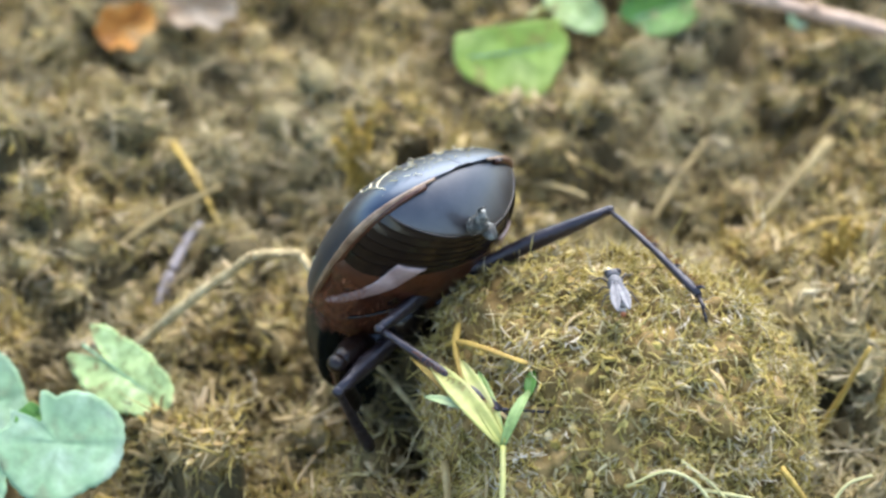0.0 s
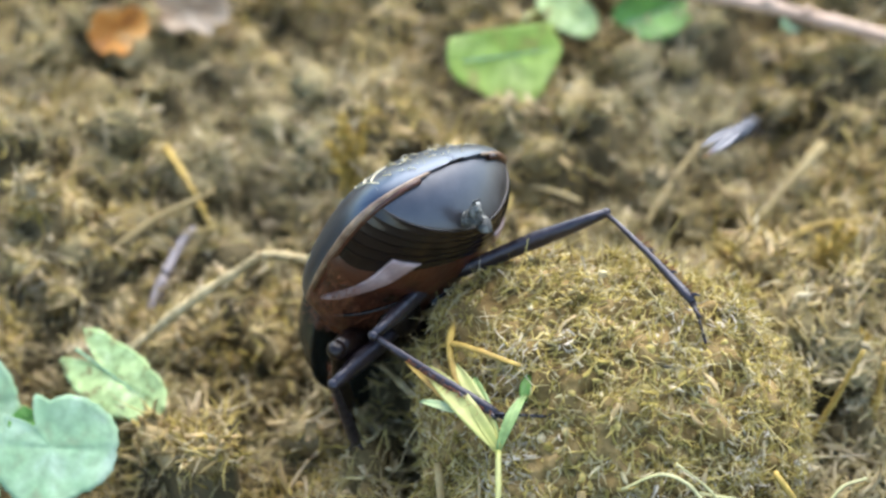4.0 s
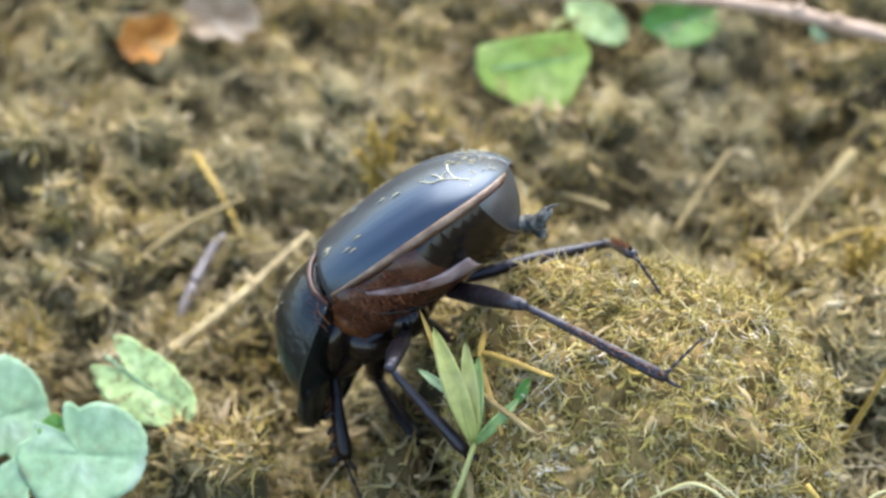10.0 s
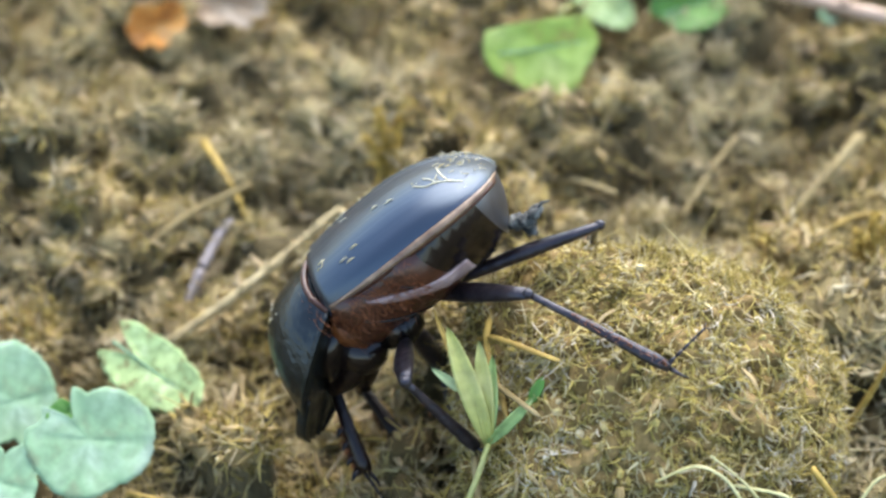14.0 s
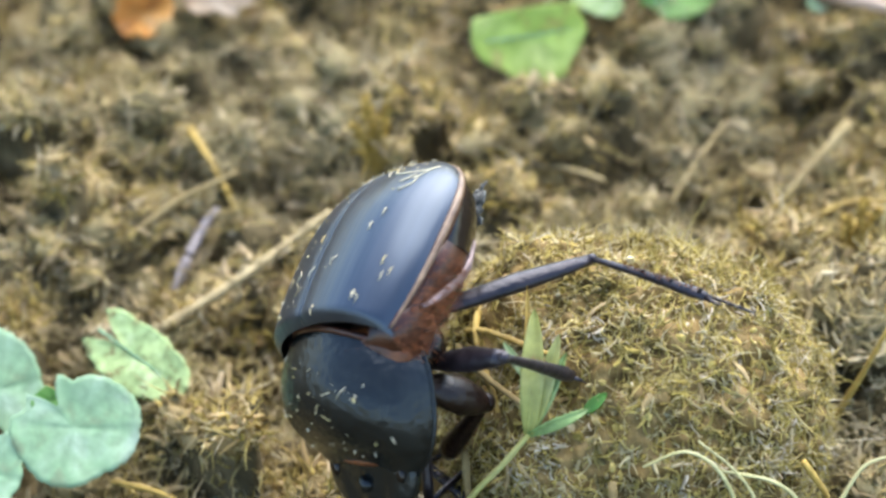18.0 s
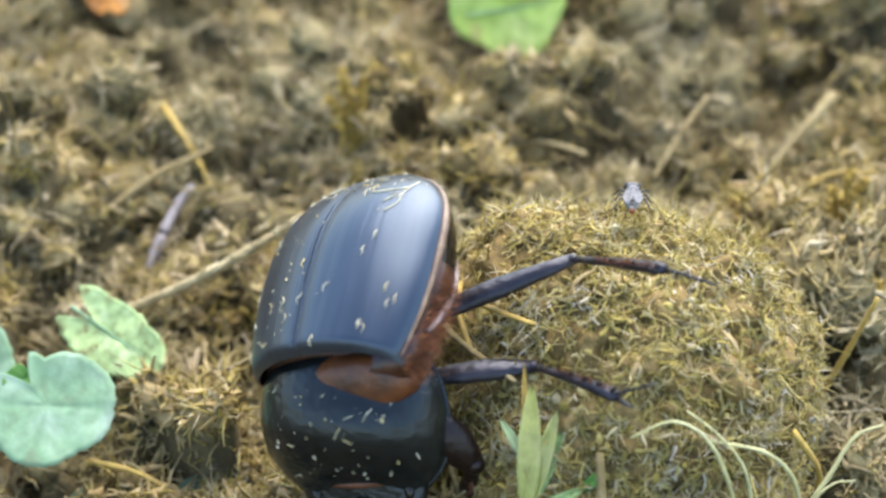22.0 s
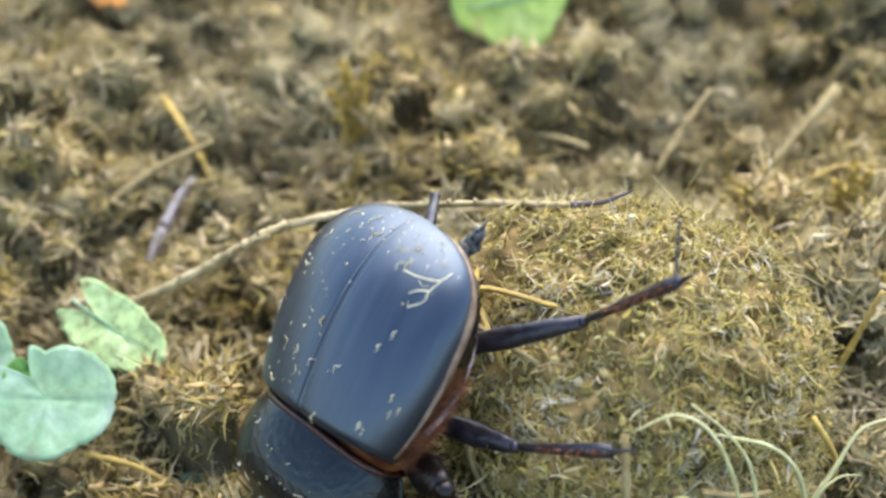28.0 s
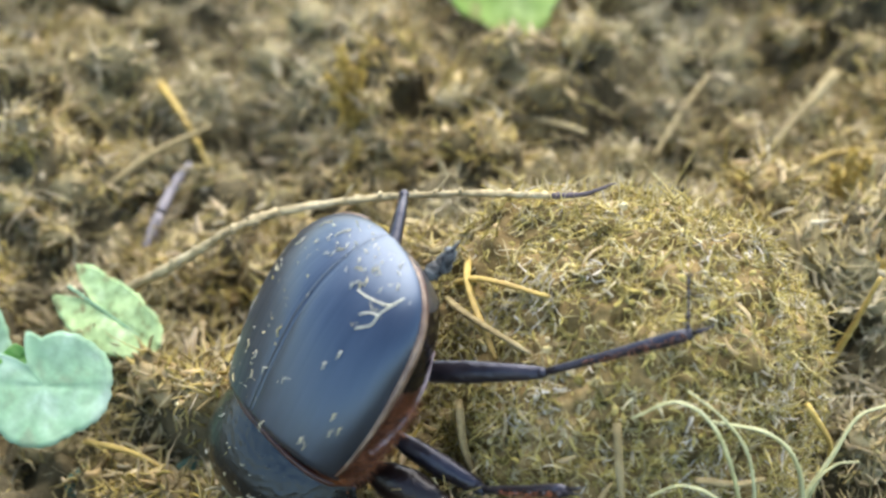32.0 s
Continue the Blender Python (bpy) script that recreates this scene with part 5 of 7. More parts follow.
    walk(legs["HIND_LEFT"][0], [
    (0, at(2.82, -6.59, -2.45, 17.9, 12.5, 98.5)), (0.5, at(2.67, -6.34, -2.33, 17.8, 14.0, 97.4)), (1, at(3.14, -5.68, -2.15, 18.7, 16.8, 102.6)),
    (1.5, at(3.10, -5.48, -2.44, 18.6, 14.8, 102.7)), (2, at(2.89, -5.43, -2.61, 18.3, 13.4, 100.8)), (2.5, at(2.74, -5.11, -2.66, 18.1, 13.7, 99.9)),
    (3, at(2.63, -5.04, -2.58, 18.0, 14.7, 98.8)), (3.5, at(2.44, -5.38, -2.33, 17.7, 16.3, 96.4)), (5.5, at(2.85, -5.96, -2.53, 18.1, 13.0, 99.5)),
    (6, at(2.89, -6.11, -2.54, 18.1, 12.7, 99.7)), (6.5, at(3.07, -5.86, -3.10, 18.3, 8.1, 101.6)), (7, at(3.17, -5.90, -3.42, 18.4, 5.2, 102.5)),
    (7.5, at(2.33, -6.18, -2.96, 17.3, 9.1, 94.7)), (8, at(5.38, -3.11, -2.34, 20.9, 18.6, 136.4)), (8.5, at(6.57, -4.95, -0.65, 22.0, 25.3, 132.2)),
    (9, at(4.30, -5.60, -3.39, 19.5, 5.4, 112.9)), (9.5, at(3.28, -3.91, -3.25, 19.2, 9.6, 109.3)), (10, at(2.68, -1.03, -3.58, 20.4, 14.7, 123.5)),
    (10.5, at(2.97, -1.25, -3.51, 20.5, 14.1, 127.1)), (11, at(3.18, -1.33, -3.44, 20.5, 14.6, 130.3)), (11.5, at(3.43, -1.68, -3.27, 20.7, 15.9, 129.4)),
    (12, at(3.57, -1.77, -3.20, 20.7, 16.3, 130.6)), (12.5, at(3.63, -2.33, -2.90, 20.9, 19.0, 124.9)), (13, at(3.76, -2.24, -2.97, 20.9, 17.8, 127.6)),
    (13.5, at(3.67, -2.10, -3.12, 20.7, 16.2, 128.0)), (14, at(3.57, -1.98, -3.24, 20.5, 14.8, 127.9)), (14.5, at(3.47, -2.12, -3.22, 20.5, 14.8, 124.5)),
    (16.5, at(2.14, -0.10, -3.80, 25.1, 30.2, 160.9)), (17, at(1.80, 0.02, -4.01, 24.8, 28.3, 158.5)), (17.5, at(1.80, 0.02, -4.01, 25.5, 29.9, 156.7)),
    (18, at(2.06, -0.42, -3.79, 31.1, 35.6, 147.5)), (18.5, at(1.89, -0.32, -3.93, 30.5, 34.3, 146.5)), (19, at(1.97, -0.38, -3.86, 30.0, 33.6, 142.9)),
    (19.5, at(2.01, -0.41, -3.86, 28.9, 29.9, 143.2)), (20, at(2.09, -0.51, -3.79, 28.3, 29.1, 138.9)), (20.5, at(2.36, -0.89, -3.44, 28.4, 33.7, 131.8)),
    (21, at(1.95, -0.49, -3.88, 25.1, 23.9, 122.7)), (21.5, at(1.88, -0.40, -3.94, 24.3, 21.2, 119.8)), (22, at(1.85, -0.35, -3.97, 24.2, 20.0, 119.7)),
    (22.5, at(2.02, -0.64, -3.84, 24.2, 20.4, 120.0)), (23, at(1.80, -0.12, -4.01, 24.3, 20.4, 126.9)), (23.5, at(1.80, -0.12, -4.01, 24.6, 20.4, 129.7)),
    (24, at(1.84, -0.17, -3.98, 24.8, 22.5, 129.3)), (24.5, at(1.86, -0.23, -3.97, 22.9, 16.6, 118.7)), (25, at(1.80, -0.12, -4.01, 22.8, 14.2, 118.6)),
    (25.5, at(1.80, -0.12, -4.01, 23.0, 15.5, 119.5)), (27.5, at(1.80, 0.30, -4.00, 20.0, 7.4, 124.4)), (28, at(1.80, 0.30, -4.00, 20.0, 7.3, 126.5)),
    (28.5, at(1.80, 0.30, -4.00, 20.1, 9.9, 125.2)), (29, at(1.80, 0.30, -4.00, 20.2, 10.4, 128.2)), (29.5, at(1.80, 0.30, -4.00, 20.1, 9.8, 128.5)),
    (30, at(2.91, -1.81, -3.64, 19.8, 8.6, 117.7)), (30.5, at(2.49, -1.13, -3.81, 19.7, 7.0, 115.9)), (31, at(1.80, 0.30, -4.00, 19.9, 5.9, 120.4)),
    (31.5, at(2.29, -0.49, -3.78, 20.3, 13.5, 122.1)), (32, at(2.51, -0.73, -3.55, 21.0, 19.6, 124.6)),
])
    walk(legs["HIND_LEFT"][1], [
    (0, at(16.20, 0.00, 0.00, 0.0, 83.1, 36.7)), (0.5, at(16.20, 0.00, 0.00, 0.0, 82.2, 36.2)), (1, at(16.20, 0.00, 0.00, 0.0, 79.7, 31.7)),
    (1.5, at(16.20, 0.00, 0.00, -0.0, 80.5, 43.3)), (2, at(16.20, 0.00, 0.00, -0.0, 81.3, 54.1)), (2.5, at(16.20, 0.00, 0.00, 0.0, 81.4, 65.0)),
    (3, at(16.20, 0.00, 0.00, 0.0, 81.6, 59.4)), (3.5, at(16.20, 0.00, 0.00, -0.0, 81.6, 40.3)), (5.5, at(16.20, 0.00, 0.00, -0.0, 85.9, -19.6)),
    (6, at(16.20, 0.00, 0.00, 0.0, 87.5, 13.7)), (6.5, at(16.20, 0.00, 0.00, 0.0, 87.1, -136.7)), (7, at(16.20, 0.00, 0.00, -0.0, 82.9, -148.9)),
    (7.5, at(16.20, 0.00, 0.00, -0.0, 84.4, -150.8)), (8, at(16.20, 0.00, 0.00, 0.0, 65.3, 34.2)), (8.5, at(16.20, 0.00, 0.00, 0.0, 45.2, 28.8)),
    (9, at(16.20, 0.00, 0.00, 0.0, 63.5, 24.1)), (9.5, at(16.20, 0.00, 0.00, 0.0, 58.9, 25.8)), (10, at(16.20, 0.00, 0.00, 0.0, 53.9, 7.8)),
    (10.5, at(16.20, 0.00, 0.00, -0.0, 53.2, 3.1)), (11, at(16.20, 0.00, 0.00, 0.0, 51.3, 0.4)), (11.5, at(16.20, 0.00, 0.00, 0.0, 49.6, -1.1)),
    (12, at(16.20, 0.00, 0.00, 0.0, 47.2, -2.4)), (12.5, at(16.20, 0.00, 0.00, 0.0, 44.5, -2.1)), (13, at(16.20, 0.00, 0.00, -0.0, 42.4, -7.1)),
    (13.5, at(16.20, 0.00, 0.00, 0.0, 44.2, -7.0)), (14, at(16.20, 0.00, 0.00, 0.0, 45.5, -6.2)), (14.5, at(16.20, 0.00, 0.00, 0.0, 46.3, -5.2)),
    (16.5, at(16.20, 0.00, 0.00, 0.0, -13.2, -65.0)), (17, at(16.20, 0.00, 0.00, 0.0, -11.7, -64.4)), (17.5, at(16.20, 0.00, 0.00, 0.0, -14.4, -64.0)),
    (18, at(16.20, 0.00, 0.00, 0.0, -22.3, -65.5)), (18.5, at(16.20, 0.00, 0.00, -0.0, -29.6, -67.7)), (19, at(16.20, 0.00, 0.00, 0.0, -37.6, -68.5)),
    (19.5, at(16.20, 0.00, 0.00, 0.0, -34.7, -65.9)), (20, at(16.20, 0.00, 0.00, 0.0, -34.6, -61.4)), (20.5, at(16.20, 0.00, 0.00, 0.0, -39.2, -57.6)),
    (21, at(16.20, 0.00, 0.00, 0.0, -42.7, -53.8)), (21.5, at(16.20, 0.00, 0.00, 0.0, -42.1, -50.5)), (22, at(16.20, 0.00, 0.00, 0.0, -42.1, -46.2)),
    (22.5, at(16.20, 0.00, 0.00, 0.0, -42.7, -32.6)), (23, at(16.20, 0.00, 0.00, 0.0, -41.1, -20.8)), (23.5, at(16.20, 0.00, 0.00, 0.0, -40.2, -23.2)),
    (24, at(16.20, 0.00, 0.00, 0.0, -41.6, -24.3)), (24.5, at(16.20, 0.00, 0.00, 0.0, -40.2, -19.2)), (25, at(16.20, 0.00, 0.00, 0.0, -37.3, -18.1)),
    (25.5, at(16.20, 0.00, 0.00, 0.0, -37.9, -15.1)), (27.5, at(16.20, 0.00, 0.00, 0.0, -28.8, 9.8)), (28, at(16.20, 0.00, 0.00, 0.0, -29.4, 9.2)),
    (28.5, at(16.20, 0.00, 0.00, 0.0, -29.1, 11.6)), (29, at(16.20, 0.00, 0.00, 0.0, -29.9, 9.1)), (29.5, at(16.20, 0.00, 0.00, 0.0, -30.5, 8.7)),
    (30, at(16.20, 0.00, 0.00, 0.0, 21.0, 8.9)), (30.5, at(16.20, 0.00, 0.00, -0.0, 41.0, 13.0)), (31, at(16.20, 0.00, 0.00, 0.0, 57.4, 13.7)),
    (31.5, at(16.20, 0.00, 0.00, 0.0, 29.2, 13.0)), (32, at(16.20, 0.00, 0.00, 0.0, -2.1, 14.3)),
])
    walk(legs["HIND_LEFT"][2], [
    (0, at(17.42, 0.91, -12.61, -67.5, 116.2, -25.4)), (0.5, at(17.59, 1.02, -12.58, -67.0, 115.2, -25.4)), (1, at(18.13, 1.19, -12.50, -65.1, 112.6, -27.7)),
    (1.5, at(17.73, 1.44, -12.53, -77.2, 114.6, -28.4)), (2, at(17.33, 1.56, -12.55, -86.6, 116.0, -27.9)), (2.5, at(17.00, 1.72, -12.56, -95.2, 117.0, -26.4)),
    (3, at(17.14, 1.60, -12.56, -88.7, 115.7, -25.1)), (3.5, at(17.61, 1.20, -12.56, -70.5, 113.3, -25.2)), (5.5, at(17.06, -0.30, -12.67, 2.0, 114.6, -17.8)),
    (6, at(16.74, 0.13, -12.69, -41.8, 116.7, -24.1)), (6.5, at(15.73, -0.44, -12.68, 112.1, 119.6, -23.2)), (7, at(14.86, -0.81, -12.60, 122.6, 121.9, -25.5)),
    (7.5, at(15.12, -0.60, -12.64, -61.7, 59.1, 148.5)), (8, at(20.59, 2.98, -11.54, 48.9, 11.6, 77.4)), (8.5, at(24.04, 4.31, -9.01, 37.8, 11.3, 85.8)),
    (9, at(21.37, 2.31, -11.37, 55.4, 15.4, 85.7)), (9.5, at(22.11, 2.86, -10.87, 50.7, 11.9, 84.4)), (10, at(23.61, 1.02, -10.26, 47.5, 11.7, 69.8)),
    (10.5, at(23.80, 0.41, -10.17, 47.3, 12.9, 66.9)), (11, at(24.14, 0.06, -9.91, 45.8, 12.3, 64.5)), (11.5, at(24.43, -0.16, -9.67, 44.6, 12.5, 64.2)),
    (12, at(24.82, -0.36, -9.32, 42.4, 11.5, 62.4)), (12.5, at(25.25, -0.33, -8.90, 40.3, 11.8, 64.1)), (13, at(25.51, -1.16, -8.56, 38.5, 11.6, 59.6)),
    (13.5, at(25.24, -1.11, -8.85, 40.1, 11.6, 59.3)), (14, at(25.05, -0.96, -9.06, 41.0, 10.7, 58.8)), (14.5, at(24.94, -0.80, -9.18, 41.5, 10.0, 58.9)),
    (16.5, at(21.43, -11.21, 2.90, -8.5, 25.5, -33.6)), (17, at(21.57, -11.22, 2.58, -7.2, 26.1, -34.5)), (17.5, at(21.59, -11.06, 3.16, -8.3, 25.6, -36.9)),
    (18, at(21.07, -10.69, 4.82, -12.7, 21.1, -39.4)), (18.5, at(20.39, -10.22, 6.27, -18.9, 21.7, -41.1)), (19, at(19.89, -9.36, 7.75, -28.0, 21.3, -40.3)),
    (19.5, at(20.46, -9.53, 7.23, -24.3, 23.4, -39.9)), (20, at(21.20, -9.18, 7.21, -21.1, 23.4, -39.6)), (20.5, at(21.47, -8.31, 8.03, -23.1, 22.4, -38.3)),
    (21, at(21.71, -7.53, 8.61, -17.0, 23.2, -43.1)), (21.5, at(22.19, -7.27, 8.51, -12.1, 24.1, -43.0)), (22, at(22.72, -6.80, 8.51, -6.4, 24.1, -42.3)),
    (22.5, at(24.06, -5.03, 8.61, 14.1, 23.2, -41.4)), (23, at(25.15, -3.40, 8.35, -22.9, 12.7, 1.9)), (23.5, at(25.12, -3.82, 8.20, -22.7, 12.3, 0.6)),
    (24, at(24.86, -3.91, 8.43, -24.9, 11.4, 1.1)), (24.5, at(25.36, -3.19, 8.20, -17.2, 15.2, -3.2)), (25, at(25.80, -3.14, 7.70, -14.6, 17.3, -3.6)),
    (25.5, at(25.88, -2.61, 7.80, -12.8, 17.1, -2.8)), (27.5, at(27.17, 1.89, 6.12, -27.6, 11.5, 72.0)), (28, at(27.12, 1.77, 6.23, -27.9, 9.9, 71.0)),
    (28.5, at(27.07, 2.23, 6.18, -27.4, 10.8, 71.6)), (29, at(27.07, 1.74, 6.33, -28.1, 9.1, 70.2)), (29.5, at(27.02, 1.66, 6.45, -28.6, 7.2, 71.4)),
    (30, at(27.91, 1.83, -4.55, 20.1, 8.4, 82.4)), (30.5, at(25.54, 2.16, -8.33, 38.5, 8.8, 83.9)), (31, at(22.85, 1.62, -10.70, 53.0, 10.4, 81.5)),
    (31.5, at(27.00, 2.49, -6.20, 27.2, 11.0, 82.5)), (32, at(28.50, 3.13, 0.47, -2.0, 10.4, 81.6)),
])
    walk(legs["MID_LEFT"][0], [
    (0, at(5.50, 3.00, -5.50, 15.8, 15.0, 87.0)), (0.5, at(5.50, 3.00, -5.50, 15.7, 15.6, 86.6)), (1, at(5.50, 3.00, -5.50, 17.5, 16.7, 95.5)),
    (1.5, at(5.50, 3.00, -5.50, 17.6, 14.2, 96.6)), (2, at(5.50, 3.00, -5.50, 17.2, 12.5, 94.6)), (2.5, at(5.50, 3.00, -5.50, 17.3, 12.2, 94.9)),
    (3, at(5.50, 3.00, -5.50, 17.1, 12.3, 93.6)), (3.5, at(5.50, 3.00, -5.50, 16.1, 14.1, 88.7)), (5.5, at(5.50, 3.00, -5.50, 16.4, 10.1, 90.1)),
    (6, at(5.50, 3.00, -5.50, 16.2, 12.3, 89.0)), (6.5, at(5.50, 3.00, -5.50, 17.1, 9.5, 93.5)), (7, at(5.50, 3.00, -5.50, 17.1, 9.7, 93.9)),
    (7.5, at(5.50, 3.00, -5.50, 14.8, 19.3, 82.1)), (8, at(5.50, 3.00, -5.50, -17.9, -9.1, -25.3)), (8.5, at(5.50, 3.00, -5.50, -18.4, -1.3, -32.9)),
    (9, at(5.50, 3.00, -5.50, -20.7, 19.8, -51.1)), (9.5, at(5.50, 3.00, -5.50, -4.6, 28.0, 20.3)), (10, at(5.50, 3.00, -5.50, 15.9, 3.1, 86.7)),
    (10.5, at(5.50, 3.00, -5.50, 16.8, 0.8, 90.6)), (11, at(5.50, 3.00, -5.50, 17.2, 1.7, 93.6)), (11.5, at(5.50, 3.00, -5.50, 16.7, 3.2, 90.8)),
    (12, at(5.50, 3.00, -5.50, 16.7, 5.1, 91.1)), (12.5, at(5.50, 3.00, -5.50, 14.7, 8.4, 81.9)), (13, at(5.50, 3.00, -5.50, 15.3, 7.3, 84.4)),
    (13.5, at(5.50, 3.00, -5.50, 15.7, 6.6, 86.1)), (14, at(5.50, 3.00, -5.50, 15.8, 7.5, 86.7)), (14.5, at(5.50, 3.00, -5.50, 14.7, 10.4, 82.1)),
    (16.5, at(5.50, 2.61, -5.70, 19.4, 2.4, 102.1)), (17, at(5.50, 2.61, -5.70, 19.5, 0.1, 102.1)), (17.5, at(5.50, 2.61, -5.70, 19.3, 2.7, 101.2)),
    (18, at(5.50, 2.21, -5.86, 15.4, 5.5, 85.6)), (18.5, at(5.50, 2.21, -5.86, 16.9, -0.5, 88.6)), (19, at(5.50, 2.21, -5.86, 16.5, -3.3, 86.4)),
    (19.5, at(5.50, 2.21, -5.86, 15.2, 4.9, 84.9)), (20, at(5.50, 2.21, -5.86, 12.1, 13.0, 77.5)), (20.5, at(5.50, 2.21, -5.86, 17.7, 0.9, 91.7)),
    (21, at(5.50, 2.21, -5.86, -5.9, 37.6, 107.6)), (21.5, at(5.50, 2.21, -5.86, -5.3, 35.2, 108.1)), (22, at(5.50, 2.21, -5.86, -5.4, 34.0, 111.0)),
    (22.5, at(5.50, 2.21, -5.86, -9.8, 36.1, 114.1)), (23, at(5.50, 2.41, -5.78, 16.0, 42.8, 84.3)), (23.5, at(5.50, 2.41, -5.78, 18.5, 44.0, 90.9)),
    (24, at(5.50, 2.41, -5.78, 16.8, 48.7, 84.4)), (24.5, at(5.50, 2.41, -5.78, 12.8, 33.5, 77.8)), (25, at(5.50, 2.41, -5.78, 18.7, -8.8, 92.3)),
    (25.5, at(5.50, 2.41, -5.78, 18.0, 13.4, 95.4)), (27.5, at(5.50, 3.00, -5.50, 18.1, 4.5, 99.6)), (28, at(5.50, 3.00, -5.50, 18.4, 4.6, 101.7)),
    (28.5, at(5.50, 3.00, -5.50, 18.0, 6.1, 98.9)), (29, at(5.50, 3.00, -5.50, 17.2, 15.9, 94.1)), (29.5, at(5.50, 3.00, -5.50, 16.3, 22.2, 88.3)),
    (30, at(5.50, 3.00, -5.50, 16.8, 31.8, 87.2)), (30.5, at(5.50, 3.00, -5.50, 15.8, 37.0, 81.6)), (31, at(5.50, 3.00, -5.50, 18.8, 39.8, 91.0)),
    (31.5, at(5.50, 3.00, -5.50, 17.5, 35.2, 88.6)), (32, at(5.50, 3.00, -5.50, 18.0, 29.9, 93.5)),
])
    walk(legs["MID_LEFT"][1], [
    (0, at(9.50, 0.00, 0.00, 0.0, 14.4, -112.3)), (0.5, at(9.50, 0.00, 0.00, -0.0, 14.3, -111.5)), (1, at(9.50, 0.00, 0.00, 0.0, 15.6, -109.1)),
    (1.5, at(9.50, 0.00, 0.00, 0.0, 15.3, -110.5)), (2, at(9.50, 0.00, 0.00, -0.0, 14.1, -112.2)), (2.5, at(9.50, 0.00, 0.00, 0.0, 13.4, -110.9)),
    (3, at(9.50, 0.00, 0.00, -0.0, 12.1, -111.1)), (3.5, at(9.50, 0.00, 0.00, 0.0, 11.0, -112.1)), (5.5, at(9.50, 0.00, 0.00, 0.0, 3.1, -116.3)),
    (6, at(9.50, 0.00, 0.00, 0.0, 4.7, -118.2)), (6.5, at(9.50, 0.00, 0.00, 0.0, 3.0, -117.7)), (7, at(9.50, 0.00, 0.00, 0.0, 2.2, -119.4)),
    (7.5, at(9.50, 0.00, 0.00, 0.0, 6.7, -116.1)), (8, at(9.50, 0.00, 0.00, 0.0, 48.1, 147.6)), (8.5, at(9.50, 0.00, 0.00, 0.0, 80.1, 143.0)),
    (9, at(9.50, 0.00, 0.00, 0.0, 49.7, 0.7)), (9.5, at(9.50, 0.00, 0.00, 0.0, 73.0, -128.7)), (10, at(9.50, 0.00, 0.00, -0.0, 73.4, -126.9)),
    (10.5, at(9.50, 0.00, 0.00, 0.0, 69.2, -132.9)), (11, at(9.50, 0.00, 0.00, 0.0, 68.1, -134.3)), (11.5, at(9.50, 0.00, 0.00, 0.0, 66.4, -135.1)),
    (12, at(9.50, 0.00, 0.00, 0.0, 66.8, -135.9)), (12.5, at(9.50, 0.00, 0.00, 0.0, 66.6, -132.0)), (13, at(9.50, 0.00, 0.00, 0.0, 64.6, -137.8)),
    (13.5, at(9.50, 0.00, 0.00, -0.0, 64.7, -140.1)), (14, at(9.50, 0.00, 0.00, 0.0, 65.5, -143.5)), (14.5, at(9.50, 0.00, 0.00, 0.0, 65.6, -146.1)),
    (16.5, at(9.50, 0.00, 0.00, -0.0, 67.6, 148.4)), (17, at(9.50, 0.00, 0.00, 0.0, 70.5, 142.6)), (17.5, at(9.50, 0.00, 0.00, 0.0, 73.3, 135.0)),
    (18, at(9.50, 0.00, 0.00, 0.0, 68.8, 151.9)), (18.5, at(9.50, 0.00, 0.00, 0.0, 72.2, 157.6)), (19, at(9.50, 0.00, 0.00, 0.0, 75.2, 161.3)),
    (19.5, at(9.50, 0.00, 0.00, 0.0, 86.3, 176.3)), (20, at(9.50, 0.00, 0.00, 0.0, 80.0, -23.6)), (20.5, at(9.50, 0.00, 0.00, 0.0, 58.8, -73.4)),
    (21, at(9.50, 0.00, -0.00, -3.4, -19.6, -46.3)), (21.5, at(9.50, -0.00, -0.00, -4.4, -19.5, -49.4)), (22, at(9.50, 0.00, 0.00, -4.9, -18.5, -50.3)),
    (22.5, at(9.50, 0.00, -0.00, -3.9, -18.7, -44.5)), (23, at(9.50, 0.00, 0.00, 0.0, -44.0, 9.7)), (23.5, at(9.50, 0.00, 0.00, 0.0, -46.0, 3.8)),
    (24, at(9.50, 0.00, 0.00, 0.0, -49.1, 13.8)), (24.5, at(9.50, 0.00, 0.00, -0.0, -51.0, 9.8)), (25, at(9.50, 0.00, 0.00, 0.0, 13.2, -30.3)),
    (25.5, at(9.50, 0.00, 0.00, 0.0, -24.0, -18.2)), (27.5, at(9.50, 0.00, 0.00, 0.0, -7.1, 14.9)), (28, at(9.50, 0.00, 0.00, 0.0, -7.1, 14.9)),
    (28.5, at(9.50, 0.00, 0.00, -0.0, -9.5, 13.5)), (29, at(9.50, 0.00, 0.00, 0.0, -23.0, 26.8)), (29.5, at(9.50, 0.00, 0.00, -0.0, -31.0, 36.0)),
    (30, at(9.50, 0.00, 0.00, 0.0, -38.0, 40.5)), (30.5, at(9.50, 0.00, 0.00, 0.0, -33.4, 51.9)), (31, at(9.50, 0.00, 0.00, 0.0, -33.1, 48.9)),
    (31.5, at(9.50, 0.00, 0.00, 0.0, -23.7, 48.6)), (32, at(9.50, 0.00, 0.00, 0.0, -20.2, 41.1)),
])
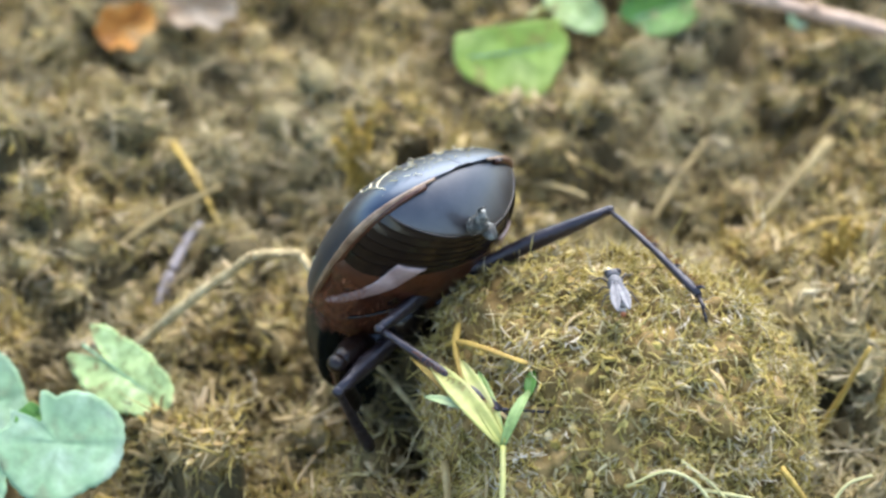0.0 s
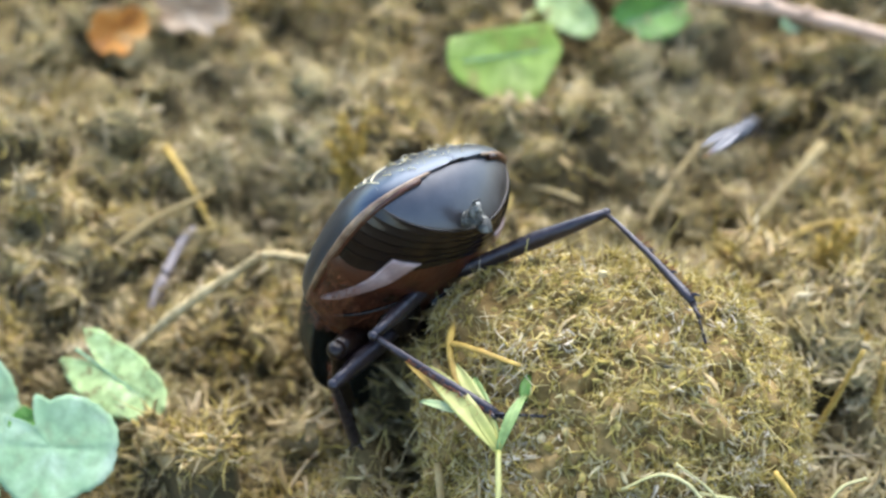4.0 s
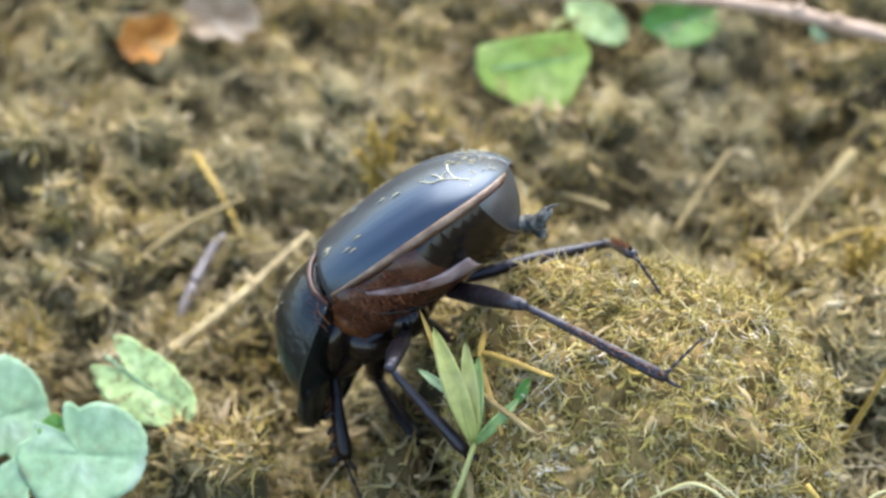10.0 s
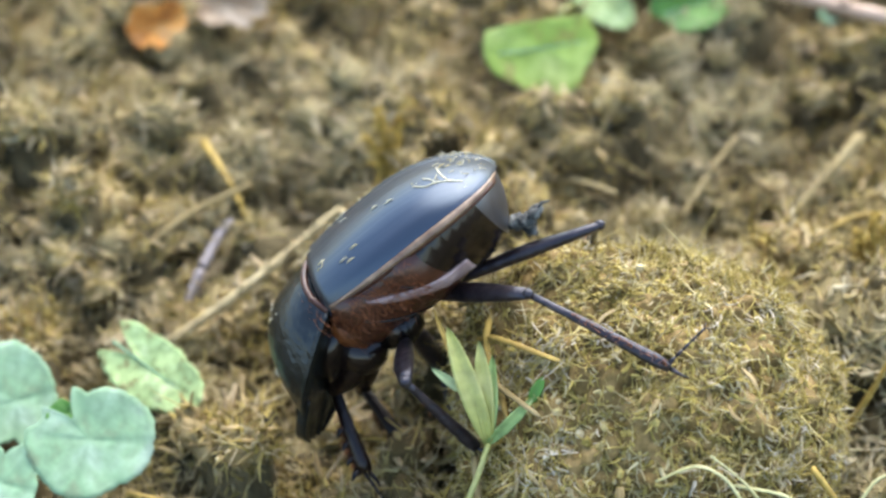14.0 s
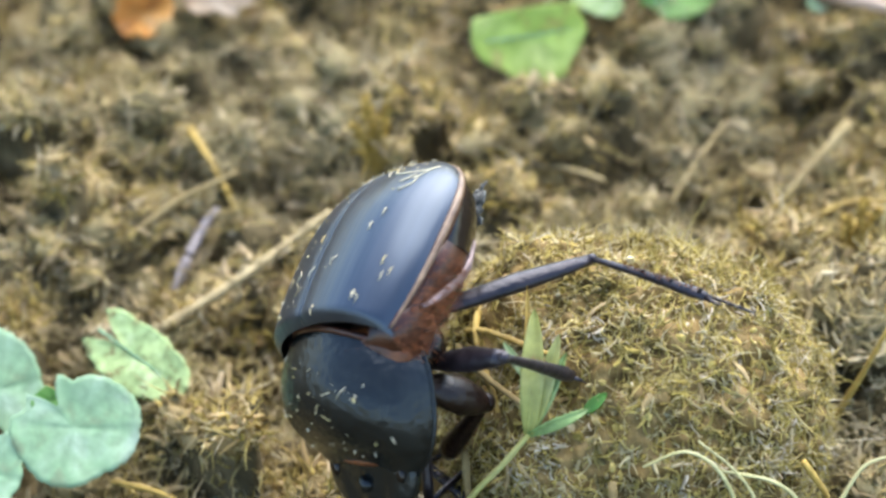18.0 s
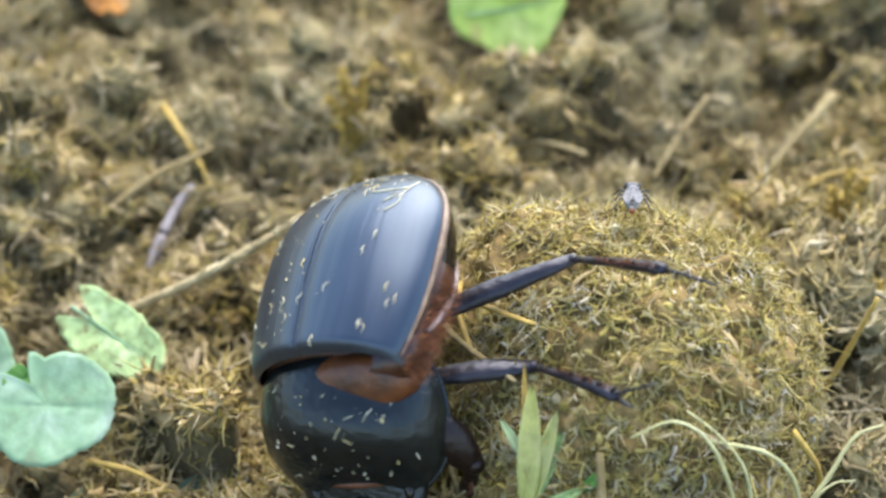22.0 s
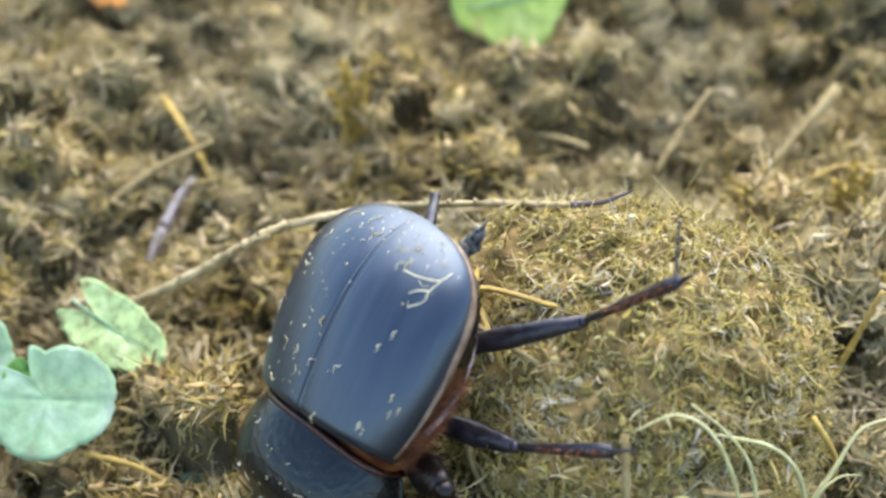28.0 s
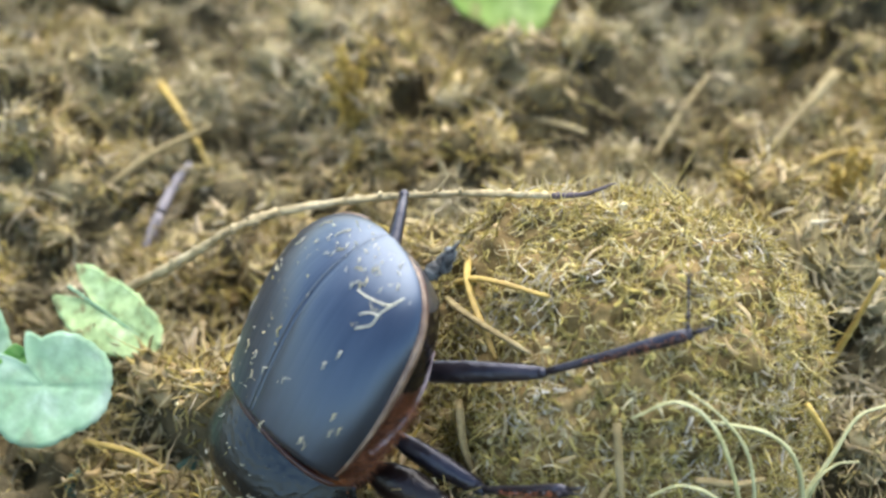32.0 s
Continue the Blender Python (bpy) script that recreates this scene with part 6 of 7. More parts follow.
    walk(legs["FRONT_LEFT"][0], [
    (0, at(8.50, 4.50, -4.50, 19.6, 10.0, 113.4)), (0.5, at(8.50, 4.50, -4.50, 19.6, 10.8, 113.5)), (1, at(8.50, 4.50, -4.50, 20.1, 8.6, 124.8)),
    (1.5, at(8.50, 4.50, -4.50, 19.9, 5.0, 126.2)), (2, at(8.50, 4.50, -4.50, 19.9, 3.2, 124.6)), (2.5, at(8.50, 4.50, -4.50, 19.8, 2.7, 124.6)),
    (3, at(8.50, 4.50, -4.50, 19.9, 3.1, 123.9)), (3.5, at(8.50, 4.50, -4.50, 19.9, 6.9, 119.5)), (5.5, at(8.50, 4.50, -4.50, 19.8, 1.4, 126.7)),
    (6, at(8.50, 4.50, -4.50, 19.9, 2.9, 125.8)), (6.5, at(8.50, 4.50, -4.50, 19.8, -0.9, 128.4)), (7, at(8.50, 4.50, -4.50, 19.8, -1.1, 127.3)),
    (7.5, at(8.50, 4.50, -4.50, 19.3, 15.7, 107.6)), (8, at(8.50, 4.50, -4.50, 14.8, 23.3, 81.5)), (8.5, at(8.50, 4.50, -4.50, 0.7, 5.9, 35.6)),
    (9, at(8.50, 4.50, -4.50, -17.9, 5.4, -31.4)), (9.5, at(8.50, 4.50, -4.50, -17.5, 15.5, -28.1)), (10, at(8.50, 4.50, -4.50, -19.0, 5.4, -39.9)),
    (10.5, at(8.50, 4.50, -4.50, -18.9, 0.5, -38.2)), (11, at(8.50, 4.50, -4.50, -18.7, 0.7, -36.7)), (11.5, at(8.50, 4.50, -4.50, -18.4, 0.6, -34.0)),
    (12, at(8.50, 4.50, -4.50, -18.3, 3.4, -33.4)), (12.5, at(8.50, 4.50, -4.50, -17.9, 8.4, -31.2)), (13, at(8.50, 4.50, -4.50, -18.4, 5.5, -34.9)),
    (13.5, at(8.50, 4.50, -4.50, -18.7, 6.0, -37.2)), (14, at(8.50, 4.50, -4.50, -19.4, 10.2, -43.0)), (14.5, at(8.50, 4.50, -4.50, -20.7, 16.7, -57.1)),
    (16.5, at(8.50, 4.18, -4.80, -17.3, 31.6, -107.6)), (17, at(8.50, 4.18, -4.80, -13.2, 38.9, -120.2)), (17.5, at(8.50, 4.18, -4.80, 11.6, 48.2, -148.7)),
    (18, at(8.50, 3.83, -5.08, -99.7, 114.1, 18.0)), (18.5, at(8.50, 3.83, -5.08, 50.0, 63.5, 145.9)), (19, at(8.50, 3.83, -5.08, 29.8, 53.8, 113.9)),
    (19.5, at(8.50, 3.83, -5.08, 28.2, 45.6, 117.7)), (20, at(8.50, 3.83, -5.08, 25.4, 41.1, 112.4)), (20.5, at(8.50, 3.83, -5.08, 23.3, 61.4, 93.2)),
    (21, at(8.50, 3.83, -5.08, 18.9, 57.1, 86.6)), (21.5, at(8.50, 3.83, -5.08, 10.4, 66.3, 66.8)), (22, at(8.50, 3.83, -5.08, -11.1, 70.4, 29.9)),
    (22.5, at(8.50, 3.83, -5.08, -20.8, 64.7, 10.3)), (23, at(8.50, 4.00, -4.95, -21.3, 73.0, 10.8)), (23.5, at(8.50, 4.00, -4.95, -0.3, 71.9, 44.8)),
    (24, at(8.50, 4.00, -4.95, -4.4, 65.7, 37.1)), (24.5, at(8.50, 4.00, -4.95, -9.1, 36.1, 22.8)), (25, at(8.50, 4.00, -4.95, -5.3, 37.5, 32.4)),
    (25.5, at(8.50, 4.00, -4.95, -2.0, 30.6, 40.4)), (27.5, at(8.50, 4.50, -4.50, 17.5, -17.0, 85.0)), (28, at(8.50, 4.50, -4.50, 19.1, -21.1, 89.6)),
    (28.5, at(8.50, 4.50, -4.50, 18.2, -15.9, 89.3)), (29, at(8.50, 4.50, -4.50, 17.7, -11.0, 90.5)), (29.5, at(8.50, 4.50, -4.50, 16.3, -3.5, 86.9)),
    (30, at(8.50, 4.50, -4.50, 16.4, 8.7, 89.8)), (30.5, at(8.50, 4.50, -4.50, 16.0, 16.0, 87.9)), (31, at(8.50, 4.50, -4.50, 18.6, 22.0, 99.9)),
    (31.5, at(8.50, 4.50, -4.50, 18.6, 24.8, 98.8)), (32, at(8.50, 4.50, -4.50, 19.5, 28.4, 101.6)),
])
    walk(legs["FRONT_LEFT"][1], [
    (0, at(7.00, 0.00, 0.00, 0.0, 11.2, -136.2)), (0.5, at(7.00, 0.00, 0.00, 0.0, 12.1, -134.9)), (1, at(7.00, 0.00, 0.00, 0.0, 16.6, -130.1)),
    (1.5, at(7.00, 0.00, 0.00, 0.0, 16.0, -130.3)), (2, at(7.00, 0.00, 0.00, 0.0, 14.3, -132.0)), (2.5, at(7.00, 0.00, 0.00, -0.0, 14.2, -129.2)),
    (3, at(7.00, 0.00, 0.00, -0.0, 13.6, -129.6)), (3.5, at(7.00, 0.00, 0.00, -0.0, 13.5, -132.4)), (5.5, at(7.00, 0.00, 0.00, -0.0, 7.2, -136.4)),
    (6, at(7.00, 0.00, 0.00, 0.0, 10.5, -138.0)), (6.5, at(7.00, 0.00, 0.00, 0.0, 8.4, -135.8)), (7, at(7.00, 0.00, 0.00, 0.0, 8.1, -138.0)),
    (7.5, at(7.00, 0.00, 0.00, 0.0, 15.8, -135.1)), (8, at(7.00, 0.00, 0.00, -0.0, 24.9, -125.6)), (8.5, at(7.00, 0.00, 0.00, -0.0, 64.1, -117.5)),
    (9, at(7.00, 0.00, 0.00, 0.0, 44.4, 67.1)), (9.5, at(7.00, 0.00, 0.00, 0.0, 35.1, 40.5)), (10, at(7.00, 0.00, 0.00, 0.0, 40.8, 70.5)),
    (10.5, at(7.00, 0.00, 0.00, 0.0, 41.1, 79.2)), (11, at(7.00, 0.00, 0.00, -0.0, 41.3, 81.6)), (11.5, at(7.00, 0.00, 0.00, 0.0, 41.3, 75.2)),
    (12, at(7.00, 0.00, 0.00, 0.0, 41.1, 72.1)), (12.5, at(7.00, 0.00, 0.00, 0.0, 36.4, 52.2)), (13, at(7.00, 0.00, 0.00, 0.0, 37.2, 61.4)),
    (13.5, at(7.00, 0.00, 0.00, 0.0, 41.8, 72.6)), (14, at(7.00, 0.00, 0.00, -0.0, 44.0, 80.0)), (14.5, at(7.00, 0.00, 0.00, 0.0, 40.8, 79.6)),
    (16.5, at(7.00, 0.00, 0.00, 0.0, 9.2, 29.4)), (17, at(7.00, 0.00, 0.00, 0.0, 3.6, 28.4)), (17.5, at(7.00, 0.00, 0.00, 0.0, 24.1, 53.6)),
    (18, at(7.00, 0.00, 0.00, 0.0, 72.7, 11.2)), (18.5, at(7.00, 0.00, 0.00, 0.0, 78.8, -107.1)), (19, at(7.00, 0.00, 0.00, 0.0, 69.5, -125.6)),
    (19.5, at(7.00, 0.00, 0.00, 0.0, 73.0, -116.4)), (20, at(7.00, 0.00, 0.00, 0.0, 69.5, -103.5)), (20.5, at(7.00, 0.00, 0.00, 0.0, 58.3, -81.2)),
    (21, at(7.00, 0.00, 0.00, 0.0, 60.7, -92.1)), (21.5, at(7.00, 0.00, 0.00, 0.0, 54.7, -66.5)), (22, at(7.00, 0.00, 0.00, 0.0, 42.2, -44.2)),
    (22.5, at(7.00, 0.00, 0.00, 0.0, 35.1, -35.8)), (23, at(7.00, 0.00, 0.00, -0.0, 14.1, -23.5)), (23.5, at(7.00, 0.00, 0.00, 0.0, 24.4, -33.2)),
    (24, at(7.00, 0.00, 0.00, 0.0, 29.5, -33.7)), (24.5, at(7.00, 0.00, 0.00, 0.0, 62.4, -58.5)), (25, at(7.00, 0.00, 0.00, 0.0, 63.9, -76.1)),
    (25.5, at(7.00, 0.00, 0.00, 0.0, 63.6, -90.6)), (27.5, at(7.00, 0.00, 0.00, -0.0, 41.8, -119.9)), (28, at(7.00, 0.00, 0.00, -0.0, 41.2, -121.5)),
    (28.5, at(7.00, 0.00, 0.00, 0.0, 46.2, -110.8)), (29, at(7.00, 0.00, 0.00, 0.0, 49.9, -109.5)), (29.5, at(7.00, 0.00, 0.00, -0.0, 57.4, -93.8)),
    (30, at(7.00, 0.00, 0.00, 0.0, 58.2, -72.4)), (30.5, at(7.00, 0.00, 0.00, 0.0, 57.7, -68.2)), (31, at(7.00, 0.00, 0.00, -0.0, 54.3, -63.2)),
    (31.5, at(7.00, 0.00, 0.00, 0.0, 50.6, -52.7)), (32, at(7.00, 0.00, 0.00, 0.0, 45.0, -39.3)),
])
    walk(legs["HIND_RIGHT"][0], [
    (0, at(1.80, -0.30, -4.00, -20.1, 11.9, -136.8)), (0.5, at(1.80, -0.30, -4.00, -19.9, 11.6, -138.4)), (1, at(1.80, -0.30, -4.00, -20.1, 11.9, -135.1)),
    (1.5, at(1.80, -0.30, -4.00, -20.0, 11.1, -137.2)), (2, at(1.80, -0.30, -4.00, -19.7, 10.6, -140.4)), (2.5, at(1.80, -0.30, -4.00, -19.6, 10.3, -141.1)),
    (3, at(1.80, -0.30, -4.00, -19.7, 12.4, -142.3)), (3.5, at(1.80, -0.30, -4.00, -20.0, 14.8, -142.4)), (5.5, at(1.80, -0.30, -4.00, -20.6, 16.0, -132.3)),
    (6, at(1.80, -0.30, -4.00, -20.2, 11.9, -132.7)), (6.5, at(1.80, -0.30, -4.00, -20.4, 13.1, -131.7)), (7, at(1.80, -0.30, -4.00, -20.3, 12.8, -133.2)),
    (7.5, at(1.80, -0.30, -4.00, -20.0, 13.1, -140.4)), (8, at(1.80, -0.30, -4.00, -19.6, 15.6, -147.7)), (8.5, at(1.80, -0.30, -4.00, -19.9, -5.9, -123.3)),
    (9, at(1.80, -0.30, -4.00, -20.6, 15.1, -128.1)), (9.5, at(1.80, -0.30, -4.00, -20.7, 18.5, -140.2)), (10, at(1.80, -0.30, -4.00, -20.2, 21.7, -151.3)),
    (10.5, at(1.80, -0.30, -4.00, -19.9, 20.7, -152.2)), (11, at(1.80, -0.30, -4.00, -19.5, 19.8, -154.1)), (11.5, at(1.80, -0.30, -4.00, -19.0, 19.8, -157.1)),
    (12, at(1.80, -0.30, -4.00, -18.1, 18.9, -161.1)), (12.5, at(1.80, -0.30, -4.00, -17.1, 20.8, -167.6)), (13, at(1.80, -0.30, -4.00, -15.5, 19.1, -172.6)),
    (13.5, at(1.80, -0.30, -4.00, -12.2, 16.7, 177.8)), (14, at(1.80, -0.30, -4.00, -8.5, 13.3, 168.1)), (14.5, at(1.80, -0.30, -4.00, -4.1, 10.9, 156.8)),
    (16.5, at(1.80, -0.30, -4.00, 2.6, 21.3, 140.4)), (17, at(1.80, -0.30, -4.00, 6.4, 65.3, -20.4)), (17.5, at(1.80, -0.30, -4.00, 1.7, 44.2, -29.1)),
    (18, at(1.80, -0.30, -4.00, 1.7, 44.2, -29.1)), (18.5, at(1.80, -0.30, -4.00, 1.7, 44.2, -29.1)), (19, at(1.80, -0.30, -4.00, 1.7, 44.2, -29.1)),
    (19.5, at(1.80, -0.30, -4.00, 1.7, 44.2, -29.1)), (20, at(1.80, -0.30, -4.00, 1.7, 44.2, -29.1)), (20.5, at(1.80, -0.30, -4.00, 1.7, 44.2, -29.1)),
    (21, at(1.80, -0.30, -4.00, 1.7, 44.2, -29.1)), (21.5, at(1.80, -0.30, -4.00, 1.7, 44.2, -29.1)), (22, at(1.80, -0.30, -4.00, 1.7, 44.2, -29.1)),
    (22.5, at(1.80, -0.30, -4.00, 1.7, 44.2, -29.1)), (23, at(1.80, -0.30, -4.00, 1.7, 44.2, -29.1)), (23.5, at(1.80, -0.30, -4.00, 1.7, 44.2, -29.1)),
    (24, at(1.80, -0.30, -4.00, 1.7, 44.2, -29.1)), (24.5, at(1.80, -0.30, -4.00, 1.7, 44.2, -29.1)), (25, at(1.80, -0.30, -4.00, 1.7, 44.2, -29.1)),
    (25.5, at(1.80, -0.30, -4.00, 1.7, 44.2, -29.1)), (27.5, at(1.80, -0.30, -4.00, -21.6, 24.3, -141.6)), (28, at(1.80, -0.30, -4.00, -21.0, 21.4, -142.7)),
    (28.5, at(1.80, -0.30, -4.00, -21.1, 22.9, -144.9)), (29, at(1.80, -0.30, -4.00, -20.7, 19.2, -141.9)), (29.5, at(1.80, -0.30, -4.00, -20.5, 17.0, -139.9)),
    (30, at(1.80, -0.30, -4.00, -20.3, 15.1, -139.2)), (30.5, at(1.80, -0.30, -4.00, -20.1, 11.8, -135.8)), (31, at(1.80, -0.30, -4.00, -20.1, 11.4, -135.0)),
    (31.5, at(1.80, -0.30, -4.00, -20.3, 12.6, -133.8)), (32, at(1.80, -0.30, -4.00, -20.2, 14.0, -137.4)),
])
    walk(legs["HIND_RIGHT"][1], [
    (0, at(16.20, -0.00, 0.00, -0.0, 68.3, -19.3)), (0.5, at(16.20, 0.00, 0.00, 0.0, 69.0, -15.1)), (1, at(16.20, 0.00, -0.00, -0.0, 68.0, -12.2)),
    (1.5, at(16.20, 0.00, -0.00, 0.0, 68.5, -11.3)), (2, at(16.20, 0.00, 0.00, -0.0, 69.1, -8.7)), (2.5, at(16.20, -0.00, 0.00, -0.0, 69.9, -5.4)),
    (3, at(16.20, -0.00, -0.00, -0.0, 68.6, -2.1)), (3.5, at(16.20, -0.00, 0.00, 0.0, 67.0, -6.9)), (5.5, at(16.20, 0.00, 0.00, 0.0, 69.9, -29.2)),
    (6, at(16.20, 0.00, 0.00, 0.0, 69.6, -38.9)), (6.5, at(16.20, 0.00, 0.00, 0.0, 69.0, -41.1)), (7, at(16.20, 0.00, 0.00, -0.0, 68.0, -39.2)),
    (7.5, at(16.20, -0.00, -0.00, 0.0, 65.3, -40.7)), (8, at(16.20, -0.00, 0.00, -0.0, 54.8, -40.3)), (8.5, at(16.20, -0.00, -0.00, 0.0, 59.2, -37.0)),
    (9, at(16.20, -0.00, 0.00, 0.0, 35.6, -122.6)), (9.5, at(16.20, 0.00, 0.00, 0.0, 28.6, -121.7)), (10, at(16.20, -0.00, 0.00, -0.0, 25.4, -103.9)),
    (10.5, at(16.20, -0.00, 0.00, 0.0, 28.1, -96.9)), (11, at(16.20, -0.00, 0.00, 0.0, 35.2, -77.7)), (11.5, at(16.20, 0.00, -0.00, -0.0, 39.9, 0.8)),
    (12, at(16.20, 0.00, -0.00, -0.0, 8.0, 64.3)), (12.5, at(16.20, -0.00, 0.00, -0.0, -1.8, 84.8)), (13, at(16.20, -0.00, -0.00, 0.0, -0.8, 92.5)),
    (13.5, at(16.20, 0.00, -0.00, 0.0, 6.0, 102.6)), (14, at(16.20, -0.00, -0.00, -0.0, 11.8, 110.5)), (14.5, at(16.20, -0.00, 0.00, -0.0, 16.6, 117.6)),
    (16.5, at(16.20, -0.00, 0.00, -0.0, 33.7, 123.3)), (17, at(16.20, 0.00, -0.00, -0.0, 44.9, -121.1)), (17.5, at(16.20, -0.00, -0.00, 0.0, 56.4, -118.2)),
    (18, at(16.20, -0.00, -0.00, 0.0, 56.4, -118.2)), (18.5, at(16.20, -0.00, -0.00, -0.0, 56.4, -118.2)), (19, at(16.20, -0.00, -0.00, -0.0, 56.4, -118.2)),
    (19.5, at(16.20, -0.00, -0.00, -0.0, 56.4, -118.2)), (20, at(16.20, 0.00, -0.00, -0.0, 56.4, -118.2)), (20.5, at(16.20, -0.00, 0.00, -0.0, 56.4, -118.2)),
    (21, at(16.20, 0.00, -0.00, -0.0, 56.4, -118.2)), (21.5, at(16.20, -0.00, 0.00, -0.0, 56.4, -118.2)), (22, at(16.20, -0.00, 0.00, 0.0, 56.4, -118.2)),
    (22.5, at(16.20, 0.00, -0.00, -0.0, 56.4, -118.2)), (23, at(16.20, 0.00, -0.00, -0.0, 56.4, -118.2)), (23.5, at(16.20, -0.00, -0.00, -0.0, 56.4, -118.2)),
    (24, at(16.20, 0.00, -0.00, -0.0, 56.4, -118.2)), (24.5, at(16.20, -0.00, 0.00, -0.0, 56.4, -118.2)), (25, at(16.20, -0.00, -0.00, -0.0, 56.4, -118.2)),
    (25.5, at(16.20, 0.00, -0.00, 0.0, 56.4, -118.2)), (27.5, at(16.20, 0.00, 0.00, 65.7, 19.7, 70.7)), (28, at(16.20, 0.00, -0.00, 66.1, 21.8, 72.9)),
    (28.5, at(16.20, -0.00, -0.00, 65.7, 22.3, 74.0)), (29, at(16.20, -0.00, -0.00, 68.7, 22.3, 74.5)), (29.5, at(16.20, -0.00, 0.00, 69.1, 24.0, 73.3)),
    (30, at(16.20, 0.00, 0.00, 69.0, 22.1, 73.9)), (30.5, at(16.20, 0.00, -0.00, 72.3, 18.6, 74.0)), (31, at(16.20, 0.00, -0.00, 72.6, 15.9, 76.9)),
    (31.5, at(16.20, -0.00, 0.00, 72.4, 15.2, 77.5)), (32, at(16.20, 0.00, -0.00, 70.3, 17.8, 79.7)),
])
    walk(legs["HIND_RIGHT"][2], [
    (0, at(20.63, -1.55, -11.80, 106.7, 54.8, 106.2)), (0.5, at(20.59, -1.19, -11.86, 104.6, 55.2, 107.2)), (1, at(20.85, -1.01, -11.78, 101.7, 56.7, 106.6)),
    (1.5, at(20.76, -0.91, -11.82, 103.4, 57.8, 108.3)), (2, at(20.68, -0.69, -11.86, -77.0, 121.9, -70.2)), (2.5, at(20.55, -0.41, -11.93, 100.1, 58.1, 109.3)),
    (3, at(20.83, -0.17, -11.82, 94.4, 58.1, 107.2)), (3.5, at(21.13, -0.60, -11.69, 93.9, 56.5, 104.0)), (5.5, at(20.01, -2.13, -11.93, 109.2, 49.8, 101.6)),
    (6, at(19.65, -2.78, -11.90, -60.0, 130.3, -77.2)), (6.5, at(19.63, -2.99, -11.86, -58.2, 129.8, -77.8)), (7, at(19.89, -3.01, -11.78, -61.7, 130.0, -78.0)),
    (7.5, at(20.22, -3.46, -11.54, 112.9, 50.2, 97.8)), (8, at(21.78, -4.73, -10.38, 76.8, 52.1, 64.9)), (8.5, at(21.39, -3.91, -10.91, 103.3, 61.0, 86.7)),
    (9, at(10.64, -8.70, -7.39, -9.7, 114.4, -125.9)), (9.5, at(10.34, -9.49, -6.08, 110.0, 65.8, 39.9)), (10, at(13.44, -11.14, -5.45, 76.9, 65.5, 40.3)),
    (10.5, at(14.85, -11.12, -5.98, 89.9, 67.2, 44.9)), (11, at(18.41, -10.14, -7.32, 90.0, 68.3, 46.7)), (11.5, at(25.94, 0.14, -8.15, 34.3, 68.6, 47.8)),
    (12, at(21.65, 11.33, -1.77, -5.2, 70.0, 46.8)), (12.5, at(17.35, 12.64, 0.40, 3.8, 69.8, 41.8)), (13, at(15.65, 12.69, 0.18, 2.3, 73.9, 40.3)),
    (13.5, at(13.44, 12.33, -1.33, -23.7, 77.5, 23.6)), (14, at(11.85, 11.64, -2.60, -60.4, 79.5, 0.3)), (14.5, at(10.56, 10.79, -3.63, -102.1, 79.0, -24.5)),
    (16.5, at(10.40, 8.83, -7.05, -33.4, 60.7, 68.6)), (17, at(11.55, -7.70, -8.96, 45.8, 21.2, -36.2)), (17.5, at(12.88, -6.19, -10.58, 57.2, 35.9, -37.8)),
    (18, at(12.88, -6.19, -10.58, 59.9, 39.0, -33.6)), (18.5, at(12.88, -6.19, -10.58, 61.2, 37.9, -30.6)), (19, at(12.88, -6.19, -10.58, 61.9, 38.8, -29.7)),
    (19.5, at(12.88, -6.19, -10.58, 61.7, 40.3, -30.9)), (20, at(12.88, -6.19, -10.58, 62.6, 41.0, -29.7)), (20.5, at(12.88, -6.19, -10.58, 62.1, 38.3, -29.0)),
    (21, at(12.88, -6.19, -10.58, 68.4, 43.5, -20.7)), (21.5, at(12.88, -6.19, -10.58, 69.9, 44.9, -19.3)), (22, at(12.88, -6.19, -10.58, 70.7, 44.6, -17.6)),
    (22.5, at(12.88, -6.19, -10.58, 70.6, 40.4, -13.3)), (23, at(12.88, -6.19, -10.58, 69.0, 35.6, -10.7)), (23.5, at(12.88, -6.19, -10.58, 68.7, 35.4, -11.4)),
    (24, at(12.88, -6.19, -10.58, 67.8, 34.5, -12.4)), (24.5, at(12.88, -6.19, -10.58, 70.2, 34.8, -6.4)), (25, at(12.88, -6.19, -10.58, 70.3, 35.7, -7.8)),
    (25.5, at(12.88, -6.19, -10.58, 69.8, 34.2, -6.5)), (27.5, at(20.15, 11.28, -4.29, 65.7, 19.7, 70.7)), (28, at(19.67, 11.27, -4.72, 66.1, 21.8, 72.9)),
    (28.5, at(19.45, 11.30, -4.81, 65.7, 22.3, 74.0)), (29, at(19.34, 11.32, -4.83, 68.7, 22.3, 74.5)), (29.5, at(19.53, 11.11, -5.17, 69.1, 24.0, 73.3)),
    (30, at(19.47, 11.30, -4.78, 69.0, 22.1, 73.9)), (30.5, at(19.51, 11.57, -4.05, 72.3, 18.6, 74.0)), (31, at(18.97, 11.89, -3.48, 72.6, 15.9, 76.9)),
    (31.5, at(18.86, 11.97, -3.32, 72.4, 15.2, 77.5)), (32, at(18.36, 11.90, -3.89, 70.3, 17.8, 79.7)),
])
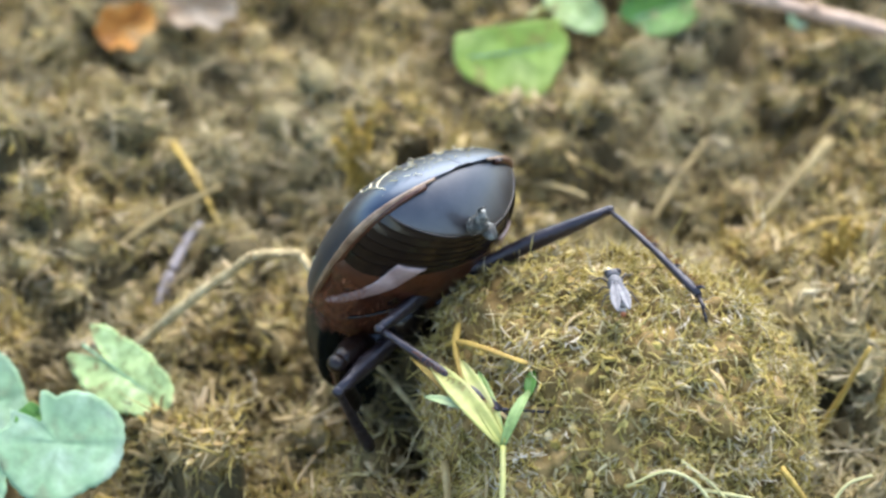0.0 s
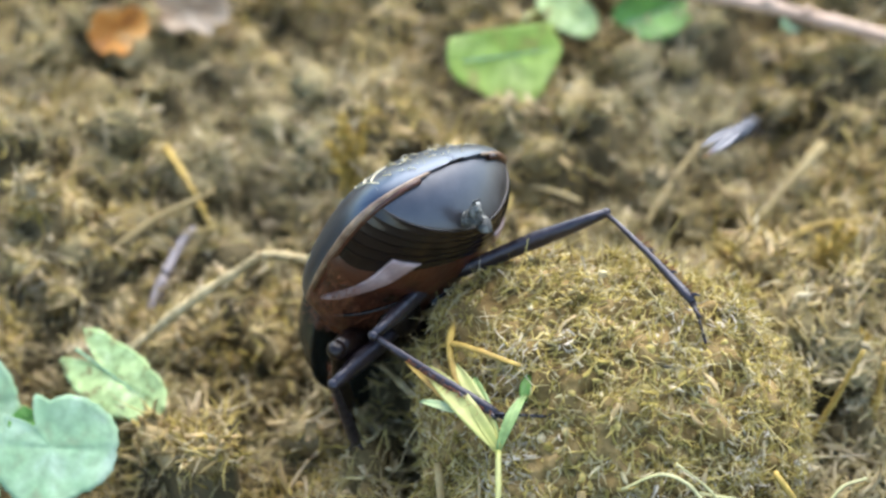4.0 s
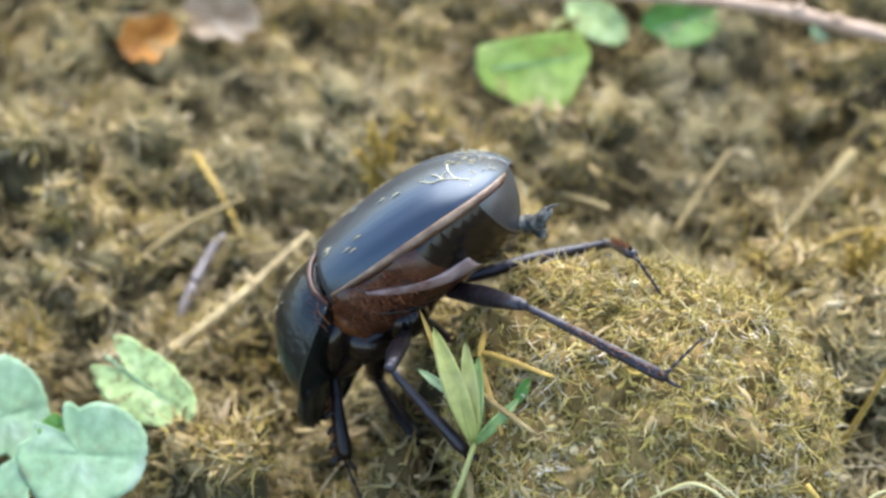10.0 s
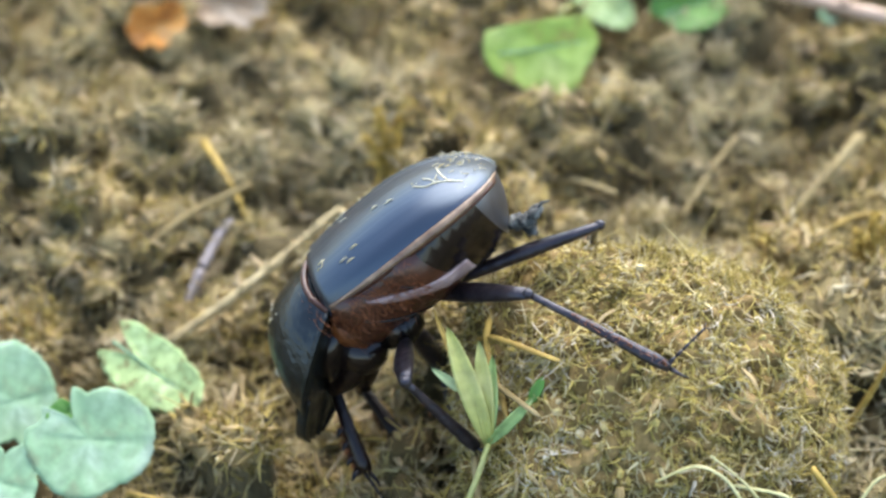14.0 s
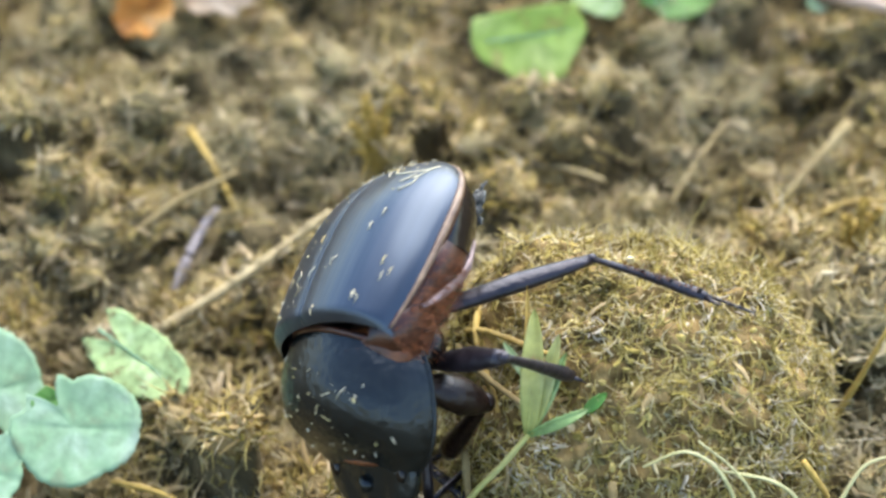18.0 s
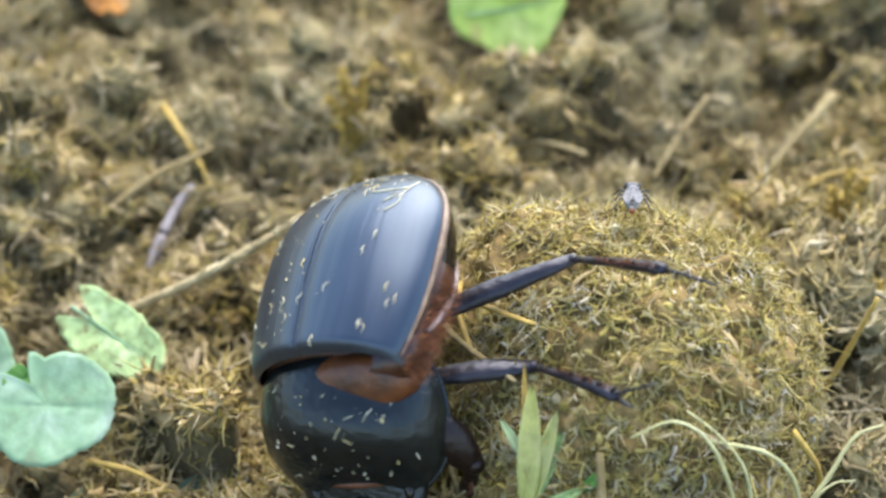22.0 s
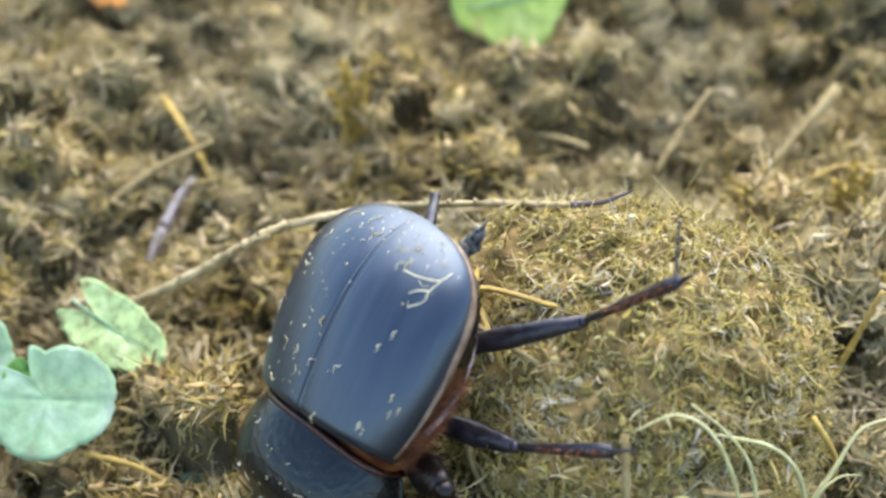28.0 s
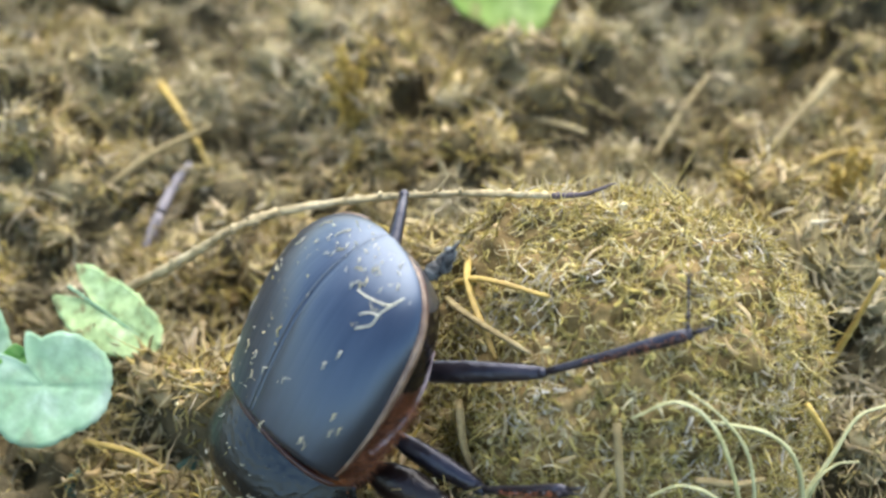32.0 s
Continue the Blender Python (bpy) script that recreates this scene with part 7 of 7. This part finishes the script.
    # the far middle and front legs only hold on
    for key, knee, foot in (("MID_RIGHT", (5.5, -3.0, -5.5, 20, 40, -80), (9.5, 0, 0, 0, 75, 10)), ("FRONT_RIGHT", (8.5, -4.5, -4.5, 10, 35, -35), (7.0, 0, 0, 0, 70, 20))):
        for piece, where in zip(legs[key], (knee, foot)):
            walk(piece, [(0, at(*where)), (32, at(*where))])
    walk(neck_shield, [
    (0, at(8.49, 0.00, 3.92, -1.9, 26.6, -8.3)), (6, at(8.52, 0.00, 3.91, -0.9, 24.9, -6.5)), (7.5, at(8.68, 0.00, 3.89, 3.8, 29.8, -6.6)),
    (8, at(9.05, 0.00, 3.41, 3.3, 32.4, -9.8)), (9, at(9.23, 0.00, 3.31, 5.6, 36.2, -12.4)), (13, at(9.09, 0.00, 3.56, 8.5, 35.1, -10.0)),
    (14.5, at(8.97, 0.00, 3.56, 8.0, 37.4, -9.8)), (17, at(9.00, 0.16, 2.23, -5.8, 42.4, -16.3)), (19, at(9.40, 0.31, 2.24, -25.4, 40.0, -14.5)),
    (20, at(8.45, 0.23, 1.63, -30.1, 36.6, -13.6)), (22, at(8.45, 0.19, 1.35, -25.2, 39.0, -11.4)), (23, at(9.50, 0.14, 1.36, -27.2, 24.7, -12.2)),
    (25, at(9.47, 0.17, 1.59, -26.0, 23.2, -12.5)), (28, at(10.60, 0.00, 2.70, -14.8, 18.9, -11.0)), (30, at(10.60, 0.00, 2.40, -15.4, 21.4, -13.0)),
    (32, at(10.40, 0.00, 2.60, -17.8, 23.5, -15.0)),
])
    walk(bark_twig, [
    (0, at(-30.02, 18.75, 7.00, -40.3, -0.5, -15.9)), (3, at(-30.02, 18.75, 7.00, -53.9, 2.6, -14.9)), (6, at(-30.02, 18.75, 7.00, -52.5, -0.5, -15.0)),
    (7.5, at(-30.02, 18.75, 7.00, -40.5, 0.6, -3.3)), (9, at(-30.02, 18.75, 7.00, -27.0, 43.3, 48.5)), (11, at(-30.02, 18.75, 7.00, -25.1, 37.0, 42.2)),
    (13, at(-30.02, 18.75, 7.00, -23.5, 27.1, 34.5)), (17, at(-30.02, 18.75, 7.00, -20.4, 21.6, 29.0)), (19, at(-30.02, 18.75, 7.00, -18.7, 46.3, 46.4)),
    (23, at(-30.02, 18.75, 7.00, -5.1, 8.9, 8.9)), (25.5, at(-30.02, 18.75, 7.00, -4.1, 7.6, 7.4)), (27.5, at(-30.02, 18.75, 7.00, -0.5, 1.2, 1.1)),
    (28, at(-30.02, 18.75, 7.00, -1.2, 1.2, 0.9)), (30, at(-30.02, 18.75, 7.00, -8.1, 1.1, -4.3)), (32, at(-30.02, 18.75, 7.00, -5.7, 0.3, -4.8)),
])
    # the kink opens as the beetle leans away, and the far end springs up
    straight = Vector(TWIG_MIDDLE).rotation_difference(Vector((6.3, -1.7, 6.0)))
    middle_rows, end_rows = [], []
    for t, share, bend in ((0, 0, 60), (7, 0, 60), (8, 0.6, 60), (9, 1, 60), (17, 1, 55), (25.5, 1, 60), (26.5, 0.5, 35), (27.4, 0, 0), (32, 0, 0)):
        turn = Euler((0, 0, 0)).to_quaternion().slerp(straight, share)
        middle_rows.append((t, Matrix.LocRotScale(Vector(TWIG_KINK) * MM, turn, None)))
        end_rows.append((t, Matrix.LocRotScale(Vector(TWIG_MIDDLE) * MM, turn.inverted() @ Euler((0, radians(bend), 0)).to_quaternion(), None)))
    walk(twig_middle, middle_rows)
    walk(twig_end, end_rows)
    walk(grass_sprig, [
    (0, at(5.04, -10.54, 25.06, 8.0, -10.0, 26.0)), (3, at(5.33, -10.84, 25.05, 8.0, -10.0, 26.0)), (6, at(4.42, -10.01, 24.91, 9.0, -10.0, 25.0)),
    (7.5, at(4.19, -9.89, 24.77, 11.0, -10.0, 24.0)), (8, at(0.89, -7.03, 22.70, 44.0, -21.9, 21.0)), (9, at(1.81, -6.85, 24.26, 47.9, -8.8, 8.3)),
    (10, at(0.91, -6.86, 22.87, 48.0, -7.1, 7.1)), (13, at(1.60, -8.34, 22.75, 47.6, -6.9, 7.5)), (14.5, at(1.60, -8.51, 22.58, 47.7, -6.6, 7.3)),
    (16.5, at(3.52, -10.17, 23.71, 47.8, 6.8, -4.7)), (17, at(3.32, -10.20, 23.41, 47.8, 6.8, -4.7)), (18, at(5.84, -11.33, 25.03, 47.2, 9.6, -7.7)),
    (19, at(5.19, -12.22, 23.34, 46.6, 11.7, -10.0)), (20, at(5.91, -13.20, 22.79, 47.6, 4.3, -3.7)), (21, at(4.66, -13.55, 20.41, 44.1, 20.9, -20.2)),
    (22, at(6.77, -15.96, 17.65, 47.3, 9.4, -8.5)), (23, at(7.80, -15.86, 8.12, 47.9, 4.2, -3.9)), (25.5, at(7.48, -14.83, 6.19, 48.0, -3.2, 2.9)),
    (27.5, at(8.30, -13.36, 2.96, 47.8, 4.2, -3.8)), (32, at(8.27, -15.20, 1.87, 47.3, 4.2, -3.8)),
])
    walk(small_fly, [
    (0, at(14.58, -0.03, 31.84, -4.5, 0.4, 96.9)), (0.5, at(13.75, 2.13, 31.63, -6.7, 7.4, 93.8)), (1, at(13.50, 3.91, 31.29, -10.1, 11.2, 79.9)),
    (1.3, at(13.04, 5.18, 30.88, -0.6, 19.5, 117.8)), (1.5, at(12.48, 5.79, 30.57, 16.5, 15.2, 169.8)), (2, at(12.04, 11.24, 27.35, 40.9, 9.5, -171.4)),
    (2.5, at(12.61, 11.94, 27.02, 43.0, 8.2, -172.9)), (3, at(13.60, 6.41, 30.54, -21.7, -6.0, 5.9)), (3.5, at(15.28, 6.56, 30.64, -21.6, 0.4, 7.2)),
    (4, at(24.43, 6.91, 43.01, 8.8, -7.1, 37.9)), (4.5, at(44.62, 12.08, 63.83, 8.8, -7.1, 37.9)), (10, at(46.80, 10.03, 60.88, -8.8, -7.4, 142.3)),
    (19, at(44.93, 9.63, 50.64, -10.6, -2.2, 172.4)), (19.5, at(23.33, 4.71, 34.57, -10.9, 0.7, -172.1)), (20, at(16.62, 3.59, 31.52, 11.1, 3.9, 151.0)),
    (20.5, at(16.72, 4.57, 31.29, 12.9, 7.7, 140.7)), (21, at(16.38, 5.64, 30.99, 4.8, 17.8, 101.4)), (21.5, at(16.28, 5.82, 30.92, 2.8, 18.8, 95.8)),
    (22, at(16.19, 5.84, 30.92, -1.2, 19.0, 84.3)), (22.5, at(16.32, 5.80, 30.93, 13.1, 13.8, 131.3)), (23, at(16.24, 4.23, 31.39, 8.4, 10.8, 125.0)),
    (23.5, at(15.96, 4.41, 31.35, 10.6, 9.6, 138.7)), (24, at(16.16, 4.76, 31.25, 14.9, 4.2, 162.8)), (25, at(15.65, 5.28, 31.10, 16.0, 6.5, 162.4)),
    (25.5, at(15.77, 5.12, 31.15, 15.5, 6.0, 161.8)), (26.2, at(32.47, 6.71, 41.91, 10.4, -4.2, 23.9)), (26.8, at(48.97, 9.78, 52.89, 10.3, -4.2, 23.9)),
    (28.2, at(48.11, -3.36, 41.18, -11.0, 1.0, -172.5)), (28.5, at(20.79, -13.90, 33.91, -11.0, 1.1, -172.5)), (28.8, at(37.30, -25.91, 28.03, 8.8, 6.5, -33.8)),
    (29.2, at(61.51, -37.17, 15.57, 8.7, 6.4, -33.8)), (32, at(61.72, -37.41, 15.26, 8.6, 6.3, -33.9)),
])
    # the ball rocks a little as it is worked
    walk(dung_ball, [(0, at(16, 0, 14)), (7.5, at(16, 0, 14, 0, 0, -1)), (10, at(16, 0, 14, 1, 1, 0)), (14.5, at(16, 0, 14, 1, 1, 0)), (17, at(16, 0, 13.4, 2, 2, 1)), (25.5, at(16, 0, 13.4, 2, 2, 1)), (27.5, at(16.6, 0.2, 12.8, -2, 5, 3)), (32, at(16.4, 0.1, 12.7, -2, 4, 3))])


motions()
